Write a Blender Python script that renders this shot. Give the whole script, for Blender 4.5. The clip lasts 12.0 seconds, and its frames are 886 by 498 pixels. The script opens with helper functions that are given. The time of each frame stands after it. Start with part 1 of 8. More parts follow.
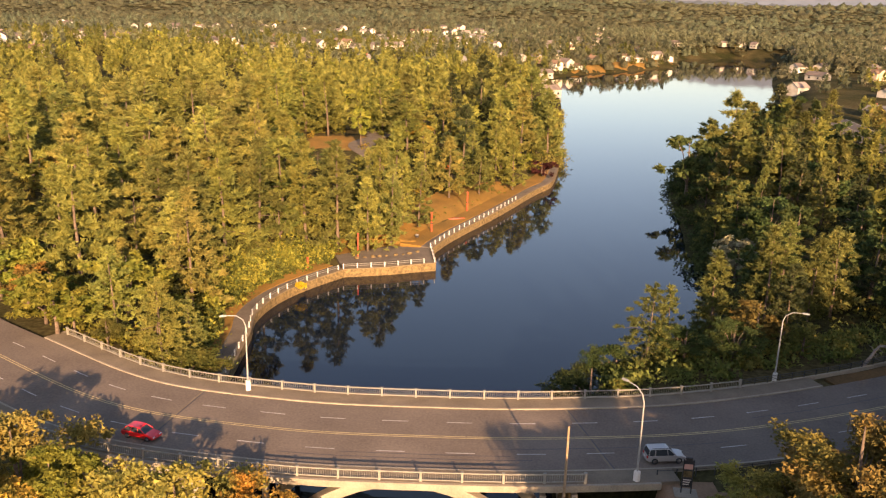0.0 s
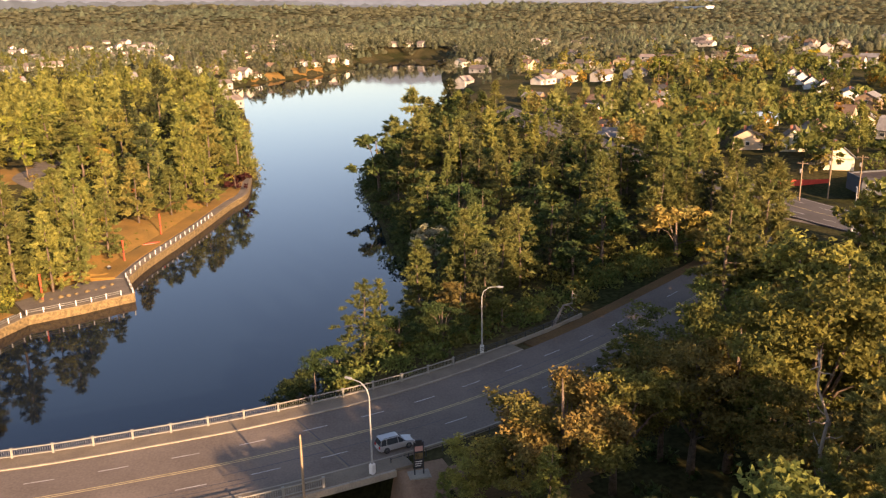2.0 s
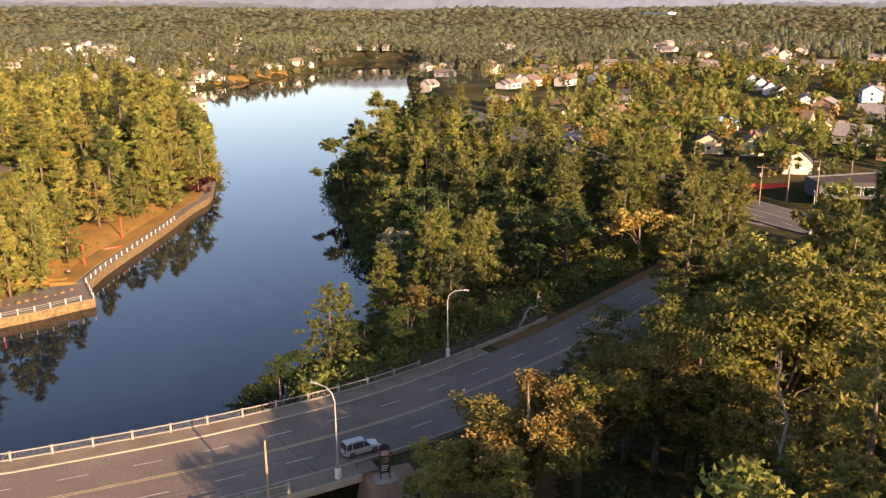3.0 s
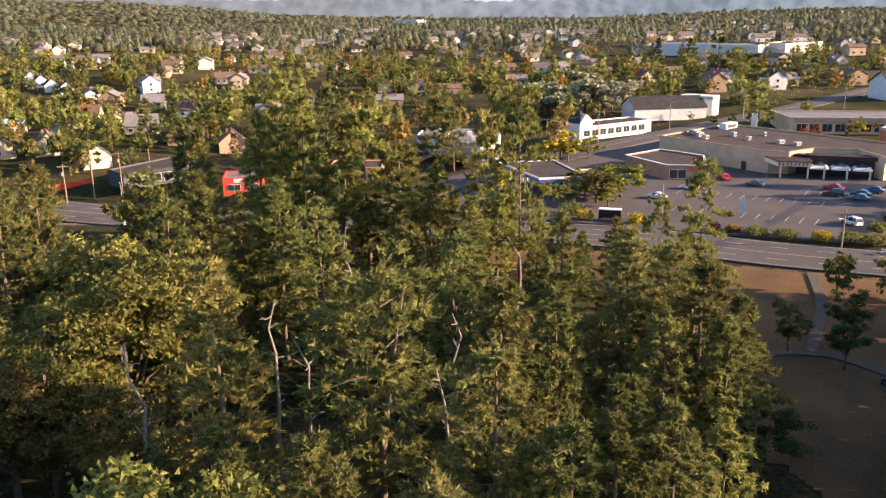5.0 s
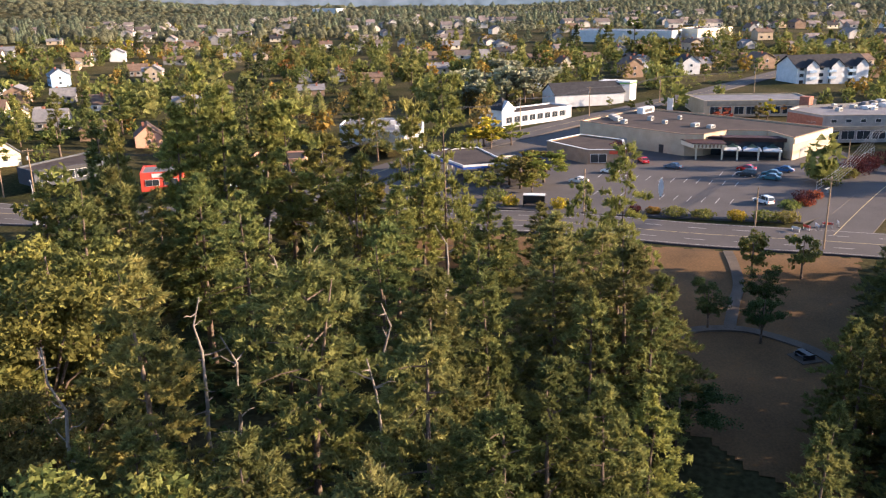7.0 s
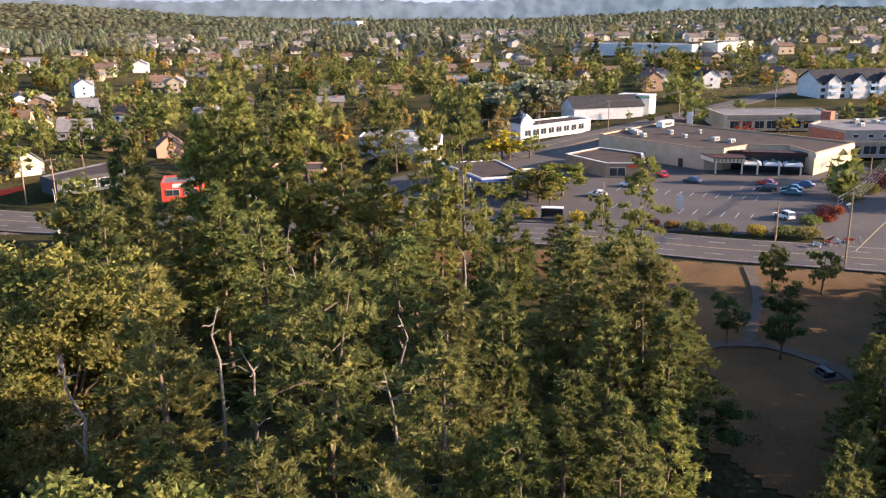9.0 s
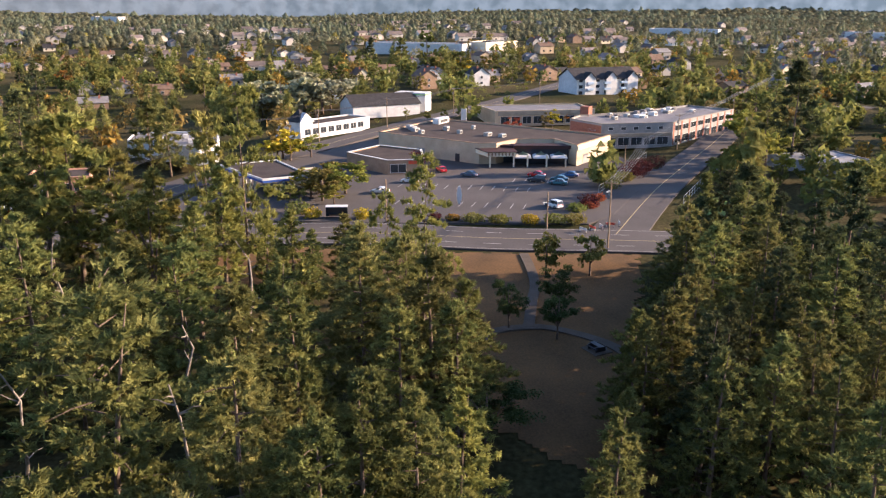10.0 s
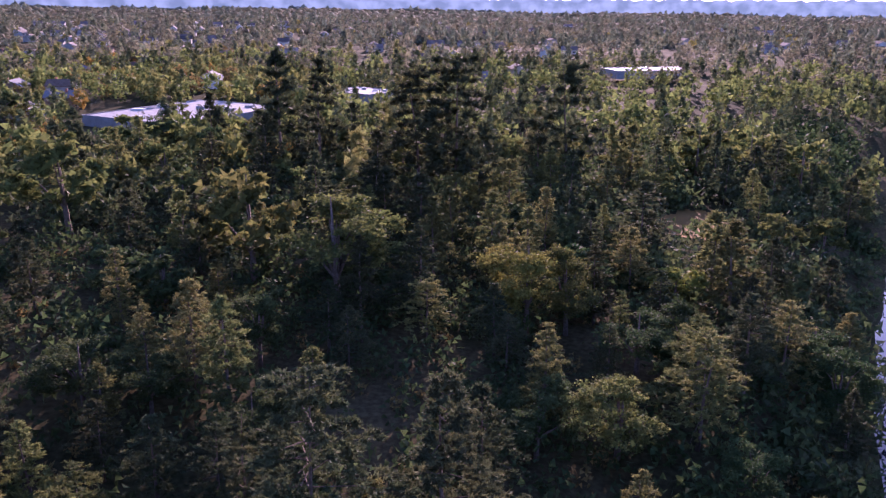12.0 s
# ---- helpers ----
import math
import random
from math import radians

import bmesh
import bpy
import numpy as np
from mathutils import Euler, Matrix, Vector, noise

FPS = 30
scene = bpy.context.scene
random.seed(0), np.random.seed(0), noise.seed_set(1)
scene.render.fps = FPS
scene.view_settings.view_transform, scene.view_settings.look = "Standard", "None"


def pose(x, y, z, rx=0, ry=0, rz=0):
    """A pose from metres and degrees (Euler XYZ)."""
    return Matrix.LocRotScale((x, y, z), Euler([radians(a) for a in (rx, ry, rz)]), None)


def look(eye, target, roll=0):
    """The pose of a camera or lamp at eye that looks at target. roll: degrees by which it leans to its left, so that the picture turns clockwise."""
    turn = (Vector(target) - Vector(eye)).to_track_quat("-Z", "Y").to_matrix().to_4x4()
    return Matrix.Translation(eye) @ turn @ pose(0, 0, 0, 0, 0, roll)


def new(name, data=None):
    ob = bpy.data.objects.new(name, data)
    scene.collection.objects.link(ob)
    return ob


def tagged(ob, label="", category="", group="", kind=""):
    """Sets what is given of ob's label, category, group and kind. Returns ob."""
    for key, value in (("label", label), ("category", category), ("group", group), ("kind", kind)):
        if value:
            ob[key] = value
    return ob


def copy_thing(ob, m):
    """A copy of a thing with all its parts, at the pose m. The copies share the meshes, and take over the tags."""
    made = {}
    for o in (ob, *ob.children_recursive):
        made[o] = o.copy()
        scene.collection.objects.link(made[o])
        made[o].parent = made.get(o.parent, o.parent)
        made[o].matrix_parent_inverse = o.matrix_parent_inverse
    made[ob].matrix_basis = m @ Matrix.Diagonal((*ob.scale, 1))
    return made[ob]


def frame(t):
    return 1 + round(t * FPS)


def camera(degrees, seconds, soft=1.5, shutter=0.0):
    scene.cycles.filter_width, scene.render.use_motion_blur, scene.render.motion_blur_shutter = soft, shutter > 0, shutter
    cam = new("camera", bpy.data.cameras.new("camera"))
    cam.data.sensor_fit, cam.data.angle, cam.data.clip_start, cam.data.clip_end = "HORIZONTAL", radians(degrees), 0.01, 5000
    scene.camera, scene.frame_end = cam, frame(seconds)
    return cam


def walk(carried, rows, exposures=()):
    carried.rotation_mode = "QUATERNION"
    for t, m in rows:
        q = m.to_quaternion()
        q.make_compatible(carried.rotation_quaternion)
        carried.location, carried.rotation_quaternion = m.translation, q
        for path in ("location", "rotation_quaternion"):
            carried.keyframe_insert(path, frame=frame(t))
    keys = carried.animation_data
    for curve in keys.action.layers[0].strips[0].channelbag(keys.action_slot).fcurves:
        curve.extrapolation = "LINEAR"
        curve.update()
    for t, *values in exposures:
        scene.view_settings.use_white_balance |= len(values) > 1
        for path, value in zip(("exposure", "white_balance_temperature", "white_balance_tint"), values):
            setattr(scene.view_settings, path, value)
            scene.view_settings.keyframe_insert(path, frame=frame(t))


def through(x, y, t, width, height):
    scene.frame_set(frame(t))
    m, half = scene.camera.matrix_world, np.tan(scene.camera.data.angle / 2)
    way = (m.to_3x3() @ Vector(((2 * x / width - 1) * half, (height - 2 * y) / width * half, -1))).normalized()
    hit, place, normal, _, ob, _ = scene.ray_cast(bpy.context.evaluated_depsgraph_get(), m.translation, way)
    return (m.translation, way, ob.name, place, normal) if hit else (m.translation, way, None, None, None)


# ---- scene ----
EYE = 56.0  # metres over the water
cam = camera(55.77, 12.0, soft=1.25)
PATH = [
    (0.0, pose(0, 0, EYE, 73.94, -1.42, 0.00)),
    (0.5, pose(0, 0, EYE, 74.40, 0.34, -9.70)),
    (1.0, pose(0, 0, EYE, 74.42, 0.89, -16.54)),
    (1.5, pose(0, 0, EYE, 74.43, 0.90, -19.87)),
    (2.0, pose(0, 0, EYE, 74.46, 1.00, -21.42)),
    (2.5, pose(0, 0, EYE, 74.54, 0.96, -21.62)),
    (2.7, pose(0, 0, EYE, 74.60, 0.87, -21.72)),
    (4.3, pose(0, 0, EYE, 74.15, 0.09, -54.06)),
    (4.5, pose(0, 0, EYE, 74.09, 0.22, -59.54)),
    (5.0, pose(0, 0, EYE, 73.84, 0.70, -69.54)),
    (5.5, pose(0, 0, EYE, 73.27, 0.99, -74.35)),
    (6.0, pose(0, 0, EYE, 72.98, 1.06, -76.02)),
    (6.5, pose(0, 0, EYE, 72.89, 1.02, -75.84)),
    (7.0, pose(0, 0, EYE, 73.01, 1.02, -74.84)),
    (9.0, pose(0, 0, EYE, 73.86, 0.84, -73.53)),
    (9.5, pose(0, 0, EYE, 73.96, 0.31, -77.63)),
    (10.0, pose(0, 0, EYE, 73.68, -0.18, -88.36)),
    (10.5, pose(0, 0, EYE, 73.31, -0.60, -105.28)),
    (11.0, pose(0, 0, EYE, 73.24, -0.67, -122.96)),
    (11.5, pose(0, 0, EYE, 73.33, -0.38, -141.23)),
    (12.0, pose(0, 0, EYE, 73.46, -0.32, -160.01)),
]
walk(cam, PATH, [(0, 1.68, 7300, 25), (2.5, 1.74, 6850, 26), (4.5, 1.92, 6050, 24), (7, 1.91, 5400, 19), (9.5, 1.91, 5400, 20), (10.5, 1.74, 5450, 27), (11.2, 1.68, 5000, 44), (12, 1.74, 4850, 60)])

# ---- light ----
SUN_TURN, SUN_RISE = 168.0, 16.5  # clockwise from +y; over the horizon
world = bpy.data.worlds.new("sky")
scene.world = world
world.use_nodes = True
wt = world.node_tree
wt.nodes.clear()
w_out = wt.nodes.new("ShaderNodeOutputWorld")
w_bg = wt.nodes.new("ShaderNodeBackground")
w_sky = wt.nodes.new("ShaderNodeTexSky")
w_sky.sky_type = "NISHITA"
w_sky.sun_disc = False
w_sky.sun_elevation = radians(SUN_RISE)
w_sky.sun_rotation = radians(SUN_TURN)
w_sky.air_density, w_sky.dust_density, w_sky.ozone_density = 1.0, 1.3, 1.5
w_bg.inputs["Strength"].default_value = 0.086
wt.links.new(w_sky.outputs[0], w_bg.inputs["Color"])
wt.links.new(w_bg.outputs[0], w_out.inputs["Surface"])
sun = new("sun", bpy.data.lights.new("sun", "SUN"))
sun.data.energy, sun.data.angle, sun.data.color = 5.0, radians(0.6), (1.0, 0.70, 0.40)
sa, se = radians(SUN_TURN), radians(SUN_RISE)
SUN_DIR = Vector((math.sin(sa) * math.cos(se), math.cos(sa) * math.cos(se), math.sin(se)))
sun.matrix_world = look(SUN_DIR * 500, (0, 0, 0))
scene.view_settings.exposure = 0.0

# ---- materials ----
MATS = {}


def nodes_of(name):
    m = bpy.data.materials.new(name)
    m.use_nodes = True
    MATS[name] = m
    return m, m.node_tree, m.node_tree.nodes["Principled BSDF"]


def surface(name, dark, light, scale=1.0, rough=0.7, metal=0.0, bump=0.2, fine=12.0, per_object=0.0, island=0.0, dist=0.02, spec=0.18):
    """A surface that varies between two colours at a coarse and a fine scale (in 1/metres), with relief."""
    m, t, p = nodes_of(name)
    co = t.nodes.new("ShaderNodeTexCoord")
    n1, n2 = t.nodes.new("ShaderNodeTexNoise"), t.nodes.new("ShaderNodeTexNoise")
    n1.inputs["Scale"].default_value, n1.inputs["Detail"].default_value = scale, 5
    n2.inputs["Scale"].default_value, n2.inputs["Detail"].default_value = scale * fine, 4
    geo = t.nodes.new("ShaderNodeNewGeometry")
    for n in (n1, n2):
        t.links.new(geo.outputs["Position"], n.inputs["Vector"])
    mx = t.nodes.new("ShaderNodeMath")
    mx.operation = "MULTIPLY_ADD"
    mx.inputs[1].default_value = 0.45
    sc = t.nodes.new("ShaderNodeMath")
    sc.operation = "MULTIPLY"
    sc.inputs[1].default_value = 0.55
    t.links.new(n1.outputs[0], sc.inputs[0])
    t.links.new(n2.outputs[0], mx.inputs[0])
    t.links.new(sc.outputs[0], mx.inputs[2])
    last = mx.outputs[0]
    ramp = t.nodes.new("ShaderNodeValToRGB")
    ramp.color_ramp.elements[0].position, ramp.color_ramp.elements[1].position = 0.34, 0.66
    ramp.color_ramp.elements[0].color, ramp.color_ramp.elements[1].color = (*dark, 1), (*light, 1)
    t.links.new(last, ramp.inputs[0])
    col = ramp.outputs[0]
    if per_object or island:
        hsv = t.nodes.new("ShaderNodeHueSaturation")
        t.links.new(col, hsv.inputs["Color"])
        src, amount = None, 0
        if per_object:
            oi = t.nodes.new("ShaderNodeObjectInfo")
            mr = t.nodes.new("ShaderNodeMapRange")
            mr.inputs["To Min"].default_value, mr.inputs["To Max"].default_value = 1 - per_object, 1 + per_object
            t.links.new(oi.outputs["Random"], mr.inputs["Value"])
            src = mr.outputs[0]
        if island:
            mi = t.nodes.new("ShaderNodeMapRange")
            mi.inputs["To Min"].default_value, mi.inputs["To Max"].default_value = 1 - island, 1 + island
            t.links.new(geo.outputs["Random Per Island"], mi.inputs["Value"])
            if src is None:
                src = mi.outputs[0]
            else:
                mm = t.nodes.new("ShaderNodeMath")
                mm.operation = "MULTIPLY"
                t.links.new(src, mm.inputs[0])
                t.links.new(mi.outputs[0], mm.inputs[1])
                src = mm.outputs[0]
        t.links.new(src, hsv.inputs["Value"])
        col = hsv.outputs[0]
    t.links.new(col, p.inputs["Base Color"])
    p.inputs["Roughness"].default_value, p.inputs["Metallic"].default_value = rough, metal
    p.inputs["Specular IOR Level"].default_value = spec
    if bump:
        b = t.nodes.new("ShaderNodeBump")
        b.inputs["Strength"].default_value, b.inputs["Distance"].default_value = bump, dist
        t.links.new(n2.outputs[0], b.inputs["Height"])
        t.links.new(b.outputs[0], p.inputs["Normal"])
    return m


def leaf(name, a, b, hue=0.03, through=0.3, spread=0.35, grain=9.0, open_share=0.45):
    """Foliage: sprays of small leaves with gaps; they differ one by one and tree by tree; some light comes through."""
    m, t, p = nodes_of(name)
    geo, oi = t.nodes.new("ShaderNodeNewGeometry"), t.nodes.new("ShaderNodeObjectInfo")
    n = t.nodes.new("ShaderNodeTexNoise")
    n.inputs["Scale"].default_value, n.inputs["Detail"].default_value = 0.45, 2
    t.links.new(geo.outputs["Position"], n.inputs["Vector"])
    mixf = t.nodes.new("ShaderNodeMapRange")
    mixf.inputs["From Min"].default_value, mixf.inputs["From Max"].default_value = 0.36, 0.64
    t.links.new(n.outputs[0], mixf.inputs["Value"])
    mix = t.nodes.new("ShaderNodeMix")
    mix.data_type = "RGBA"
    mix.inputs["A"].default_value, mix.inputs["B"].default_value = (*a, 1), (*b, 1)
    t.links.new(mixf.outputs[0], mix.inputs["Factor"])
    hsv = t.nodes.new("ShaderNodeHueSaturation")
    t.links.new(mix.outputs["Result"], hsv.inputs["Color"])
    mh = t.nodes.new("ShaderNodeMapRange")
    mh.inputs["To Min"].default_value, mh.inputs["To Max"].default_value = 0.5 - hue, 0.5 + hue
    t.links.new(oi.outputs["Random"], mh.inputs["Value"])
    t.links.new(mh.outputs[0], hsv.inputs["Hue"])
    mv = t.nodes.new("ShaderNodeMapRange")
    mv.inputs["To Min"].default_value, mv.inputs["To Max"].default_value = 1 - spread, 1 + spread
    t.links.new(geo.outputs["Random Per Island"], mv.inputs["Value"])
    scatter = t.nodes.new("ShaderNodeMath")
    scatter.operation = "MULTIPLY_ADD"
    scatter.inputs[1].default_value = 7.31
    t.links.new(oi.outputs["Random"], scatter.inputs[0])
    frac = t.nodes.new("ShaderNodeMath")
    frac.operation = "FRACT"
    t.links.new(scatter.outputs[0], frac.inputs[0])
    mt = t.nodes.new("ShaderNodeMapRange")
    mt.inputs["To Min"].default_value, mt.inputs["To Max"].default_value = 0.72, 1.25
    t.links.new(frac.outputs[0], mt.inputs["Value"])
    both = t.nodes.new("ShaderNodeMath")
    both.operation = "MULTIPLY"
    t.links.new(mv.outputs[0], both.inputs[0])
    t.links.new(mt.outputs[0], both.inputs[1])
    t.links.new(both.outputs[0], hsv.inputs["Value"])
    t.links.new(hsv.outputs[0], p.inputs["Base Color"])
    p.inputs["Roughness"].default_value = 0.75
    p.inputs["Specular IOR Level"].default_value = 0.08
    tr = t.nodes.new("ShaderNodeBsdfTranslucent")
    t.links.new(hsv.outputs[0], tr.inputs["Color"])
    ms = t.nodes.new("ShaderNodeMixShader")
    ms.inputs[0].default_value = through
    t.links.new(p.outputs[0], ms.inputs[1])
    t.links.new(tr.outputs[0], ms.inputs[2])
    gaps = t.nodes.new("ShaderNodeTexNoise")
    gaps.inputs["Scale"].default_value, gaps.inputs["Detail"].default_value = grain, 1.5
    t.links.new(geo.outputs["Position"], gaps.inputs["Vector"])
    cut = t.nodes.new("ShaderNodeMath")
    cut.operation = "GREATER_THAN"
    cut.inputs[1].default_value = open_share
    t.links.new(gaps.outputs[0], cut.inputs[0])
    clear = t.nodes.new("ShaderNodeBsdfTransparent")
    mc = t.nodes.new("ShaderNodeMixShader")
    t.links.new(cut.outputs[0], mc.inputs[0])
    t.links.new(clear.outputs[0], mc.inputs[1])
    t.links.new(ms.outputs[0], mc.inputs[2])
    t.links.new(mc.outputs[0], t.nodes["Material Output"].inputs["Surface"])
    return m


def plain(name, c, rough=0.5, metal=0.0, coat=0.0):
    m, t, p = nodes_of(name)
    p.inputs["Base Color"].default_value = (*c, 1)
    p.inputs["Roughness"].default_value, p.inputs["Metallic"].default_value = rough, metal
    p.inputs["Coat Weight"].default_value = coat
    return m


FIR = leaf("fir_needles", (0.112, 0.125, 0.037), (0.196, 0.191, 0.054), 0.02, 0.38)
PINE = leaf("pine_needles", (0.150, 0.158, 0.042), (0.266, 0.250, 0.061), 0.02, 0.38)
# darker fir needles; in the southern woods the colour also holds their shade
DARKSHADEFIR = leaf("dark_shade_needles", (0.043, 0.057, 0.025), (0.083, 0.090, 0.035), 0.02, 0.31)
# dark leaves; in south woods and park undergrowth their darkness stands for shade
ALDERSHADE = leaf("alder_shade_leaves", (0.040, 0.066, 0.022), (0.076, 0.100, 0.032), 0.02, 0.38, open_share=0.36)
GREEN = leaf("green_leaves", (0.094, 0.112, 0.029), (0.168, 0.168, 0.043), 0.02, 0.43, open_share=0.36)
LIME = leaf("yellow_green_leaves", (0.135, 0.150, 0.028), (0.230, 0.215, 0.038), 0.025, 0.32, open_share=0.34)
GOLD = leaf("yellow_leaves", (0.300, 0.240, 0.020), (0.470, 0.370, 0.030), 0.015, 0.32, open_share=0.15)
RUST = leaf("orange_leaves", (0.130, 0.112, 0.028), (0.300, 0.165, 0.030), 0.025, 0.32, open_share=0.33)
RED = leaf("red_leaves", (0.200, 0.050, 0.025), (0.300, 0.085, 0.030), 0.015, 0.28)
PLUM = leaf("plum_leaves", (0.045, 0.014, 0.016), (0.090, 0.028, 0.024), 0.01, 0.25)
WILLOW = leaf("willow_leaves", (0.230, 0.235, 0.140), (0.350, 0.340, 0.210), 0.015, 0.34, open_share=0.15)
OAK = leaf("oak_leaves", (0.126, 0.115, 0.033), (0.218, 0.176, 0.044), 0.025, 0.33, open_share=0.34)
AUTUMN = leaf("autumn_leaves", (0.180, 0.164, 0.046), (0.300, 0.226, 0.056), 0.025, 0.35, open_share=0.30)
BARK = surface("bark", (0.060, 0.042, 0.030), (0.200, 0.150, 0.110), 3.0, 0.9, bump=0.6)
PALEBARK = surface("pale_bark", (0.150, 0.125, 0.100), (0.290, 0.250, 0.205), 3.0, 0.9, bump=0.4)
ASPHALT = surface("asphalt", (0.105, 0.085, 0.069), (0.180, 0.146, 0.117), 0.12, 0.9, bump=0.15, fine=30)
LOTTAR = surface("parking_asphalt", (0.062, 0.055, 0.050), (0.100, 0.089, 0.080), 0.1, 0.92, bump=0.15, fine=30)
CONCRETE = surface("concrete", (0.190, 0.165, 0.125), (0.320, 0.280, 0.215), 0.5, 0.85, bump=0.25)
WALKWAY = surface("sidewalk_concrete", (0.125, 0.100, 0.072), (0.195, 0.160, 0.115), 0.4, 0.9, bump=0.2)
WHITE = surface("white_paint", (0.520, 0.500, 0.460), (0.700, 0.680, 0.640), 0.7, 0.55, bump=0.05)
RAILGREY = surface("pale_rail_paint", (0.180, 0.170, 0.140), (0.270, 0.255, 0.215), 2.0, 0.5, bump=0.05)
MARKING = surface("road_marking_white", (0.230, 0.220, 0.205), (0.480, 0.460, 0.430), 1.2, 0.8, bump=0.05)
YELLOWLINE = surface("road_marking_yellow", (0.330, 0.260, 0.120), (0.520, 0.420, 0.220), 1.2, 0.8, bump=0.05)
STEEL = surface("galvanised_steel", (0.270, 0.270, 0.255), (0.380, 0.380, 0.360), 4.0, 0.5, metal=0.3, bump=0.03)
STONE = surface("quay_stone", (0.056, 0.042, 0.020), (0.250, 0.180, 0.085), 1.6, 0.9, bump=0.5, fine=6, dist=0.1)
TRODDEN = surface("trodden_path", (0.070, 0.056, 0.042), (0.125, 0.102, 0.078), 0.5, 0.95, bump=0.2)
GRAVEL = surface("gravel_path", (0.100, 0.083, 0.064), (0.170, 0.142, 0.112), 0.3, 0.95, bump=0.2)
POLEWOOD = surface("weathered_pole_wood", (0.200, 0.140, 0.085), (0.330, 0.240, 0.150), 2.0, 0.85, bump=0.3)
REDWOOD = plain("red_painted_wood", (0.520, 0.060, 0.020), 0.5)
BLACK = plain("black_paint", (0.020, 0.020, 0.022), 0.5)
RUBBER = plain("tyre_rubber", (0.018, 0.018, 0.018), 0.8)
CHROME = plain("bright_metal", (0.650, 0.650, 0.660), 0.25, 1.0)
DARKGLASS = plain("dark_window_glass", (0.030, 0.036, 0.042), 0.08)
COPING = surface("coping_stone", (0.120, 0.095, 0.062), (0.220, 0.175, 0.115), 0.7, 0.9, bump=0.3)
# paler and greyer than near foliage: distance haze put into the leaf colours
HAZELEAF = leaf("far_haze_leaves", (0.115, 0.122, 0.070), (0.190, 0.185, 0.105), 0.03, 0.45, 0.35, 1.2)
HAZENEEDLE = leaf("far_haze_needles", (0.088, 0.102, 0.060), (0.150, 0.155, 0.090), 0.02, 0.4, 0.35, 1.2)
# darker copy of the dry lawn below, with tree shade put into the colour
SHADEGRASS = surface("shaded_lawn", (0.072, 0.044, 0.018), (0.165, 0.092, 0.034), 0.14, 0.95, bump=0.4, fine=25, dist=0.05)
DRYGRASS = surface("dry_lawn", (0.130, 0.085, 0.022), (0.300, 0.160, 0.036), 0.12, 0.95, bump=0.4, fine=25, dist=0.05)


def ground_material():
    m, t, p = nodes_of("ground")
    geo = t.nodes.new("ShaderNodeNewGeometry")
    n1, n2 = t.nodes.new("ShaderNodeTexNoise"), t.nodes.new("ShaderNodeTexNoise")
    n1.inputs["Scale"].default_value, n1.inputs["Detail"].default_value = 0.03, 6
    n2.inputs["Scale"].default_value, n2.inputs["Detail"].default_value = 1.3, 5
    for n in (n1, n2):
        t.links.new(geo.outputs["Position"], n.inputs["Vector"])
    r1, r2 = t.nodes.new("ShaderNodeValToRGB"), t.nodes.new("ShaderNodeValToRGB")
    r1.color_ramp.elements[0].position, r1.color_ramp.elements[1].position = 0.40, 0.62
    r1.color_ramp.elements[0].color, r1.color_ramp.elements[1].color = (0.036, 0.040, 0.016, 1), (0.088, 0.076, 0.038, 1)
    r2.color_ramp.elements[0].position, r2.color_ramp.elements[1].position = 0.35, 0.7
    r2.color_ramp.elements[0].color, r2.color_ramp.elements[1].color = (0.55, 0.52, 0.48, 1), (1.2, 1.15, 1.05, 1)
    mix = t.nodes.new("ShaderNodeMix")
    mix.data_type, mix.blend_type = "RGBA", "MULTIPLY"
    mix.inputs["Factor"].default_value = 1.0
    t.links.new(n1.outputs[0], r1.inputs[0])
    t.links.new(n2.outputs[0], r2.inputs[0])
    t.links.new(r1.outputs[0], mix.inputs["A"])
    t.links.new(r2.outputs[0], mix.inputs["B"])
    t.links.new(mix.outputs["Result"], p.inputs["Base Color"])
    p.inputs["Roughness"].default_value = 1.0
    p.inputs["Specular IOR Level"].default_value = 0.02
    b = t.nodes.new("ShaderNodeBump")
    b.inputs["Strength"].default_value, b.inputs["Distance"].default_value = 0.6, 0.15
    t.links.new(n2.outputs[0], b.inputs["Height"])
    t.links.new(b.outputs[0], p.inputs["Normal"])
    return m


def water_material():
    m, t, p = nodes_of("water")
    geo = t.nodes.new("ShaderNodeNewGeometry")
    n1, n2 = t.nodes.new("ShaderNodeTexNoise"), t.nodes.new("ShaderNodeTexNoise")
    n1.inputs["Scale"].default_value, n1.inputs["Detail"].default_value = 1.1, 3
    n2.inputs["Scale"].default_value, n2.inputs["Detail"].default_value = 0.12, 3
    for n in (n1, n2):
        t.links.new(geo.outputs["Position"], n.inputs["Vector"])
    p.inputs["Base Color"].default_value = (0.004, 0.009, 0.018, 1)
    p.inputs["Roughness"].default_value = 0.03
    p.inputs["IOR"].default_value = 1.33
    b = t.nodes.new("ShaderNodeBump")
    b.inputs["Strength"].default_value, b.inputs["Distance"].default_value = 0.10, 0.02
    t.links.new(n1.outputs[0], b.inputs["Height"])
    b2 = t.nodes.new("ShaderNodeBump")
    b2.inputs["Strength"].default_value, b2.inputs["Distance"].default_value = 0.05, 0.12
    t.links.new(n2.outputs[0], b2.inputs["Height"])
    t.links.new(b.outputs[0], b2.inputs["Normal"])
    t.links.new(b2.outputs[0], p.inputs["Normal"])
    return m


GROUND = ground_material()
WATER = water_material()

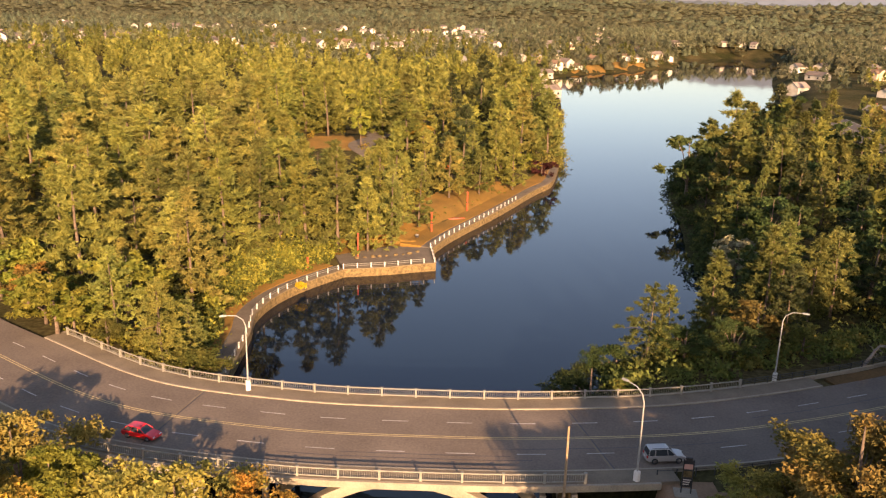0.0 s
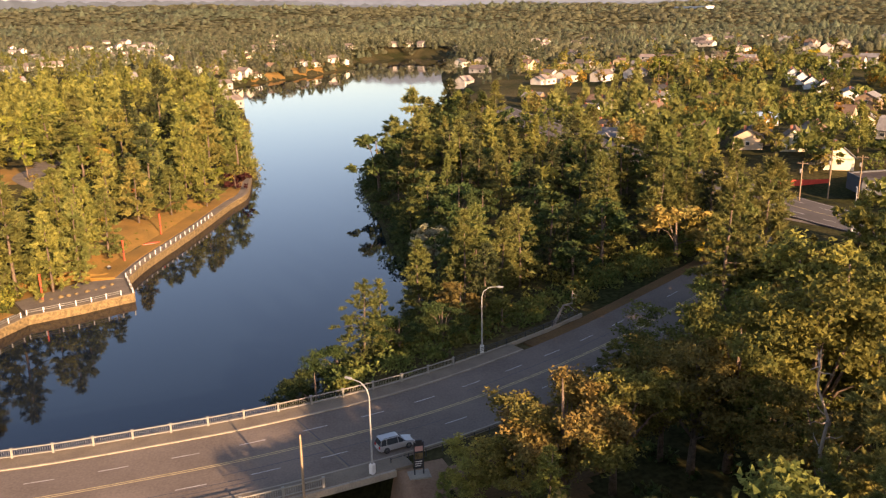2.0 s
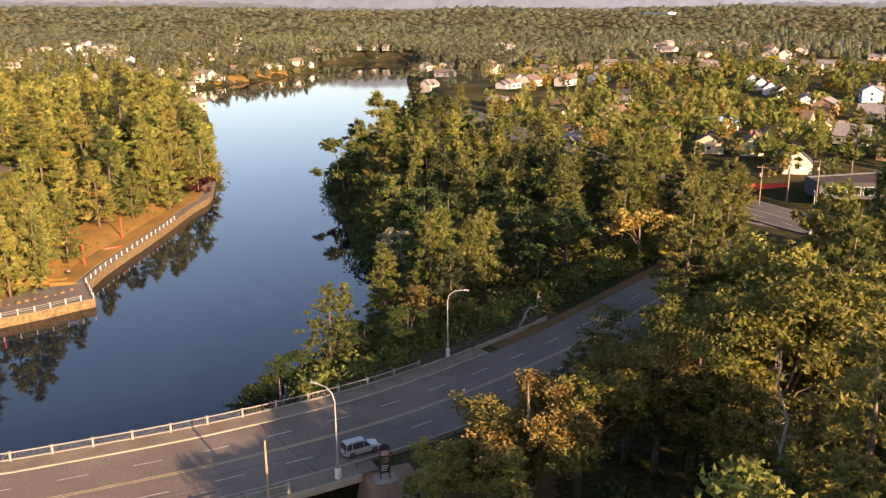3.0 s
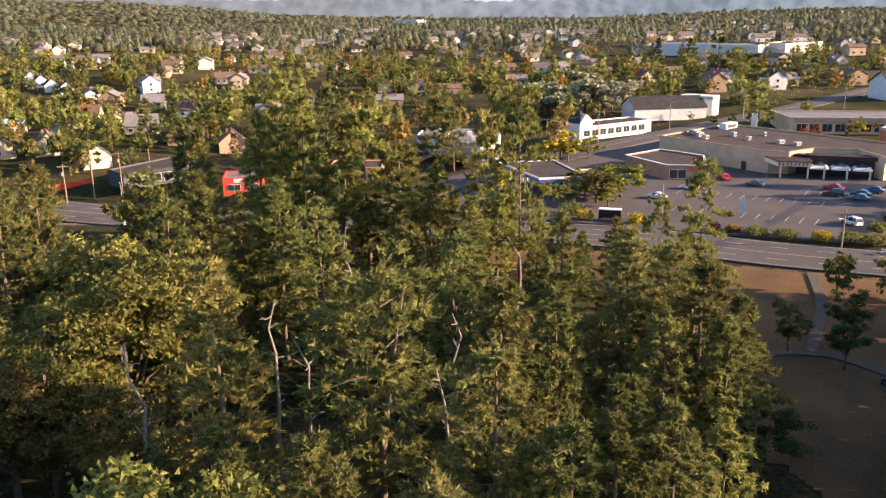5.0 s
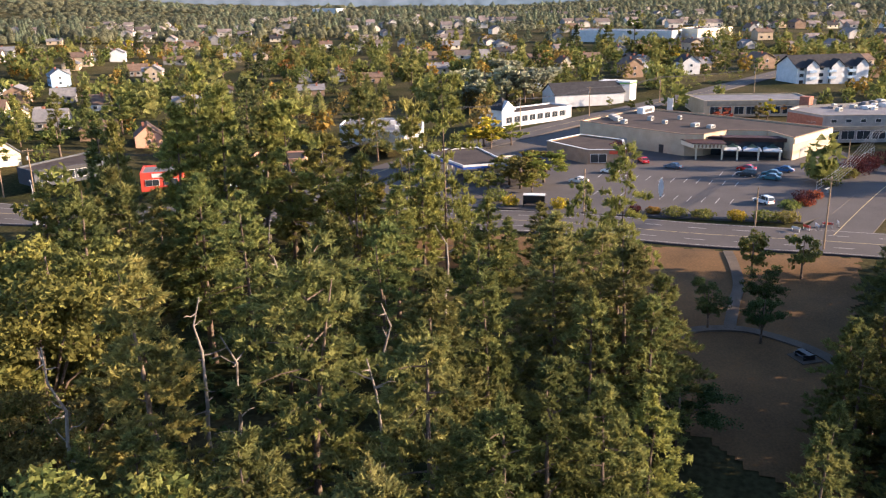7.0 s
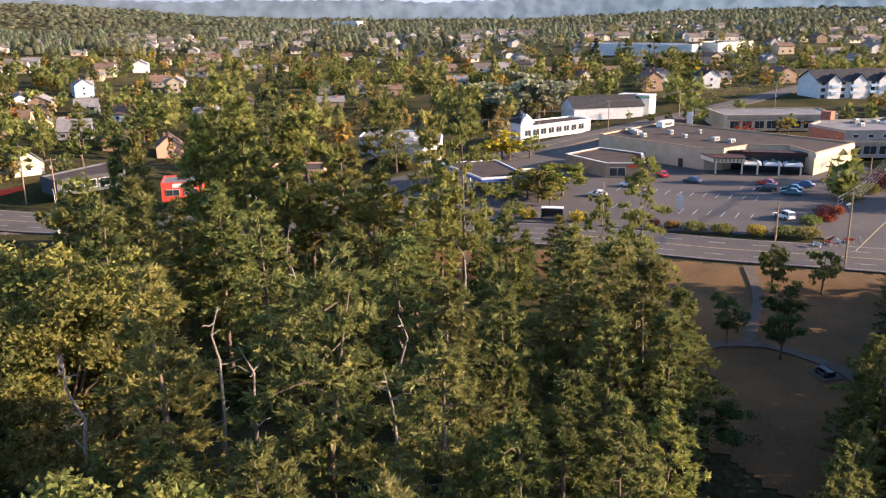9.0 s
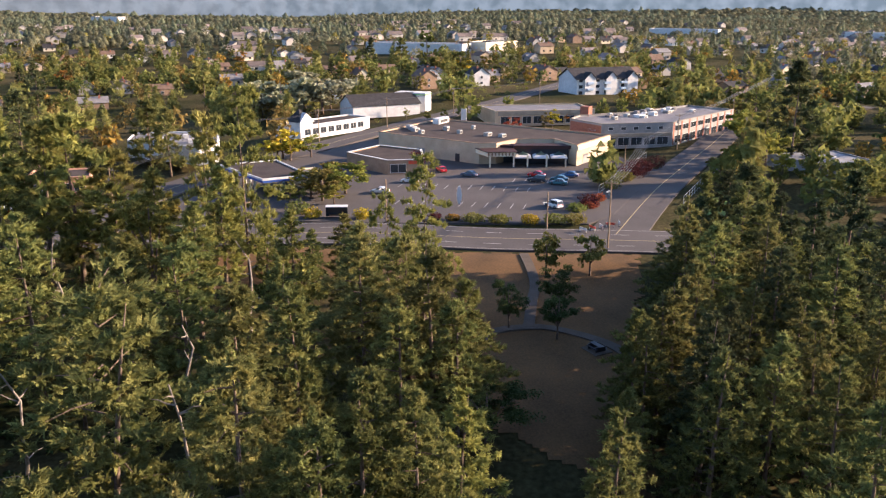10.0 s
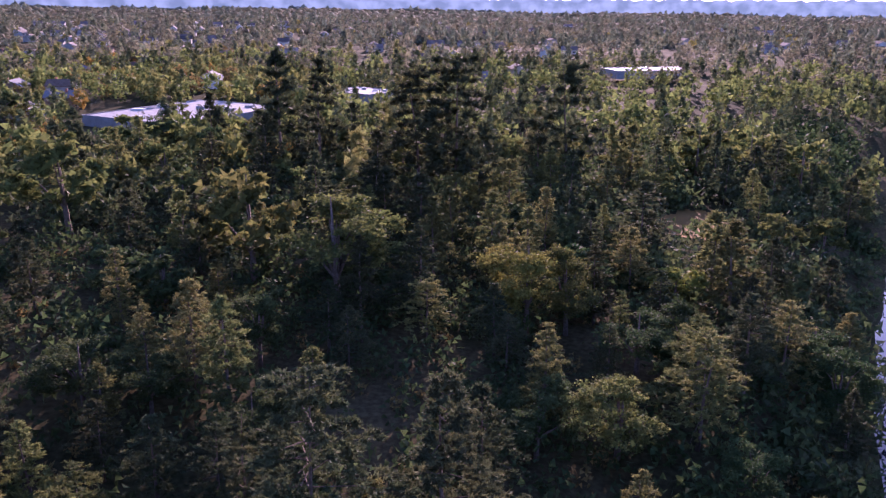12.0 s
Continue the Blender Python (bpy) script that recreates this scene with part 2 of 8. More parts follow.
# ---- geometry helpers ----
def mesh_of(name, verts, faces, mats=None, smooth=False):
    me = bpy.data.meshes.new(name)
    me.from_pydata([tuple(v) for v in verts], [], [tuple(f) for f in faces])
    for m in mats or []:
        me.materials.append(m)
    if smooth:
        me.shade_smooth()
    me.update()
    return me


def part(name, bm, material, parent=None, label=""):
    """Links a bmesh, or a finished mesh, as one object under its thing."""
    if isinstance(bm, bmesh.types.BMesh):
        me = bpy.data.meshes.new(name)
        bm.to_mesh(me)
        bm.free()
    else:
        me = bm
    if material is not None and not me.materials:
        me.materials.append(material)
    ob = new(name, me)
    if parent is not None:
        ob.parent = parent
    if label:
        ob["label"] = label
    return ob


def box(bm, x0, y0, z0, x1, y1, z1, bevel=0.0):
    r = bmesh.ops.create_cube(bm, size=1.0)
    vs = r["verts"]
    for v in vs:
        v.co = Vector((x0 + (v.co.x + 0.5) * (x1 - x0), y0 + (v.co.y + 0.5) * (y1 - y0), z0 + (v.co.z + 0.5) * (z1 - z0)))
    if bevel:
        es = {e for v in vs for e in v.link_edges}
        bmesh.ops.bevel(bm, geom=list(es), offset=bevel, segments=2, affect="EDGES")
    return vs


def boxed(x0, y0, z0, x1, y1, z1, bevel=0.0):
    bm = bmesh.new()
    box(bm, x0, y0, z0, x1, y1, z1, bevel)
    return bm


def tube(bm, pts, radii, seg=8, cap=True):
    """A round bar along points."""
    rings = []
    for i, p in enumerate(pts):
        p = Vector(p)
        a, b = Vector(pts[max(i - 1, 0)]), Vector(pts[min(i + 1, len(pts) - 1)])
        d = (b - a).normalized()
        u = d.orthogonal().normalized() if abs(d.z) > 0.9 else Vector((0, 0, 1)).cross(d).normalized()
        w = d.cross(u)
        rings.append([bm.verts.new(p + (u * math.cos(k * 2 * math.pi / seg) + w * math.sin(k * 2 * math.pi / seg)) * radii[i]) for k in range(seg)])
    for r0, r1 in zip(rings, rings[1:]):
        for k in range(seg):
            bm.faces.new((r0[k], r0[(k + 1) % seg], r1[(k + 1) % seg], r1[k]))
    if cap:
        bm.faces.new(rings[-1])
        bm.faces.new(rings[0][::-1])


def smooth_line(pts, step=2.0):
    """A smooth curve through the points, with a point about every step metres."""
    p = [np.array(q, float) for q in pts]
    p = [2 * p[0] - p[1]] + p + [2 * p[-1] - p[-2]]
    out = []
    for a, b, c, d in zip(p, p[1:], p[2:], p[3:]):
        n = max(1, int(np.linalg.norm(c - b) / step))
        for k in range(n):
            s = k / n
            out.append(0.5 * (2 * b + (c - a) * s + (2 * a - 5 * b + 4 * c - d) * s * s + (3 * b - a - 3 * c + d) * s ** 3))
    out.append(p[-2])
    return np.array(out)


def side_of(line, off):
    """The line moved sideways: off metres to its left."""
    d = np.gradient(line[:, :2], axis=0)
    d /= np.linalg.norm(d, axis=1)[:, None]
    q = line.copy()
    q[:, 0] -= d[:, 1] * off
    q[:, 1] += d[:, 0] * off
    return q


def ribbon(name, line, a, b, top, bottom, material, label="", parent=None, kind="structure"):
    """A slab along a line between two sideways distances, from bottom to top over the line's height."""
    la, lb = side_of(line, a), side_of(line, b)
    n = len(line)
    verts = []
    for q in (la, lb):
        for z in (top, bottom):
            verts += [(x, y, h + z) for x, y, h in q]
    A, B, C, D = 0, n, 2 * n, 3 * n
    faces = []
    for i in range(n - 1):
        faces += [(A + i, C + i, C + i + 1, A + i + 1), (A + i, A + i + 1, B + i + 1, B + i), (C + i, D + i, D + i + 1, C + i + 1), (B + i, B + i + 1, D + i + 1, D + i)]
    faces += [(A, B, D, C), (A + n - 1, C + n - 1, D + n - 1, B + n - 1)]
    me = mesh_of(name, verts, faces, [material])
    bm = bmesh.new()
    bm.from_mesh(me)
    bmesh.ops.recalc_face_normals(bm, faces=bm.faces)
    bm.to_mesh(me)
    bm.free()
    ob = new(name, me)
    if parent is not None:
        ob.parent = parent
        if label:
            ob["label"] = label
    else:
        tagged(ob, label, "", "", kind)
    return ob


# ---- roads, as lines with heights ----
BRIDGE_ROAD = smooth_line([(-140, 178, 9), (-85, 127, 8.2), (-58.7, 106.6, 8), (-39.3, 94, 8), (-19, 88.9, 8), (-2, 87.7, 8), (15.5, 88, 8), (36.3, 90.9, 8.05),
                           (62.7, 98.9, 8.6), (88, 108.8, 10.2), (112, 118.5, 12.2), (131, 126, 14.2)])
PARK_ROAD = smooth_line([(152, 330, 18), (143, 260, 17), (138, 190, 15.6), (137, 128, 14.4), (144, 80, 14.8), (149.5, 34, 15), (150, 15, 15), (147.5, -5, 15), (147, -25, 15),
                         (146, -44, 15)])
SIDE_ROAD = smooth_line([(151, -28, 15), (179, -39, 15), (202, -49, 15.1), (250, -72, 15.3), (288, -91, 15.8), (318, -116, 16.4), (345, -160, 17)])
BACK_ROAD = smooth_line([(156, 77, 14.8), (200, 64, 15), (232, 50, 15.2), (262, 36, 15.5), (300, 16, 16), (360, -16, 17), (450, -60, 18.5)])
ROADS = [(BRIDGE_ROAD, 10.0), (PARK_ROAD, 9.0), (SIDE_ROAD, 7.5), (BACK_ROAD, 6.0)]

# ---- shore ----
WATER_EDGE = [(-30, 80), (-31, 100), (-32, 133), (-33, 143), (-31, 153), (-26.5, 162), (-20, 171), (-10, 173), (-0.5, 177), (-1.5, 189), (3.6, 202), (16.6, 228.5),
              (37, 272), (45, 300), (51, 367), (68, 474), (85, 630), (91, 722), (119, 778), (146, 800), (204, 864), (266, 960), (300, 1100), (390, 1165),
              (445, 1120), (402, 990), (322, 822), (277, 714), (246, 622), (200, 510), (130, 380), (89, 305), (75, 264), (67, 219), (56, 170), (58, 150), (36, 132), (19, 112), (16, 98),
              (15, 78), (2, 50), (-10, 20), (-18, -30), (-20, -70), (-19, -100), (-21, -128), (-24, -152), (-32, -200), (-50, -320), (-260, -420), (-170, -100), (-110, 10), (-60, 62)]
HEIGHTS = [(-60, 108, 8), (-70, 70, 5), (-28, 75, 5), (-45, 130, 7), (-45, 160, 4.5), (-30, 178, 3), (-10, 195, 2.6), (10, 235, 3.2), (25, 270, 3), (-25, 316, 8), (-80, 250, 10), (-150, 200, 12),
           (-250, 500, 18), (-300, 620, 22), (20, 500, 7), (20, 75, 7), (25, 60, 6.5), (20, 120, 6), (60, 70, 8.5), (60, 20, 9.5), (100, -10, 12), (132, 0, 14.4), (115, 100, 11.8), (40, -40, 8),
           (100, -80, 12.5), (150, -150, 14), (0, 0, 6), (0, -60, 5), (60, -120, 9.5)]
HEIGHTS += [(200, -100, 15.2), (200, 200, 17), (110, 180, 11), (95, 240, 8), (120, 320, 8), (400, 0, 18), (400, 400, 20),
            (800, 0, 22), (0, 900, 16), (180, 780, 6), (420, 800, 13), (250, 520, 12), (300, 1250, 15), (1500, 0, 24), (700, 700, 22), (-100, 1600, 24), (300, -300, 15), (800, -700, 20), (-700, 700, 26)]
HEIGHTS_A = np.array(HEIGHTS, float)
PADS = [(158, 275, -34, 58, 15.02)]


def water_distance(x, y):
    """Metres from the shore, over land positive."""
    px, py = np.array(WATER_EDGE, float).T
    qx, qy = np.roll(px, -1), np.roll(py, -1)
    best = np.full(x.shape, 1e9)
    inside = np.zeros(x.shape, bool)
    for ax, ay, bx, by in zip(px, py, qx, qy):
        dx, dy = bx - ax, by - ay
        s = np.clip(((x - ax) * dx + (y - ay) * dy) / (dx * dx + dy * dy), 0, 1)
        best = np.minimum(best, np.hypot(x - ax - s * dx, y - ay - s * dy))
        if ay != by:
            inside ^= ((ay > y) != (by > y)) & (x < (bx - ax) * (y - ay) / (by - ay) + ax)
    return np.where(inside, -best, best)


def ease(v):
    v = np.clip(v, 0, 1)
    return v * v * (3 - 2 * v)


def land(x, y):
    """The ground's height, for arrays."""
    x, y = np.asarray(x, float), np.asarray(y, float)
    num, den = np.zeros(x.shape), np.zeros(x.shape)
    for a, b, h in HEIGHTS_A:
        w = 1 / ((x - a) ** 2 + (y - b) ** 2 + 300) ** 1.6
        num, den = num + w * h, den + w
    z = num / den
    d = water_distance(x, y)
    quay = (x < 60) & (y > 100) & (y < 400)
    z = np.where(d > 0, 0.35 + (z - 0.35) * ease(d / np.where(quay, 14, 22)), -3 * ease(-d / 8) + 0.2)
    z = np.where(quay & (d > 1.5), np.maximum(z, 1.7), z)
    z = np.where(quay & (y < 300) & (d < 5), -1.2, z)
    z = np.where((x > -30) & (x < 6) & (y > 164) & (y < 193) & (d > 0), np.minimum(z, 1.2), z)
    r = np.hypot(x, y)
    bear = np.arctan2(x, y)
    far = ease((r - 1800) / 2200) * 0.55
    hills = 55 + 45 * np.sin(bear * 3 + 1) + 25 * np.sin(bear * 7 + 2) + 14 * np.sin(bear * 17)
    hills = hills * (0.35 + 0.65 * ease((np.cos(bear - 0.5) + 0.7)))
    z = z + (far * hills + 3 * np.sin(x / 130) * np.sin(y / 160) * ease((r - 500) / 400)) * ease(d / 60)
    z = z + 52 * ease((r - 1500) / 1300) * ease((70 - np.degrees(np.where(bear < -1.8, bear + 2 * np.pi, bear))) / 30) * ease(d / 60)
    for line, half in ROADS:
        near = np.full(x.shape, 1e9)
        zz = np.zeros(x.shape)
        for q in line[::2]:
            dd = np.hypot(x - q[0], y - q[1])
            zz, near = np.where(dd < near, q[2], zz), np.minimum(near, dd)
        k = ease((near - half - 2) / 12)
        under = (line is BRIDGE_ROAD) & (x > -42) & (x < 24)
        z = np.where(under, z, (zz - 0.35) * (1 - k) + z * k)
    for x0, x1, y0, y1, h in PADS:
        out = np.hypot(np.maximum(np.maximum(x0 - x, x - x1), 0), np.maximum(np.maximum(y0 - y, y - y1), 0))
        k = ease((out - 1) / 10)
        z = (h - 0.3) * (1 - k) + z * k
    return z


def land_at(x, y):
    return float(land(np.array([x]), np.array([y]))[0])


def build_ground():
    n = 230
    u = np.linspace(-1, 1, n)
    g = 60 * np.sinh(4.9 * u)
    gx, gy = np.meshgrid(g + 60, g + 90)
    gz = land(gx, gy)
    idx = np.arange(n * n).reshape(n, n)
    faces = np.stack([idx[:-1, :-1], idx[:-1, 1:], idx[1:, 1:], idx[1:, :-1]], -1).reshape(-1, 4)
    me = mesh_of("ground", np.stack([gx, gy, gz], -1).reshape(-1, 3).tolist(), faces.tolist(), [GROUND], True)
    tagged(new("ground", me), "brown and green wooded ground of dry grass and leaf litter", "ground", "", "structure")
    w = [(-600, -900, 0), (900, -900, 0), (900, 1500, 0), (-600, 1500, 0)]
    tagged(new("water", mesh_of("water", w, [(0, 1, 2, 3)], [WATER])), "still dark blue water that mirrors trees and sky", "water", "", "structure")


build_ground()
for nm, line, half, lab in (("road", BRIDGE_ROAD, 7.2, "worn grey asphalt road over the bridge"), ("road_north", PARK_ROAD, 7.4, "grey asphalt road beside the park"),
                            ("road_east", SIDE_ROAD, 5.2, "grey asphalt side street"), ("road_back", BACK_ROAD, 5.0, "asphalt street behind the shops")):
    ribbon(nm, line, -half, half, 0.0 if nm == "road" else {"road_north": -0.006, "road_east": -0.012, "road_back": -0.018}[nm], -0.6, ASPHALT if nm == "road" else LOTTAR, lab)

# ---- trees ----
def cards(rng, centres, length, width, ahead=None, lift=0.35):
    """Leaf sprays: three-cornered pieces at the centres, turned at random or along a direction."""
    n = len(centres)
    if ahead is None:
        ahead = rng.normal(size=(n, 3))
    ahead = ahead + rng.normal(size=(n, 3)) * lift
    ahead /= np.linalg.norm(ahead, axis=1)[:, None]
    other = np.cross(ahead, rng.normal(size=(n, 3)))
    other /= np.linalg.norm(other, axis=1)[:, None]
    l = (length * rng.uniform(0.7, 1.3, n))[:, None] * ahead * 0.5
    w = (width * rng.uniform(0.7, 1.3, n))[:, None] * other * 0.5
    v = np.stack([centres - l * 0.8 - w, centres - l * 0.8 + w, centres + l * 1.1], 1).reshape(-1, 3)
    return v


def card_mesh(name, v, material):
    n = len(v) // 3
    me = bpy.data.meshes.new(name)
    me.vertices.add(len(v))
    me.vertices.foreach_set("co", v.astype(np.float32).ravel())
    me.loops.add(3 * n)
    me.loops.foreach_set("vertex_index", np.arange(3 * n, dtype=np.int32))
    me.polygons.add(n)
    me.polygons.foreach_set("loop_start", np.arange(0, 3 * n, 3, dtype=np.int32))
    me.update(calc_edges=True)
    me.materials.append(material)
    return me


def conifer_cards(rng, h, r, whorls, per, twigs, each, size, bare=0.16, ragged=0.3, flat=False):
    """Needle brushes on flat, layered, drooping branches with gaps between the layers, and the branch lines themselves."""
    mids, outs, rads, limbs = [], [], [], []
    lop, lean_to = rng.uniform(0.1, 0.3), rng.uniform(0, 6.28)
    for i in range(whorls):
        f = bare + (1 - bare) * (i + rng.uniform(0, 0.7)) / whorls
        if f > 0.985:
            continue
        g = (f - bare) / (1 - bare)
        reach = r * (1 - g ** 1.15) ** 0.92 * (0.6 + 0.4 * min(1, g * 6))
        if flat:
            reach = r * (0.4 + 0.6 * math.sin(math.pi * min(1, g * 0.9 + 0.25)))
        reach *= rng.uniform(0.78, 1.12)
        turn = rng.uniform(0, 6.28)
        for k in range(per):
            if rng.random() < ragged * 0.55:
                continue
            a = turn + k * 6.283 / per + rng.normal() * 0.3
            ln = reach * rng.uniform(1 - ragged * 1.2, 1 + ragged * 0.7) * (1 + lop * math.cos(a - lean_to)) + 0.25
            rise = rng.uniform(-0.12, 0.18) + 0.5 * (g - 0.4)
            z0 = f * h + rng.normal() * 0.15
            n = max(2, int(round(twigs * (0.25 + 0.75 * ln / r) + rng.uniform(-0.4, 0.5))))
            s = 0.22 + 0.8 * rng.uniform(0, 1, n) ** 0.7
            s[0] = 1.0
            v = rng.uniform(-1, 1, n)
            side = v * (0.42 * ln * (1.12 - s) + 0.12)
            d = np.array([math.cos(a), math.sin(a)])
            mids.append(np.stack([d[0] * s * ln - d[1] * side, d[1] * s * ln + d[0] * side, z0 + rise * s * ln - 0.16 * ln * s * s + rng.normal(size=n) * 0.07], 1))
            outs.append(np.stack([d[0] - d[1] * v * 0.7, d[1] + d[0] * v * 0.7, 0.35 + rng.uniform(0, 0.5, n)], 1))
            rads.append(rng.uniform(0.34, 0.62, n) * (0.6 + 0.4 * min(1, ln / 3.0)))
            limbs.append((a, ln * 0.85, z0, rise))
    top = np.linspace(0.9, 0.99, 6)
    mids.append(np.stack([top * 0, top * 0, h * top], 1))
    outs.append(np.stack([rng.normal(size=6) * 0.4, rng.normal(size=6) * 0.4, np.ones(6)], 1))
    rads.append(np.linspace(0.4, 0.16, 6))
    c, o, rad = np.concatenate(mids), np.concatenate(outs), np.concatenate(rads)
    q = o[:, None, :] + rng.normal(size=(len(c), each, 3)) * 0.75
    q /= np.linalg.norm(q, axis=2)[:, :, None]
    p = (c[:, None, :] + q * (rad[:, None] * rng.uniform(0.05, 1.0, (len(c), each)))[:, :, None] * np.array([1, 1, 0.7])).reshape(-1, 3)
    return cards(rng, p, size * 1.7, size * 0.68, q.reshape(-1, 3), 0.35), limbs


def trunk_mesh(name, h, rad, limbs, material, lean=0.0, rng=None, seg=7):
    bm = bmesh.new()
    n = 6
    pts = [(lean * (i / n) ** 2 * h * 0.1 + (0 if rng is None else rng.normal() * 0.02 * h * 0.2 * (i > 0)), 0, h * i / n - 0.6 * (i == 0)) for i in range(n + 1)]
    tube(bm, pts, [rad * (1.25 if i == 0 else (1 - 0.93 * i / n)) for i in range(n + 1)], seg)
    for a, ln, z0, rise in limbs:
        d = (math.cos(a), math.sin(a))
        tube(bm, [(0, 0, z0 - 0.1), (d[0] * ln * 0.5, d[1] * ln * 0.5, z0 + rise * ln * 0.5 - 0.04 * ln), (d[0] * ln, d[1] * ln, z0 + rise * ln - 0.16 * ln)],
             [rad * 0.22, rad * 0.14, rad * 0.05], 4, False)
    me = bpy.data.meshes.new(name)
    bm.to_mesh(me)
    bm.free()
    me.materials.append(material)
    me.shade_smooth()
    return me


def broadleaf_cards(rng, h, r, clumps, per, size, low=0.3):
    """Leaves in clumps on a dozen uneven lobes with gaps between; returns also the clumps' middles for the limbs."""
    cz, hz = h * (1 + low) / 2, h * (1 - low) / 2
    count = int(rng.integers(10, 15))
    lobes = []
    for i in range(count):
        v = rng.normal(size=3)
        v /= np.linalg.norm(v)
        v[2] = v[2] * 0.8 + 0.12
        k = rng.uniform(0.4, 0.86)
        lobes.append((np.array([v[0] * r * k * (1 - 0.3 * max(0, v[2])), v[1] * r * k * (1 - 0.3 * max(0, v[2])), cz + v[2] * hz * k * 1.05]), r * rng.uniform(0.24, 0.44)))
    cents, out = [], []
    for i in range(clumps):
        c0, big = lobes[i % count]
        v = rng.normal(size=3)
        v /= np.linalg.norm(v)
        c = c0 + v * big * rng.uniform(0.3, 1.0) * np.array([1, 1, 0.72])
        cents.append(c)
        rad = r * rng.uniform(0.09, 0.2)
        q = rng.normal(size=(per, 3))
        q /= np.linalg.norm(q, axis=1)[:, None]
        out.append(c + q * rad * rng.uniform(0.2, 1.15, per)[:, None] * np.array([1, 1, 0.6]))
    p = np.concatenate(out)
    return cards(rng, p, size * 1.25, size * 0.85), cents


def broadleaf_trunk(name, h, rad, cents, material, low=0.3, seg=7):
    bm = bmesh.new()
    fork = h * (low + 0.12)
    tube(bm, [(0, 0, -0.6), (0, 0, fork * 0.5), (0.1, 0, fork), (0.15, 0.1, h * 0.8)], [rad * 1.25, rad, rad * 0.8, rad * 0.15], seg)
    for c in cents[::3]:
        m = Vector((c[0] * 0.45, c[1] * 0.45, fork + (c[2] - fork) * 0.65))
        tube(bm, [(0.05, 0, fork * 0.92), m, tuple(c)], [rad * 0.42, rad * 0.25, rad * 0.06], 5, False)
    me = bpy.data.meshes.new(name)
    bm.to_mesh(me)
    bm.free()
    me.materials.append(material)
    me.shade_smooth()
    return me


# forms: (trunk mesh, crown mesh), all for a height of 20 m, in near, middle and far detail
FORMS = {}
trng = np.random.default_rng(7)
# whorls, branches, brushes, needles and their size; clumps, leaves and their size; forms
DETAILS = {"close": (20, 7, 13.0, 22, 0.30, 150, 90, 0.34, 5), "near": (19, 7, 9.0, 11, 0.45, 140, 76, 0.37, 5), "mid": (16, 6, 5.5, 8, 0.84, 62, 24, 1.0, 4), "low": (12, 5, 4.0, 6, 1.35, 34, 18, 1.55, 3)}
for detail, (wh, per, pf, each, sz, cl, cp, ls, forms) in DETAILS.items():
    thin = {"close": 3, "near": 6, "mid": 14, "low": 40}[detail]
    for k in range(forms):
        v, limbs = conifer_cards(trng, 20, (5.2, 4.4, 5.8, 4.8, 5.4)[k], wh, per, pf, each, sz, bare=0.1 + 0.05 * k, ragged=0.34 + 0.04 * k)
        FORMS["fir", detail, k] = trunk_mesh("trunk", 19.5, 0.30, limbs[::thin], BARK, trng.uniform(-0.4, 0.4), trng, 6), card_mesh("crown", v, FIR)
        v, limbs = conifer_cards(trng, 20, 5.0, int(wh * 0.8), per - 1, pf + 2, each, sz * 1.05, bare=0.27, ragged=0.42, flat=True)
        FORMS["pine", detail, k] = trunk_mesh("trunk", 19.5, 0.28, limbs[::max(2, thin - 2)], BARK, trng.uniform(-1, 1), trng, 6), card_mesh("crown", v, PINE)
        v, cents = broadleaf_cards(trng, 20, 8.6, cl, cp, ls, 0.1)
        FORMS["maple", detail, k] = broadleaf_trunk("trunk", 20, 0.42, cents[:36 if thin < 10 else 9], BARK, 0.14, 6), card_mesh("crown", v, GREEN)
        v, cents = broadleaf_cards(trng, 20, 4.4, int(cl * 0.7), cp, ls, 0.08)
        FORMS["tall", detail, k] = broadleaf_trunk("trunk", 20, 0.3, cents[:18 if thin < 10 else 6], BARK, 0.1, 6), card_mesh("crown", v, GREEN)
TREE_WORDS = {"fir": ("fir_tree", "conifer"), "pine": ("pine_tree", "conifer"), "maple": ("broadleaf_tree", "tree"), "tall": ("slender_tree", "tree")}
LEAF_WORDS = {"fir_needles": "green", "pine_needles": "olive green", "dark_shade_needles": "dark green", "green_leaves": "green", "yellow_green_leaves": "yellow-green", "yellow_leaves": "bright yellow",
              "orange_leaves": "orange autumn", "autumn_leaves": "olive and orange autumn", "red_leaves": "red autumn", "plum_leaves": "dark purple", "willow_leaves": "silvery grey-green", "oak_leaves": "olive-brown autumn", "alder_shade_leaves": "dark green"}
TREE_SPOTS = []


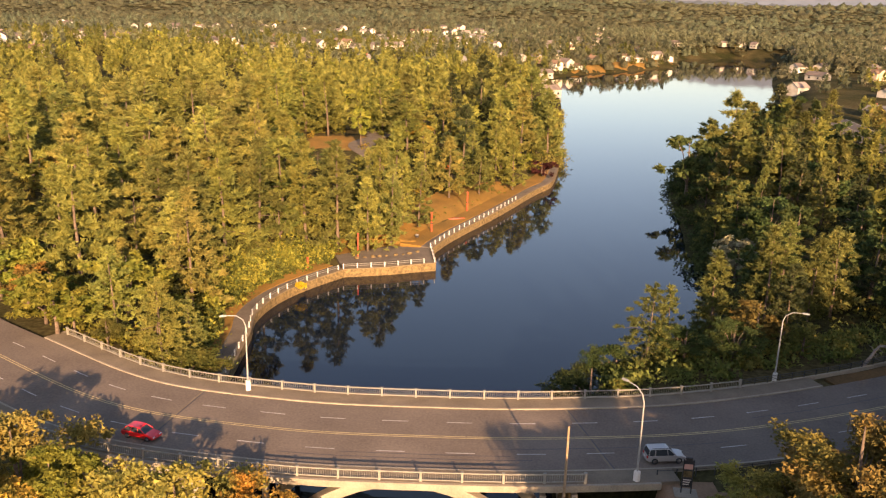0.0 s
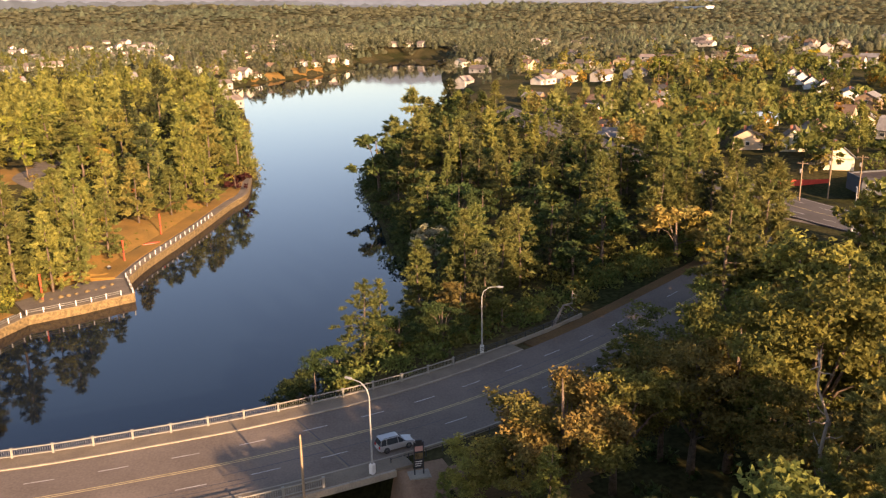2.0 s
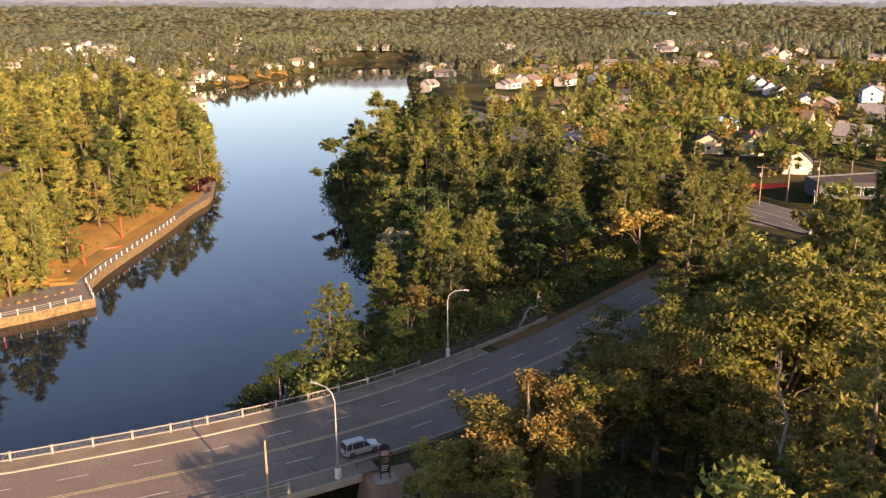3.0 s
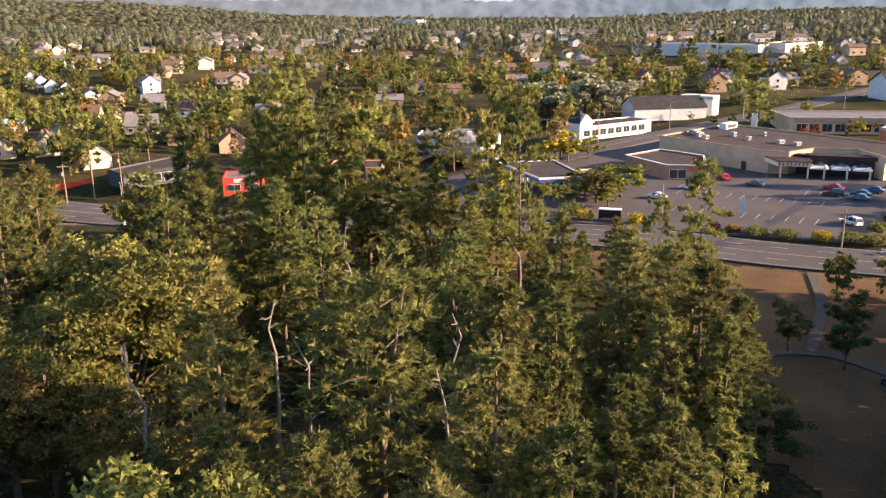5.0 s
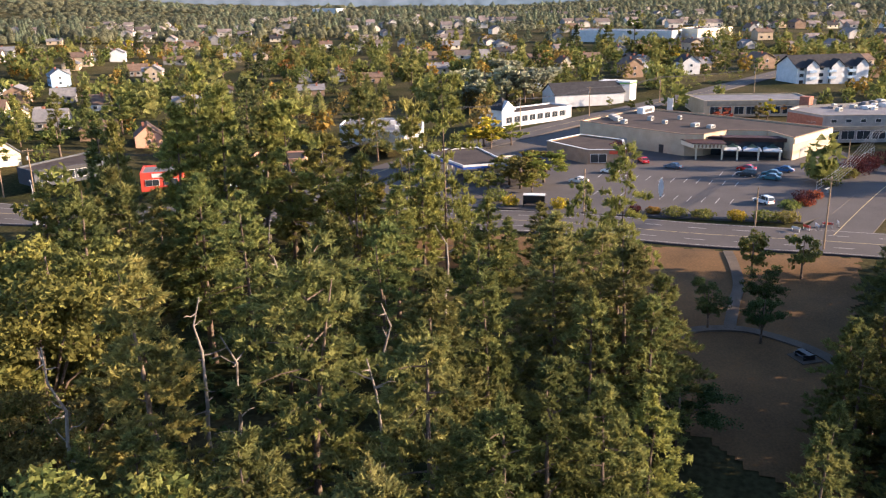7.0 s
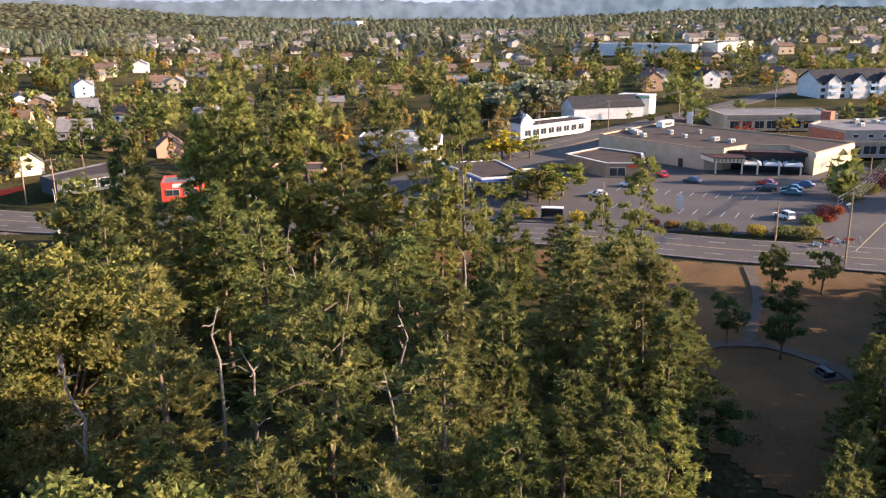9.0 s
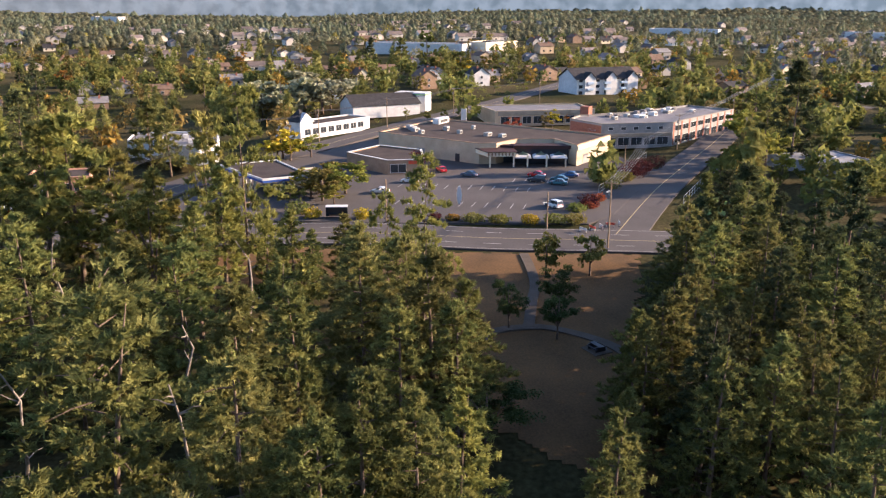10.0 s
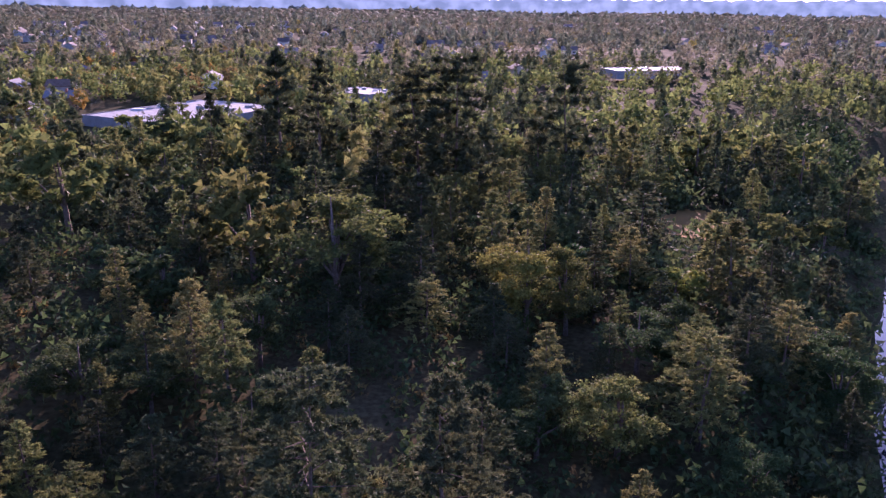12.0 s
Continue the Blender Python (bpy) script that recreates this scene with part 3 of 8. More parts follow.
def tree(kind, x, y, h, crown, detail="near", wide=1.0, where="in the park woods", z=None, rng=random, group=""):
    """One tree, with trunk and crown, of height h on the ground."""
    away = math.hypot(x, y)
    detail = "close" if away < 60 else "near" if away < 124 else "mid" if away < 215 else "low"
    count = DETAILS[detail][8]
    tm, cm = FORMS[kind, detail, rng.randrange(count)]
    name, cat = TREE_WORDS[kind]
    if kind == "fir" and crown is not FIR:
        name = "conifer_tree" if crown is PINE else "spruce_tree"
    e = new(name)
    s = h / 20
    e.matrix_basis = Matrix.LocRotScale((x, y, land_at(x, y) if z is None else z), Euler((rng.uniform(-0.03, 0.03), rng.uniform(-0.03, 0.03), rng.uniform(0, 6.28))), (s * wide, s * wide, s))
    e.empty_display_size = 0.5
    for nm, me, mt in (("trunk", tm, None), ("crown", cm, crown)):
        o = new(nm, me)
        o.parent = e
        if mt is not None and mt is not me.materials[0]:
            o.material_slots[0].link = "OBJECT"
            o.material_slots[0].material = mt
    word = LEAF_WORDS[crown.name.split(".")[0]]
    noun = {"fir": "drooping fir tree", "pine": "ragged bare-trunked pine", "maple": "broad round-crowned tree", "tall": "slender upright tree"}[kind]
    tagged(e, "%s %s %s" % (word, noun, where), cat, group or "trees " + where)
    TREE_SPOTS.append((x, y))
    return e


def inside(poly, x, y):
    c = False
    for (ax, ay), (bx, by) in zip(poly, poly[1:] + poly[:1]):
        if (ay > y) != (by > y) and x < (bx - ax) * (y - ay) / (by - ay) + ax:
            c = not c
    return c


def off_road(x, y, more=2.0):
    for line, half in ROADS:
        if np.hypot(line[:, 0] - x, line[:, 1] - y).min() < half + more:
            return False
    return True


CLEAR = []  # open patches: middle and radius


def grove(seed, poly, count, gap, kinds, heights, detail, where, more=2.5, cap=None, shore=2.0, spread=(0.95, 1.3)):
    """Trees strewn over an area, no two nearer than the gap, clear of water, roads and open patches."""
    rng = random.Random(seed)
    xs, ys = [p[0] for p in poly], [p[1] for p in poly]
    done = tries = 0
    while done < count and tries < count * 60:
        tries += 1
        x, y = rng.uniform(min(xs), max(xs)), rng.uniform(min(ys), max(ys))
        if not inside(poly, x, y) or any(math.hypot(x - a, y - b) < r for a, b, r in CLEAR) or not off_road(x, y, more):
            continue
        if any(abs(x - a) < gap and abs(y - b) < gap and math.hypot(x - a, y - b) < gap for a, b in TREE_SPOTS):
            continue
        if float(water_distance(np.array([x]), np.array([y]))[0]) < shore:
            continue
        roll, acc = rng.random(), 0
        for kind, crown, share in kinds:
            acc += share
            if roll <= acc:
                break
        h = rng.uniform(*heights) * (0.8 if kind in ("maple", "tall") else 1)
        if cap is not None:
            h = min(h, cap(x, y))
        if h < 4:
            continue
        tree(kind, x, y, h, crown, detail, rng.uniform(*spread), where, None, rng)
        done += 1
    return done


def tops(rows, detail, where, seed, slim=1.0):
    """Single trees by their place and the height of their tips over the water."""
    rng = random.Random(seed)
    for kind, crown, x, y, tip in rows:
        z = land_at(x, y)
        h = max(4.5, tip - z)
        wide = (1.4 if h < 14 else 1.15) if kind in ("maple", "tall") else 1.12
        tree(kind, x, y, h, crown, detail, wide * slim * rng.uniform(0.92, 1.08), where, z, rng)

# ---- woods ----
CLEAR += [(-36, 305, 15), (-27, 318, 12), (-35, 285, 11), (-31, 264, 8), (-30, 276, 8), (-27, 242, 8), (-24, 255, 8), (-27, 228, 6), (1, 207, 8), (9, 222, 8), (17, 240, 6), (-31, 338, 9), (-26, 356, 5), (-14, 188, 7), (-3, 196, 7), (96, -8, 12), (107, 0, 12), (86, -12, 8), (116, -12, 13), (78, -14, 7),
          (-66, 112, 5), (30, 76, 7), (7, -186, 12), (97, 64, 6), (88, 57, 7), (79, 52, 8), (70, 47, 8), (62, 43, 7), (55, 34, 6)]
tops([("fir", FIR, 71, 59, 38), ("fir", PINE, 53, 39, 37), ("maple", GREEN, 35, 33, 33), ("maple", GREEN, 41, 31, 29), ("pine", FIR, 56, 27, 37), ("fir", FIR, 50, 15, 35), ("fir", FIR, 49, 9, 31),
      ("fir", FIR, 52, 7, 32), ("fir", FIR, 54, 3, 30), ("fir", FIR, 78, 3, 33), ("fir", FIR, 79, 10, 34), ("fir", FIR, 70, 15, 32), ("fir", FIR, 88, 49, 34), ("fir", FIR, 91, 57, 35),
      ("fir", FIR, 83, 36, 33), ("pine", FIR, 83, 30, 32), ("fir", FIR, 82, 0, 29), ("maple", ALDERSHADE, 79, -2.5, 20), ("fir", FIR, 84, 6, 33), ("fir", FIR, 73, 6, 30), ("fir", FIR, 88, 12, 33), ("fir", FIR, 75, 0.5, 29), ("fir", FIR, 92, 5, 31), ("fir", FIR, 36, 21, 33), ("fir", FIR, 37, 14, 33), ("fir", FIR, 65, 19, 34)],
     "near", "in the park woods", 1)
tops([("fir", FIR, 82, 19, 31), ("pine", PINE, 126, 61, 40), ("fir", PINE, 122, 64, 39),
      ("pine", PINE, 128, 56, 34), ("fir", PINE, 126, 74, 42), ("fir", PINE, 126, 82, 39), ("tall", LIME, 114, 45, 33), ("fir", PINE, 115, 35, 34), ("fir", FIR, 88, 66, 34), ("fir", PINE, 123, 47, 32),
      ("fir", PINE, 102, 22, 31), ("fir", PINE, 106, 36, 31), ("fir", PINE, 111, 77, 28), ("maple", AUTUMN, 39, 67, 24.5), ("fir", PINE, 37, 50, 18), ("maple", OAK, 52, 69, 23), ("maple", OAK, 44, 66, 24), ("maple", OAK, 37, 70, 20), ("maple", AUTUMN, 30, 71, 14.5), ("maple", AUTUMN, 34, 67, 17), ("maple", OAK, 64, 60, 33),
      ("maple", GREEN, 57, 64, 29), ("maple", OAK, 53, 65, 26), ("fir", FIR, 48, 43, 24), ("maple", OAK, 74, 66, 34), ("fir", FIR, 47, 37, 26)], "near", "in the park woods", 2)
tops([("maple", ALDERSHADE, 77, 255, 23), ("fir", FIR, 97, 275, 32), ("maple", ALDERSHADE, 83, 248, 20), ("maple", GREEN, 89, 223, 27), ("fir", PINE, 106, 232, 29), ("fir", PINE, 111, 213, 28), ("fir", FIR, 111, 184, 30),
      ("fir", DARKSHADEFIR, 54, 121, 20), ("maple", ALDERSHADE, 86, 164, 22), ("maple", ALDERSHADE, 62, 146, 20), ("maple", ALDERSHADE, 89, 152, 20), ("fir", FIR, 31, 114, 19), ("maple", ALDERSHADE, 22, 107, 11), ("maple", ALDERSHADE, 36, 112, 14),
      ("fir", FIR, 113, 171, 30), ("fir", FIR, 119, 160, 30), ("fir", DARKSHADEFIR, 114, 139, 27), ("maple", AUTUMN, 96, 126, 23), ("maple", GOLD, 98, 117, 18.5), ("maple", LIME, 101, 120, 18), ("tall", GREEN, 110, 155, 27), ("fir", FIR, 98, 157, 27),
      ("maple", ALDERSHADE, 69, 182, 18), ("maple", ALDERSHADE, 77, 210, 19), ("maple", WILLOW, 63, 168, 13), ("maple", GREEN, 54, 114, 14), ("maple", ALDERSHADE, 43, 112, 15), ("maple", ALDERSHADE, 35, 113, 14), ("maple", ALDERSHADE, 26, 111, 11.5), ("maple", OAK, 48, 117, 17)], "near", "on the wooded bank", 3)
tops([("fir", FIR, 36, 333, 35), ("fir", FIR, 27, 349, 37), ("fir", DARKSHADEFIR, 17, 360, 37), ("fir", FIR, 41, 317, 28), ("fir", DARKSHADEFIR, 4, 340, 31), ("fir", PINE, 29, 299, 29), ("fir", PINE, 21, 284, 25),
      ("fir", DARKSHADEFIR, 8, 280, 25), ("fir", PINE, -13, 250, 23), ("fir", PINE, -21, 244, 16), ("fir", PINE, -48, 220, 30), ("fir", PINE, -43, 231, 27), ("fir", PINE, -45, 252, 21), ("maple", PLUM, -106, 296, 22), ("tall", LIME, -28, 296, 24),
      ("maple", GREEN, -29, 193, 15), ("maple", GREEN, -35, 180, 16), ("fir", PINE, -46, 143, 24), ("fir", PINE, -61, 137, 33), ("maple", LIME, -49, 126, 20), ("maple", LIME, -56, 116, 19),
      ("fir", FIR, -37, 118, 14), ("pine", PINE, -40, 112, 18), ("maple", PLUM, 35, 281, 9), ("fir", PINE, 3, 236, 21), ("fir", PINE, -4, 246, 22), ("fir", FIR, 10, 252, 20), ("fir", PINE, 18, 262, 21), ("fir", FIR, -15, 226, 21), ("fir", FIR, -8, 214, 17), ("fir", PINE, -16, 185, 19), ("fir", FIR, -11, 192, 21), ("fir", PINE, -9, 205, 20), ("fir", FIR, 4, 243, 20), ("fir", FIR, 12, 244, 17), ("fir", PINE, 23, 256, 18), ("maple", RED, 2, 268, 8)], "near", "across the water", 4)
tops([("maple", AUTUMN, -23.5, 68.5, 18), ("maple", RUST, -17.5, 69, 13.5)], "near", "beside the bridge", 5, 0.95)
tops([("maple", AUTUMN, -41, 74, 20), ("tall", LIME, -36.5, 70, 18.5), ("maple", RUST, -43, 66, 19), ("maple", GREEN, -35, 62, 15)], "near", "beside the bridge", 5, 0.95)
tops([("fir", FIR, -23, 186, 27), ("fir", PINE, -14, 196, 26), ("fir", PINE, -30, 184, 28), ("fir", FIR, -38, 172, 29), ("fir", PINE, -42, 160, 30), ("fir", FIR, -45, 148, 30), ("fir", PINE, -42, 136, 26), ("fir", FIR, -5, 206, 19), ("maple", GREEN, -20, 190, 11),
      ("maple", LIME, -54, 117, 16), ("maple", RUST, -65, 126, 17), ("maple", GREEN, -47, 112, 13), ("fir", PINE, -39, 111, 19), ("fir", PINE, -48, 118, 21), ("maple", LIME, -60, 121, 17), ("maple", GREEN, -36, 109, 11), ("maple", LIME, -72, 131, 18)], "mid", "across the water", 15)
tops([("fir", FIR, 128, 214, 27), ("fir", FIR, 127, 234, 27), ("fir", PINE, 129, 254, 28), ("fir", FIR, 126, 274, 27), ("fir", FIR, 131, 294, 28), ("fir", PINE, 129, 314, 27), ("fir", FIR, 112, 145, 30), ("fir", PINE, 120, 146, 29.5), ("fir", FIR, 117, 153, 31), ("fir", FIR, 124, 157, 31), ("fir", PINE, 128, 166, 30), ("maple", AUTUMN, 102, 125, 22), ("fir", FIR, 119, 166, 31), ("fir", FIR, 127, 178, 29), ("fir", FIR, 126, 146, 27.5), ("fir", FIR, 125, 138, 25), ("fir", PINE, 121, 133, 23.5), ("fir", FIR, 127, 134, 24.5), ("fir", FIR, 79, 93, 35), ("fir", FIR, 90, 97, 35), ("fir", FIR, 85, 97, 33), ("fir", FIR, 103, 100, 21), ("maple", GREEN, 86, 90, 24), ("maple", GREEN, 97, 95, 24), ("maple", OAK, 87, 93, 20)], "near", "beside the road", 16)
tops([("fir", FIR, 123, 95, 37), ("fir", PINE, 129, 80, 45), ("fir", PINE, 120, 90, 37)], "mid", "at the park edge", 23, 0.7)
tops([("pine", PINE, 122, 39, 40), ("pine", PINE, 118, 32, 45), ("pine", PINE, 104, 10, 33), ("pine", PINE, 110, 6, 37)], "near", "at the park edge", 10, 0.55)
tops([("fir", FIR, 100, -37, 31), ("fir", FIR, 116, -39, 32), ("fir", DARKSHADEFIR, 126, -43, 33), ("fir", FIR, 88, -41, 31), ("fir", FIR, 70, -28, 28), ("fir", DARKSHADEFIR, 108, -46, 32), ("fir", DARKSHADEFIR, 96, -50, 31), ("fir", DARKSHADEFIR, 120, -56, 33)], "near", "in the shaded park", 13)
tops([("fir", FIR, 108, -29, 32), ("fir", FIR, 93, -29, 32), ("fir", FIR, 76, -18, 27), ("fir", FIR, 82, -22, 29), ("fir", DARKSHADEFIR, 222, -86, 42), ("fir", FIR, 91, -58, 28), ("pine", FIR, 84, -61, 29),
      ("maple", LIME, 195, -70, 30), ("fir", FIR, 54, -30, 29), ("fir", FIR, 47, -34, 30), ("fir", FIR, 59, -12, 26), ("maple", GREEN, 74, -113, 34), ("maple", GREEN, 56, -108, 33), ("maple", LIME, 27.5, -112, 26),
      ("maple", GREEN, 22, -114, 23), ("maple", GREEN, 118, -119, 37), ("pine", DARKSHADEFIR, 62, -180, 44), ("pine", DARKSHADEFIR, 70, -177, 41)], "near", "in the shaded park", 6)
tops([("fir", DARKSHADEFIR, 114, -190, 44), ("fir", DARKSHADEFIR, 102, -189, 42), ("maple", GREEN, -2, -232, 27), ("maple", GREEN, -14, -222, 26), ("maple", GREEN, 12, -236, 26), ("pine", DARKSHADEFIR, 43, -211, 41), ("pine", DARKSHADEFIR, 29, -50, 30), ("fir", DARKSHADEFIR, 19, -53, 30),
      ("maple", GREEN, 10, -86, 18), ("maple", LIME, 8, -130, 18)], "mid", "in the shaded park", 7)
tops([("maple", ALDERSHADE, 109.5, -6.2, 20.3), ("maple", ALDERSHADE, 106.3, -12.6, 20), ("maple", GREEN, 128.4, -13, 22.8), ("maple", GREEN, 129.1, -20.1, 22.2), ("maple", ALDERSHADE, 115.6, -13.7, 20.5)], "mid", "on the dry lawn", 8, 0.66)
tops([("fir", FIR, 78, -17, 27), ("fir", FIR, 71, -15.5, 22), ("fir", FIR, 81, -20.5, 28), ("fir", PINE, 60, 0.5, 27)], "near", "beside the dry lawn", 18)
# first seven trees, mostly out of view, are added to shade the bridge road
tops([("fir", PINE, 27, 36, 24), ("fir", FIR, 29, 29, 27), ("fir", FIR, 43, 32, 27), ("fir", FIR, 34, 27, 27), ("fir", FIR, 21, 38, 24), ("maple", OAK, 24, 45, 26), ("maple", GREEN, 30, 22, 22), ("maple", ALDERSHADE, 60, 61, 20), ("maple", OAK, 55, 50, 25), ("maple", GREEN, 62, 80, 22),
      ("maple", GREEN, 74, 84, 23), ("maple", OAK, 85, 84, 28), ("maple", GREEN, 96, 90, 25), ("maple", OAK, 107, 91, 30), ("fir", FIR, 99, 76, 33), ("fir", PINE, 92, 58, 34)], "near", "in the park woods", 9)
EAST_WOOD = [(20, 105), (45, 111), (95, 131), (124, 142), (126, 215), (138, 300), (150, 400), (104, 320), (82, 270), (70, 219), (59, 170), (61, 150), (37, 128)]
PARK_WOOD = [(24, 70), (48, 78), (75, 88), (100, 101), (124, 112), (130, 80), (136, 40), (128, 18), (98, 14), (84, 4), (70, 0), (60, -6), (40, 0), (30, 10), (24, 40)]
SOUTH_WOOD = [(35, -4), (62, -20), (74, -28), (100, -24), (128, -34), (134, -60), (122, -110), (90, -150), (40, -165), (-20, -150), (-24, -70), (2, -20)]
WEST_WOOD = [(-36, 110), (-38, 140), (-37, 156), (-31, 168), (-26, 180), (-16, 197), (-10, 216), (-1, 238), (14, 266), (38, 290), (44, 330), (-60, 340), (-150, 320), (-140, 200), (-90, 142), (-60, 116)]
grove(11, PARK_WOOD, 30, 6.5, [("fir", FIR, 0.5), ("pine", PINE, 0.14), ("fir", PINE, 0.22), ("maple", GREEN, 0.09), ("maple", OAK, 0.05)], (7, 13), "near", "in the park woods")
grove(12, EAST_WOOD, 120, 5.4, [("fir", FIR, 0.3), ("fir", DARKSHADEFIR, 0.14), ("pine", FIR, 0.07), ("maple", ALDERSHADE, 0.35), ("maple", GREEN, 0.06), ("maple", OAK, 0.04), ("tall", ALDERSHADE, 0.04)], (12, 19), "mid", "on the wooded bank", 1.5, None, 0.5)


def clearing_cap(x, y):
    """Only low young trees grow on the slope below the clearing."""
    r, b = math.hypot(x, y), math.degrees(math.atan2(x, y))
    return EYE - 48 * r / 306 - land_at(x, y) - 1 if -9.6 < b < -3.0 and 195 < r < 312 else 99


grove(13, WEST_WOOD, 56, 13, [("fir", PINE, 0.66), ("fir", FIR, 0.2), ("pine", PINE, 0.14)], (17, 25), "mid", "across the water", 2.0, clearing_cap, 5.5, (1.3, 1.75))
grove(16, WEST_WOOD, 95, 6.4, [("fir", PINE, 0.3), ("fir", FIR, 0.06), ("maple", LIME, 0.34), ("maple", GREEN, 0.16), ("maple", OAK, 0.08), ("maple", RUST, 0.03), ("maple", ALDERSHADE, 0.03)], (9, 15), "mid", "across the water", 2.0, clearing_cap, 4.8, (1.1, 1.5))
grove(17, [(66, -22), (82, -22), (96, -27), (128, -33), (136, -48), (100, -48), (64, -42)], 34, 5.2, [("fir", FIR, 0.7), ("fir", DARKSHADEFIR, 0.3)], (15, 19), "near", "in the shaded park")
# nearly half the firs get shade-dark needles, as the woods are backlit
grove(14, SOUTH_WOOD, 150, 5.8, [("fir", FIR, 0.22), ("pine", FIR, 0.1), ("fir", DARKSHADEFIR, 0.46), ("maple", ALDERSHADE, 0.20), ("maple", OAK, 0.02)], (9, 16), "mid", "in the shaded park", 2.5, None, 2.0, (1.1, 1.5))


def undergrowth(seed, poly, count, material, label, size=(1.0, 3.2), each=44, shore=1.0, leaf_size=0.62, everywhere=False):
    """Bushes and saplings under the trees, too many to count, in one mesh."""
    rng = np.random.default_rng(seed)
    xs, ys = [p[0] for p in poly], [p[1] for p in poly]
    x, y = rng.uniform(min(xs), max(xs), count * 3), rng.uniform(min(ys), max(ys), count * 3)
    keep = np.array([inside(poly, a, b) for a, b in zip(x, y)]) & (water_distance(x, y) > shore)
    for line, half in ROADS:
        for q in line[::2]:
            keep &= np.hypot(x - q[0], y - q[1]) > half + 2.0
    for a, b, r in [] if everywhere else CLEAR:
        keep &= np.hypot(x - a, y - b) > r * 0.9
    x, y = x[keep][:count], y[keep][:count]
    z = land(x, y)
    h = rng.uniform(*size, len(x))
    q = rng.normal(size=(len(x), each, 3))
    q /= np.linalg.norm(q, axis=2)[:, :, None]
    q *= rng.uniform(0.5, 1.1, (len(x), each, 1))
    wide = rng.uniform(0.7, 1.3, len(x))
    p = np.stack([x[:, None] + q[:, :, 0] * (h * wide)[:, None] * 0.8, y[:, None] + q[:, :, 1] * (h * wide)[:, None] * 0.8, z[:, None] + (0.4 + 0.6 * q[:, :, 2]) * h[:, None]], 2).reshape(-1, 3)
    tagged(new("undergrowth", card_mesh("undergrowth", cards(rng, p, leaf_size, leaf_size * 0.8), material)), label, "undergrowth", "", "stuff")


WEST_EDGE = [(-36, 112), (-37.5, 145), (-36, 157), (-30, 167.5), (-24, 176), (-24, 186), (-34, 180), (-43, 162), (-45, 128), (-42, 112)]
undergrowth(102, [(-24, 180), (-12, 190), (-2, 194), (8, 214), (20, 240), (34, 268), (38, 284), (30, 284), (14, 256), (0, 228), (-12, 206), (-26, 190)], 260, OAK, "low dry tufts on the lawn above the quay", (0.25, 0.8), 34, 6.0, 0.3)
undergrowth(104, [(-34.5, 112), (-36, 145), (-34.5, 154), (-29.5, 164), (-23.5, 173), (-25.5, 180), (-34, 170), (-40, 158), (-41, 128), (-39, 112)], 190, GREEN, "low green bushes along the promenade", (0.5, 1.7), 60, 3.3, 0.45)
undergrowth(79, WEST_EDGE, 150, LIME, "sunlit bushes above the promenade", (1.5, 4.5), 80, 4.0)
undergrowth(78, WEST_EDGE, 60, GREEN, "green saplings above the promenade", (2.0, 5.0), 90, 4.0)


def snag(x, y, h, seed, lean=0):
    """A dead tree: a bare crooked trunk with broken branches."""
    rng = random.Random(seed)
    e = tagged(new("dead_tree"), "bare grey dead tree with broken branches in the woods", "dead tree", "dead trees in the woods")
    e.matrix_basis = pose(x, y, land_at(x, y), rng.uniform(-5, 5), rng.uniform(-5, 5) + lean, 0 if lean else rng.uniform(0, 360))
    bm = bmesh.new()
    pts = [(rng.uniform(-0.12, 0.12) * i, rng.uniform(-0.12, 0.12) * i, h * i / 7 - 0.5 * (i == 0)) for i in range(8)]
    tube(bm, pts, [0.26 * (1.15 - i / 7.6) for i in range(8)], 7)
    part("trunk", bm, PALEBARK, e)
    for k in range(9):
        a, f = rng.uniform(0, 6.28), rng.uniform(0.35, 0.97)
        i = min(6, int(f * 7))
        u = f * 7 - i
        p = [pts[i][c] * (1 - u) + pts[i + 1][c] * u for c in range(3)]
        ln = rng.uniform(0.9, 3.0) * (1.25 - 0.6 * f)
        bm = bmesh.new()
        q = [p]
        for s in range(3):
            a += rng.uniform(-0.5, 0.5)
            q.append([q[-1][0] + math.cos(a) * ln / 3, q[-1][1] + math.sin(a) * ln / 3, q[-1][2] + rng.uniform(-0.15, 0.3) * ln / 3 * 2])
        tube(bm, q, [0.075, 0.055, 0.04, 0.018], 5, False)
        part("branch", bm, PALEBARK, e)


for k, (x, y, h) in enumerate(((66, 43, 20), (59, 35, 20), (70, 24, 19), (100, 156, 17), (61, 110, 6.5), (88, 47, 21), (54, 20, 21), (96, 26, 18), (52, 46, 22))):
    snag(x, y, h, 300 + k, 38 if h < 10 else 0)
undergrowth(98, [(54, 150), (54, 172), (64, 219), (73, 264), (88, 305), (96, 300), (80, 260), (72, 215), (64, 170), (65, 150)], 170, ALDERSHADE, "dark bushes overhanging the shore", (2.0, 4.5), 80, -1.5, 0.8)
undergrowth(99, [(19, 112), (36, 133), (57, 151), (63, 146), (41, 124), (25, 106)], 90, ALDERSHADE, "dark bushes along the shaded shore", (1.5, 3.5), 70, -1.0, 0.7)
undergrowth(100, [(45, 300), (51, 367), (68, 474), (56, 478), (42, 370), (36, 302)], 130, PINE, "olive bushes along the far shore", (2.0, 5.0), 70, 0.0, 1.0)
# dark leaf colour stands in for the shade under the trees
undergrowth(81, PARK_WOOD, 230, ALDERSHADE, "dark green undergrowth below the park trees", (0.8, 2.4))
undergrowth(82, PARK_WOOD, 70, OAK, "brown undergrowth below the park trees", (0.7, 2.0))
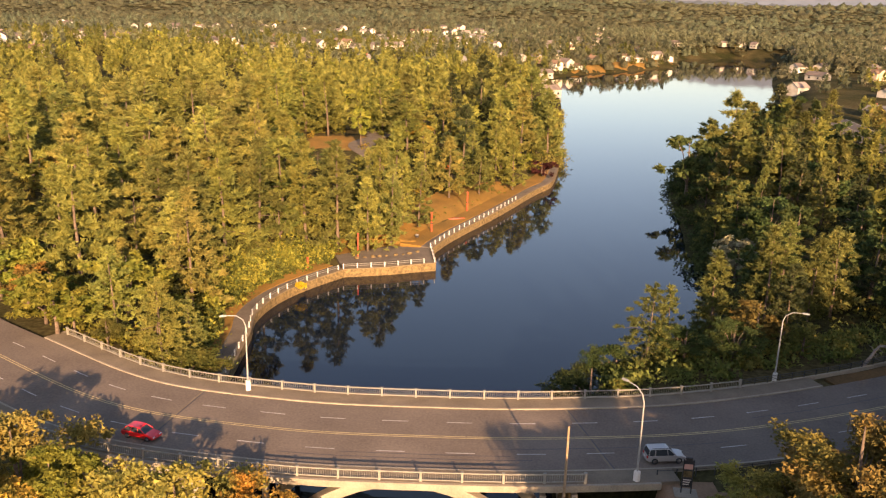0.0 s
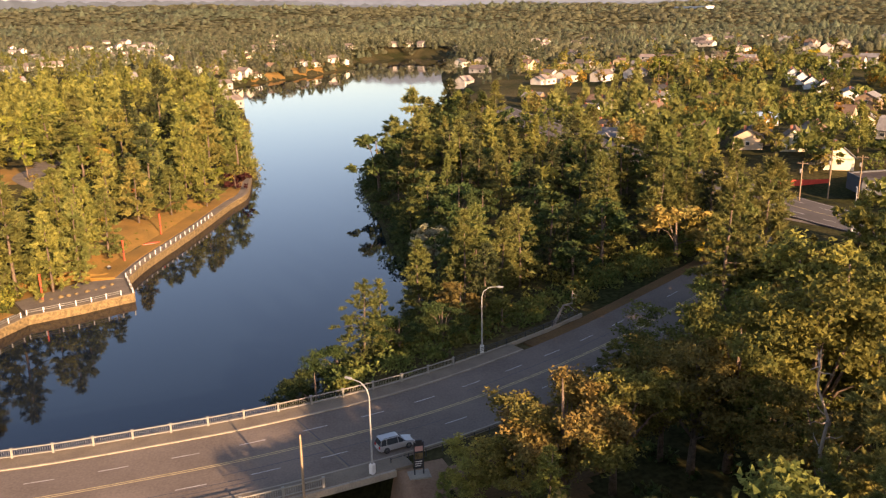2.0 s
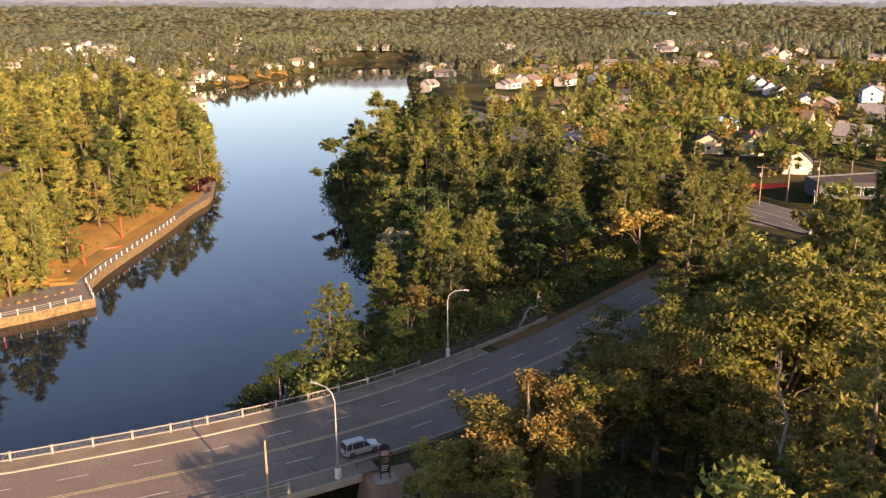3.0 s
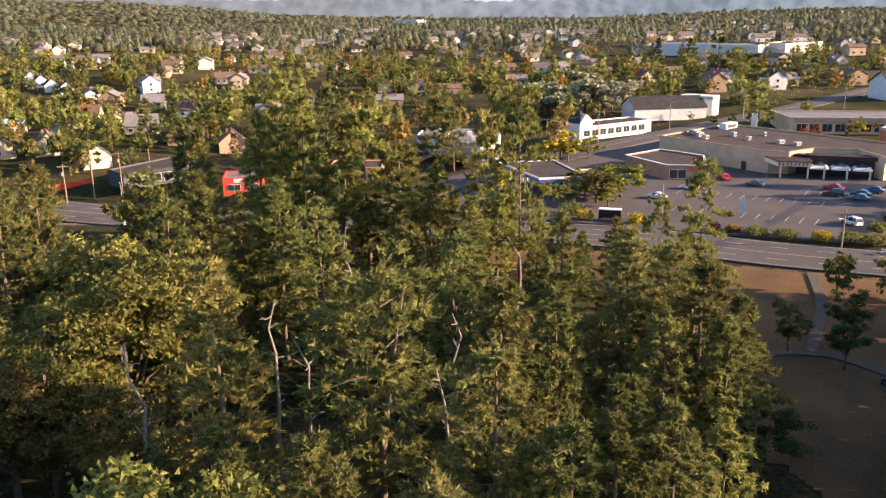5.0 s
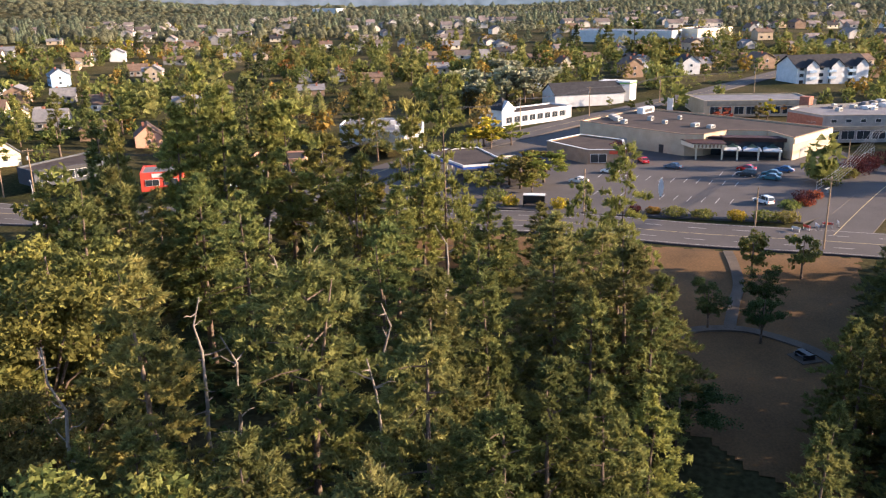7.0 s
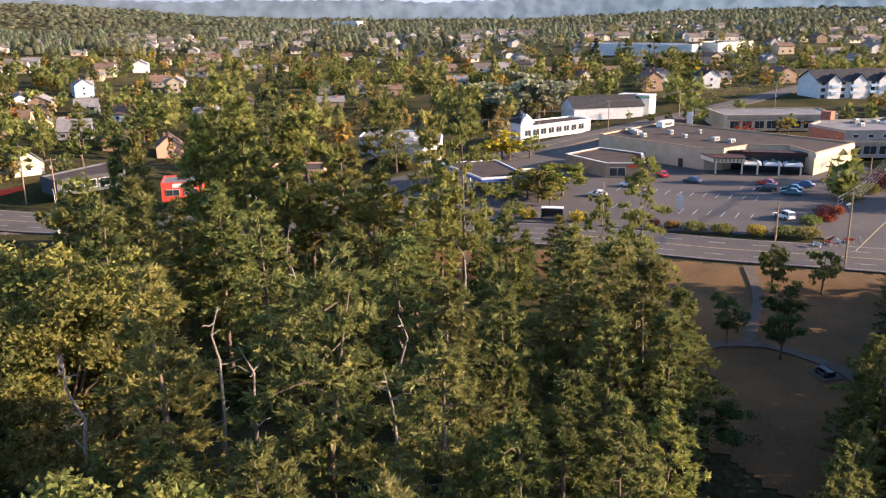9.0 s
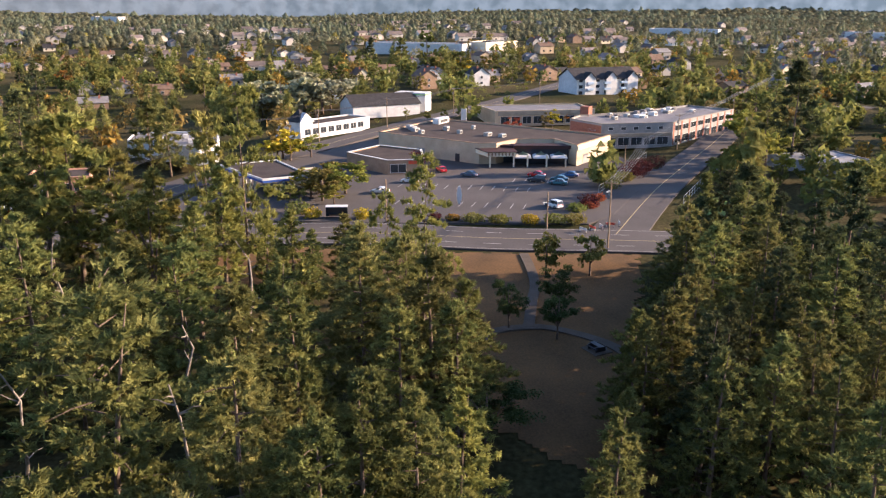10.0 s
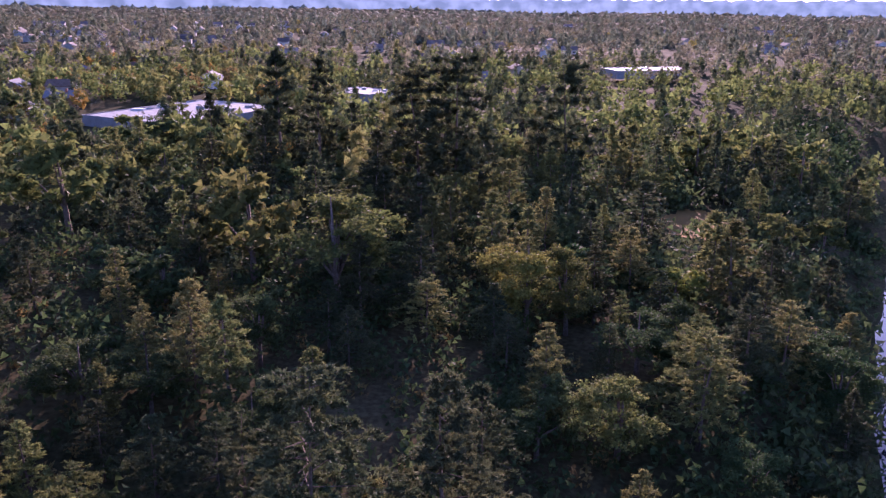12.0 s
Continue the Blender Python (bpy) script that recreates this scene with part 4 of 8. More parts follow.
# dark brush spread over lit ground in place of the gap's shade
undergrowth(103, [(104, 70), (92, 64), (70, 52), (55, 40), (60, 34), (78, 46), (98, 58)], 150, ALDERSHADE, "dark low brush standing in for shade in the gap of the park woods", (0.4, 1.3), 40, 1.0, 0.5, True)
undergrowth(83, EAST_WOOD, 520, GREEN, "green undergrowth on the wooded bank", (1.2, 4.0), 44, 0.0)
undergrowth(84, EAST_WOOD, 160, OAK, "olive undergrowth on the wooded bank", (0.8, 2.5), 44, 0.0)
undergrowth(85, WEST_WOOD, 600, LIME, "sunlit green undergrowth across the water", (1.2, 3.6), 48, 6.5)
undergrowth(86, WEST_WOOD, 200, RUST, "russet undergrowth across the water", (0.8, 2.4), 48, 6.0)
SOUTH_BACK = [(70, -145), (125, -115), (170, -160), (190, -230), (110, -250), (40, -262), (-34, -245), (-26, -150), (-24, -70), (6, -120), (40, -165)]
# the thickets' dark colour carries the backlit woods' shade
undergrowth(94, SOUTH_WOOD, 420, ALDERSHADE, "dense dark thicket in the shaded park", (3.5, 6.5), 85, 1.0, 0.95)
undergrowth(95, SOUTH_BACK, 520, ALDERSHADE, "dense dark thicket beyond the shaded park", (3.5, 7.0), 80, 1.0, 1.3)
undergrowth(96, SOUTH_BACK, 240, DARKSHADEFIR, "dark young conifers beyond the shaded park", (4.0, 8.0), 80, 1.0, 1.3)
undergrowth(87, SOUTH_WOOD, 450, ALDERSHADE, "dark undergrowth in the shaded park", (1.2, 4.0), 40)
undergrowth(101, [(-34, -200), (-24, -236), (-36, -330), (-10, -345), (14, -262), (4, -204)], 190, ALDERSHADE, "dense thicket along the southern shore", (3.5, 7.0), 80, 1.0, 1.4)
undergrowth(88, SOUTH_WOOD, 260, OAK, "olive undergrowth in the shaded park", (0.8, 2.4), 40)
undergrowth(77, [(-33, 104), (-46, 105), (-62, 114), (-80, 128), (-70, 130), (-50, 118), (-35, 112)], 110, LIME, "yellow-green bushes behind the bridge railing", (1.2, 3.5), 60, 1.0)
undergrowth(89, [(-75, 60), (-50, 64), (-30, 74), (-30, 80), (-58, 92), (-80, 100)], 160, LIME, "yellow-green bushes below the bridge end", (1.0, 3.0), 44, 1.0)
undergrowth(90, [(22, 78), (22, 62), (30, 64), (60, 82), (95, 96), (128, 112), (130, 116), (90, 98), (60, 88), (36, 79)], 170, OAK, "dry brush along the road", (0.5, 1.6), 40, 1.0)
undergrowth(91, [(18, 99), (46, 108), (95, 124), (128, 138), (128, 144), (92, 132), (44, 114), (18, 106)], 330, GREEN, "roadside bushes above the bank", (1.3, 3.2), 60, 0.0)
undergrowth(97, [(18, 99), (46, 108), (95, 124), (128, 138), (128, 150), (92, 138), (44, 119), (18, 108)], 160, OAK, "dry olive bushes above the road", (1.0, 2.6), 60, 0.0)

# ---- bridge ----
def stretch(line, x0, x1):
    return line[(line[:, 0] >= x0) & (line[:, 0] <= x1)]


SPAN = stretch(BRIDGE_ROAD, -62, 50)
bridge = tagged(new("bridge"), "concrete arch road bridge with pale metal railings over the water", "bridge")
ribbon("deck", stretch(BRIDGE_ROAD, -44, 26), -9.2, 9.2, -0.62, -1.2, CONCRETE, parent=bridge)
ribbon("edge_beam", stretch(BRIDGE_ROAD, -56, 24), -10.4, -10.05, 0.14, -0.62, CONCRETE, parent=bridge)
ribbon("edge_beam", SPAN, 10.0, 10.5, 0.16, -1.0, CONCRETE, parent=bridge)
for off in (-9.4, 0.0, 9.4):
    c0 = side_of(SPAN, off)
    bm = bmesh.new()
    rows = []
    for i in range(25):
        u = i / 24
        x = -22 + u * 38
        j = int(np.argmin(np.abs(c0[:, 0] - x)))
        zt = 8.7 - 13 * (2 * u - 1) ** 2
        hi, lo = min(zt, 7.38), min(zt - 1.1 - 0.5 * abs(2 * u - 1), 7.1)
        rows.append([bm.verts.new((x, c0[j, 1] + dy, z)) for dy, z in ((-0.6, hi), (0.6, hi), (0.6, lo), (-0.6, lo))])
    for r0, r1 in zip(rows, rows[1:]):
        for k in range(4):
            bm.faces.new((r0[k], r0[(k + 1) % 4], r1[(k + 1) % 4], r1[k]))
    bmesh.ops.recalc_face_normals(bm, faces=bm.faces)
    part("arch_rib", bm, CONCRETE, bridge, "pale concrete arch rib")
    for u in (0.02, 0.11, 0.89, 0.98):
        x = -22 + u * 38
        j = int(np.argmin(np.abs(c0[:, 0] - x)))
        zt = 8.7 - 13 * (2 * u - 1) ** 2
        part("column", boxed(x - 0.3, c0[j, 1] - 0.35, zt - 0.2, x + 0.3, c0[j, 1] + 0.35, 6.6), CONCRETE, bridge)
ribbon("abutment_wall", stretch(BRIDGE_ROAD, -58, -22.5), -10.5, -9.6, 0.02, -6.5, CONCRETE, "pale sunlit concrete abutment wall", bridge)
ribbon("abutment_wall", stretch(BRIDGE_ROAD, -50, -29), 9.4, 9.95, -0.1, -7.5, CONCRETE, parent=bridge)
ribbon("abutment_wall", stretch(BRIDGE_ROAD, 15, 50), 9.4, 9.95, -0.1, -7.5, CONCRETE, parent=bridge)
ribbon("pavement_north", stretch(BRIDGE_ROAD, -62, 56), 7.45, 10.0, 0.15, -0.4, WALKWAY, "buff concrete bridge sidewalk", kind="structure")
ribbon("pavement_south", stretch(BRIDGE_ROAD, -62, 26), -10.05, -7.45, 0.15, -0.4, WALKWAY, "buff concrete bridge sidewalk", kind="structure")
ribbon("kerb_north", stretch(BRIDGE_ROAD, -62, 56), 7.2, 7.45, 0.16, -0.4, CONCRETE, "pale concrete kerb", kind="structure")
ribbon("kerb_south", stretch(BRIDGE_ROAD, -62, 40), -7.45, -7.2, 0.16, -0.4, CONCRETE, "pale concrete kerb", kind="structure")


def along(line, dist):
    """Points at even distances along a line, with the way the line goes there."""
    d = np.concatenate([[0], np.cumsum(np.linalg.norm(np.diff(line[:, :2], axis=0), axis=1))])
    s = np.arange(0, d[-1], dist)
    p = np.stack([np.interp(s, d, line[:, k]) for k in range(3)], 1)
    q = np.stack([np.interp(s + 0.2, d, line[:, k]) for k in range(3)], 1)
    return p, np.arctan2(q[:, 1] - p[:, 1], q[:, 0] - p[:, 0])


def rail_mesh(length, h, balusters, thick=0.06):
    bm = bmesh.new()
    box(bm, 0.08, -thick, h - 0.13, length - 0.08, thick, h, 0.02)
    box(bm, 0.08, -thick * 0.7, 0.12, length - 0.08, thick * 0.7, 0.22)
    for k in range(balusters):
        x = 0.2 + (length - 0.4) * (k + 0.5) / balusters
        box(bm, x - 0.014, -0.014, 0.2, x + 0.014, 0.014, h - 0.12)
    me = bpy.data.meshes.new("rail_panel")
    bm.to_mesh(me)
    bm.free()
    me.materials.append(RAILGREY)
    return me


def post_mesh(h, w, material=None):
    bm = boxed(-w, -w, -0.1, w, w, h, 0.03)
    box(bm, -w * 1.25, -w * 1.25, h, w * 1.25, w * 1.25, h + 0.06)
    me = bpy.data.meshes.new("post")
    bm.to_mesh(me)
    bm.free()
    me.materials.append(material or RAILGREY)
    return me


def railing(line, dist, label, lift=0.15, h=1.15):
    p, a = along(line, dist)
    thing = tagged(new("bridge_railing"), label, "railing", "bridge railings")
    pm, rm = post_mesh(h, 0.13), rail_mesh(dist, h - 0.03, 16)
    for i, (q, t) in enumerate(zip(p, a)):
        o = part("post", pm, None, thing)
        o.matrix_basis = pose(q[0], q[1], q[2] + lift, 0, 0, math.degrees(t))
        if i < len(p) - 1:
            n = p[i + 1]
            o = part("rail_panel", rm, None, thing)
            o.matrix_basis = pose(q[0], q[1], q[2] + lift, 0, 0, math.degrees(math.atan2(n[1] - q[1], n[0] - q[0])))
    return thing


ribbon("verge_road", stretch(BRIDGE_ROAD, 56, 129), 7.25, 9.4, -0.02, -0.9, SHADEGRASS, "dry brown grass verge along the bridge road", kind="structure")
ribbon("verge_near", stretch(BRIDGE_ROAD, 41, 120), -10.5, -7.25, -0.03, -0.9, SHADEGRASS, "dusty dry verge along the near kerb", kind="structure")
railing(side_of(stretch(BRIDGE_ROAD, -61, 46), 9.85), 4.35, "pale painted metal railing with posts along the far sidewalk")
railing(side_of(stretch(BRIDGE_ROAD, -50, 20.5), -9.85), 4.35, "pale painted metal railing with posts along the near sidewalk")
guard = tagged(new("guard_rail"), "low black metal guard rail on a pale concrete kerb", "guard rail")
gl = side_of(stretch(BRIDGE_ROAD, 44, 72), 10.2)
ribbon("kerb", gl, -0.16, 0.16, 0.2, -0.5, CONCRETE, parent=guard)
for z in (0.6, 0.85, 1.1):
    bm = bmesh.new()
    tube(bm, [(x, y, h + z) for x, y, h in gl[::2]], [0.04] * len(gl[::2]), 6)
    part("rail", bm, BLACK, guard)
for q in along(gl, 2.0)[0]:
    part("post", boxed(q[0] - 0.05, q[1] - 0.05, q[2], q[0] + 0.05, q[1] + 0.05, q[2] + 1.15), BLACK, guard)
fence = tagged(new("low_fence"), "low dark metal fence along the near kerb", "fence")
for q in along(side_of(stretch(BRIDGE_ROAD, 22, 48), -8.6), 2.2)[0]:
    part("post", boxed(q[0] - 0.05, q[1] - 0.05, q[2] - 0.3, q[0] + 0.05, q[1] + 0.05, q[2] + 0.75), BLACK, fence)
bm = bmesh.new()
fl = side_of(stretch(BRIDGE_ROAD, 22, 48), -8.6)
tube(bm, [(x, y, h + 0.6) for x, y, h in fl[::2]], [0.03] * len(fl[::2]), 5)
part("rail", bm, BLACK, fence)


# ---- road markings ----
def dashes(name, line, off, length, gap, width, material, label, z=0.012, start=0.0):
    """Painted dashes along a line, as one marking."""
    d = np.concatenate([[0], np.cumsum(np.linalg.norm(np.diff(line[:, :2], axis=0), axis=1))])
    verts, faces = [], []
    s = start
    lo, hi = side_of(line, off - width / 2), side_of(line, off + width / 2)
    while s + length < d[-1]:
        k = max(1, int(length / 2))
        base = len(verts)
        for j in range(k + 1):
            u = s + length * j / k
            for q in (lo, hi):
                verts.append([np.interp(u, d, q[:, 0]), np.interp(u, d, q[:, 1]), np.interp(u, d, q[:, 2]) + z])
        for j in range(k):
            b = base + 2 * j
            faces.append((b, b + 2, b + 3, b + 1))
        s += length + gap
    if faces:
        tagged(new(name, mesh_of(name, verts, faces, [material])), label, "", "", "structure")


for off in (-3.6, 3.6):
    dashes("lane_marking", BRIDGE_ROAD, off, 3.2, 4.6, 0.16, MARKING, "worn white lane dashes", start=1.5)
for off in (-0.18, 0.18):
    dashes("centre_marking", BRIDGE_ROAD, off, 20, 0.0, 0.13, YELLOWLINE, "worn double yellow centre line")
for line, w in ((PARK_ROAD, 3.7), (BACK_ROAD, None), (SIDE_ROAD, None)):
    dashes("centre_marking", line, 0, 12, 0, 0.16, YELLOWLINE, "yellow centre line")
    if w:
        for off in (-w, w):
            dashes("lane_marking", line, off, 3.2, 4.6, 0.16, MARKING, "white lane dashes")
        for off in (-6.9, 6.9):
            dashes("edge_marking", line, off, 12, 0, 0.14, MARKING, "white edge line")
for x0, sk in ((-33, 3.0), (21, -3.5)):
    j0, j1 = int(np.argmin(np.abs(side_of(SPAN, -7.2)[:, 0] - x0))), int(np.argmin(np.abs(side_of(SPAN, 7.2)[:, 0] - (x0 + sk))))
    a, b = side_of(SPAN, -7.2)[j0], side_of(SPAN, 7.2)[j1]
    jl = np.linspace(a, b, 8)
    ribbon("expansion_joint", jl, -0.07, 0.07, 0.006, -0.1, BLACK, "dark skewed line across the deck")
    ribbon("asphalt_patch", jl, 0.15, 0.4, 0.008, -0.1, WALKWAY, "pale strip beside the dark deck line")
for x0, ln, off in ((-18, 30, -5.0), (-12, 22, -4.1), (6, 30, -2.5), (40, 30, 2.2)):
    seg = stretch(BRIDGE_ROAD, x0, x0 + ln)
    ribbon("tar_seam", seg, off, off + 0.1, 0.005, -0.1, BLACK, "thin dark tar seam in the asphalt")


# ---- street furniture ----
def street_lamp(x, y, z, arm, h=10.4, reach=2.4):
    e = tagged(new("street_lamp"), "grey metal street lamp with a curved arm on a pale pedestal", "street lamp", "street lamps")
    e.matrix_basis = pose(x, y, z, 0, 0, math.degrees(math.atan2(arm[1], arm[0])))
    part("pedestal", boxed(-0.28, -0.28, -0.2, 0.28, 0.28, 1.3, 0.05), WHITE, e)
    bm = bmesh.new()
    tube(bm, [(0, 0, 1.2), (0, 0, h * 0.5), (0, 0, h - 1.6), (reach * 0.12, 0, h - 0.75), (reach * 0.45, 0, h - 0.15), (reach, 0, h)], [0.115, 0.1, 0.08, 0.07, 0.06, 0.05], 10)
    part("pole", bm, STEEL, e)
    bm = boxed(reach - 0.15, -0.16, h - 0.1, reach + 0.75, 0.16, h + 0.1, 0.06)
    part("lamp_head", bm, STEEL, e)
    return e


street_lamp(-23.9, 98.6, 8.15, (-1, -0.35))
street_lamp(46.3, 104.6, 8.2, (1, -0.6))
street_lamp(21.8, 78.9, 8.0, (-0.75, 1), 10.8)
street_lamp(131, 118, 13.6, (0.7, 0.7), 9.0, 2.0)


def utility_pole(x, y, z, h=10.5, turn=0.0, arms=1, lamp=False, label="weathered wooden utility pole with crossarm and insulators"):
    e = tagged(new("utility_pole"), label, "utility pole", "utility poles")
    e.matrix_basis = pose(x, y, z, 0, 0, turn)
    bm = bmesh.new()
    tube(bm, [(0, 0, -0.5), (0, 0, h * 0.5), (0, 0, h)], [0.17, 0.145, 0.11], 9)
    part("pole", bm, POLEWOOD, e)
    for k in range(arms):
        zz = h - 0.5 - 0.9 * k
        part("crossarm", boxed(-1.15, -0.06, zz - 0.07, 1.15, 0.06, zz + 0.07, 0.01), POLEWOOD, e)
        for xx in (-1.0, -0.5, 0.5, 1.0):
            bm = bmesh.new()
            tube(bm, [(xx, 0, zz + 0.07), (xx, 0, zz + 0.18), (xx, 0, zz + 0.27)], [0.05, 0.06, 0.03], 6)
            part("insulator", bm, RAILGREY, e)
    if arms:
        bm = bmesh.new()
        tube(bm, [(0.3, 0, h - 2.6), (0.3, 0, h - 1.75)], [0.2, 0.2], 10)
        part("transformer", bm, STEEL, e)
    if lamp:
        bm = bmesh.new()
        tube(bm, [(0, 0, h - 2.2), (0, 0.9, h - 1.7), (0, 2.2, h - 1.5)], [0.04, 0.04, 0.04], 6)
        part("lamp_arm", bm, STEEL, e)
        part("lamp_head", boxed(-0.14, 2.1, h - 1.62, 0.14, 2.8, h - 1.44, 0.04), STEEL, e)
    return e


utility_pole(13.6, 75.6, 4.5, 11.6, 10, 0, False, "sunlit wooden pole standing beside the bridge")
POLES = [(141.6, 143, 14, 9.5), (150.5, 143.5, 14.5, 10), (156.5, 140.5, 14.6, 9.5), (155, -15.5, 15, 7.0), (142, -25, 14.8, 12.2), (205, -39, 15, 8), (247, -62, 15.4, 10), (236, 91, 15, 9), (300, -94, 16, 10),
         (254, 45, 15.4, 10), (284, 27, 15.6, 10), (318, 5, 16, 10), (158.5, 15.5, 15, 8.5), (160, 70, 15, 10), (350, -30, 16.8, 10)]
for i, (x, y, z, h) in enumerate(POLES):
    utility_pole(x, y, z, h, (-25 if i > 2 else 35) + 90, 1 if i not in (3, 5, 12) else 0, i in (3, 4, 12))


def cable(points, sag, count=4, spread=2.0, label="dark sagging overhead power lines"):
    e = tagged(new("power_line"), label, "power line", "power lines")
    for k in range(count):
        off = (k / max(1, count - 1) - 0.5) * spread
        bm = bmesh.new()
        pts = []
        for (ax, ay, az), (bx, by, bz) in zip(points, points[1:]):
            d = Vector((bx - ax, by - ay, 0)).normalized()
            n = Vector((-d.y, d.x, 0)) * off
            for j in range(8):
                u = j / 8
                pts.append((ax + (bx - ax) * u + n.x, ay + (by - ay) * u + n.y, az + (bz - az) * u - sag * 4 * u * (1 - u)))
        tube(bm, pts, [0.035] * len(pts), 4, False)
        part("cable", bm, BLACK, e)


cable([(142, -25, 26.6), (205, -44, 24.5), (247, -62, 25), (300, -94, 25.6), (420, -155, 27)], 1.0, 5)
cable([(160, 70, 24.4), (236, 58, 24.5), (254, 45, 24.9), (284, 27, 25.1), (318, 5, 25.6), (350, -30, 26.3)], 0.8, 3)
cable([(141.6, 143, 23), (150.5, 143.5, 24), (156.5, 140.5, 23.6), (160, 70, 24.4)], 0.7, 3)

stub = tagged(new("road_post"), "short weathered wooden post beside the road", "post")
stub.matrix_basis = pose(49.8, 90.6, 8.0)
bm = bmesh.new()
tube(bm, [(0, 0, -0.4), (0, 0, 1.4), (0.03, 0, 2.7)], [0.11, 0.1, 0.09], 8)
part("pole", bm, POLEWOOD, stub)
part("marker", boxed(-0.16, -0.12, 1.9, 0.16, -0.09, 2.4, 0.01), STEEL, stub)

# ---- quay and park ----
def draped(name, poly, material, label, step=0.9, lift=0.12, kind="structure"):
    """A patch of ground cover that follows the land inside an outline."""
    xs, ys = [p[0] for p in poly], [p[1] for p in poly]
    nx, ny = max(2, int((max(xs) - min(xs)) / step)), max(2, int((max(ys) - min(ys)) / step))
    gx, gy = np.meshgrid(np.linspace(min(xs), max(xs), nx + 1), np.linspace(min(ys), max(ys), ny + 1))
    gz = land(gx, gy) + lift
    verts = np.stack([gx, gy, gz], -1).reshape(-1, 3).tolist()
    faces = []
    for j in range(ny):
        for i in range(nx):
            cx, cy = (gx[j, i] + gx[j, i + 1]) / 2, (gy[j, i] + gy[j + 1, i]) / 2
            if inside(poly, cx + 0.6 * math.sin(cy * 1.3), cy + 0.6 * math.sin(cx * 1.7)):
                a = j * (nx + 1) + i
                faces.append((a, a + 1, a + nx + 2, a + nx + 1))
    tagged(new(name, mesh_of(name, verts, faces, [material], True)), label, "", "", kind)


def on_land(pts, lift=0.15, step=1.5):
    q = smooth_line([(x, y, 0) for x, y in pts], step)
    q[:, 2] = land(q[:, 0], q[:, 1]) + lift
    return q


QUAY = smooth_line([(x, y, 1.75) for x, y in ((-31.5, 108), (-32, 133), (-33, 143), (-31, 153), (-26.5, 162), (-20, 171))], 1.5)
QUAY_FRONT = np.array([(-20, 171, 1.75), (-15, 172.2, 1.75), (-10, 173.6, 1.75), (-5, 175.6, 1.75), (-0.5, 177.2, 1.75)], float)
QUAY_SIDE = np.array([(-0.5, 177.2, 1.75), (-1.0, 183, 1.75), (-1.5, 189, 1.75)], float)
QUAY_NORTH = smooth_line([(-1.5, 189, 1.75), (3.6, 202, 1.75), (16.6, 228.5, 1.75), (30, 258, 1.75), (37, 272, 1.75), (43, 300, 1.4)], 1.5)
for line, nm in ((QUAY, "quay_wall_west"), (QUAY_FRONT, "quay_wall_front"), (QUAY_SIDE, "quay_wall_corner"), (QUAY_NORTH, "quay_wall_north")):
    ribbon(nm, line, -0.3, 0.45, 0.0, -3.2, STONE, "buff stone quay wall at the waterline")
    ribbon("quay_coping", line, -0.42, 0.5, 0.16, 0.0, COPING, "pale stone coping on the quay")
ribbon("promenade", QUAY, 0.5, 3.1, 0.1, -1.2, GRAVEL, "grey gravel promenade behind the quay")
ribbon("promenade_north", QUAY_NORTH, 0.5, 2.6, 0.1, -1.2, GRAVEL, "grey gravel promenade behind the quay")
ribbon("verge", QUAY, 3.1, 7.5, 0.22, -1.2, DRYGRASS, "dry golden grass verge beside the promenade")
ribbon("verge_north", QUAY_NORTH, 2.6, 8.0, 0.25, -1.4, DRYGRASS, "dry golden grass verge beside the promenade")
bm = bmesh.new()
plaza = [bm.verts.new((x, y, 1.86)) for x, y in ((-20, 171.4), (-0.9, 177.6), (-1.9, 189), (-11, 189.5), (-23, 181))]
f = bm.faces.new(plaza)
r = bmesh.ops.extrude_face_region(bm, geom=[f])
for v in r["geom"]:
    if isinstance(v, bmesh.types.BMVert):
        v.co.z -= 2.2
bmesh.ops.recalc_face_normals(bm, faces=bm.faces)
tagged(part("viewing_terrace", bm, GRAVEL), "paved viewing terrace at the bend of the quay", "", "", "structure")


def quay_railing(line, dist=3.1):
    p, a = along(line, dist)
    e = tagged(new("quay_railing"), "white posts with double rails along the quay", "railing", "quay railings")
    bm = boxed(-0.1, -0.1, -0.1, 0.1, 0.1, 0.98, 0.03)
    box(bm, -0.12, -0.12, 0.98, 0.12, 0.12, 1.05)
    pm = bpy.data.meshes.new("post")
    bm.to_mesh(pm)
    bm.free()
    pm.materials.append(WHITE)
    for i, (q, t) in enumerate(zip(p, a)):
        o = part("post", pm, None, e)
        o.matrix_basis = pose(q[0], q[1], q[2] + 0.16, 0, 0, math.degrees(t))
        if i < len(p) - 1:
            n = p[i + 1]
            for z in (0.55, 0.95):
                bm = bmesh.new()
                tube(bm, [(q[0], q[1], q[2] + z + 0.16), (n[0], n[1], n[2] + z + 0.16)], [0.055, 0.055], 6)
                part("rail", bm, RAILGREY, e)


quay_railing(side_of(QUAY, 0.1))
quay_railing(np.concatenate([np.linspace(a, b, 4) for a, b in zip(QUAY_FRONT, QUAY_FRONT[1:])]), 3.0)
quay_railing(np.concatenate([np.linspace(a, b, 6) for a, b in zip(QUAY_SIDE, QUAY_SIDE[1:])]), 3.0)
quay_railing(side_of(stretch(QUAY_NORTH, -2, 24), 0.1))


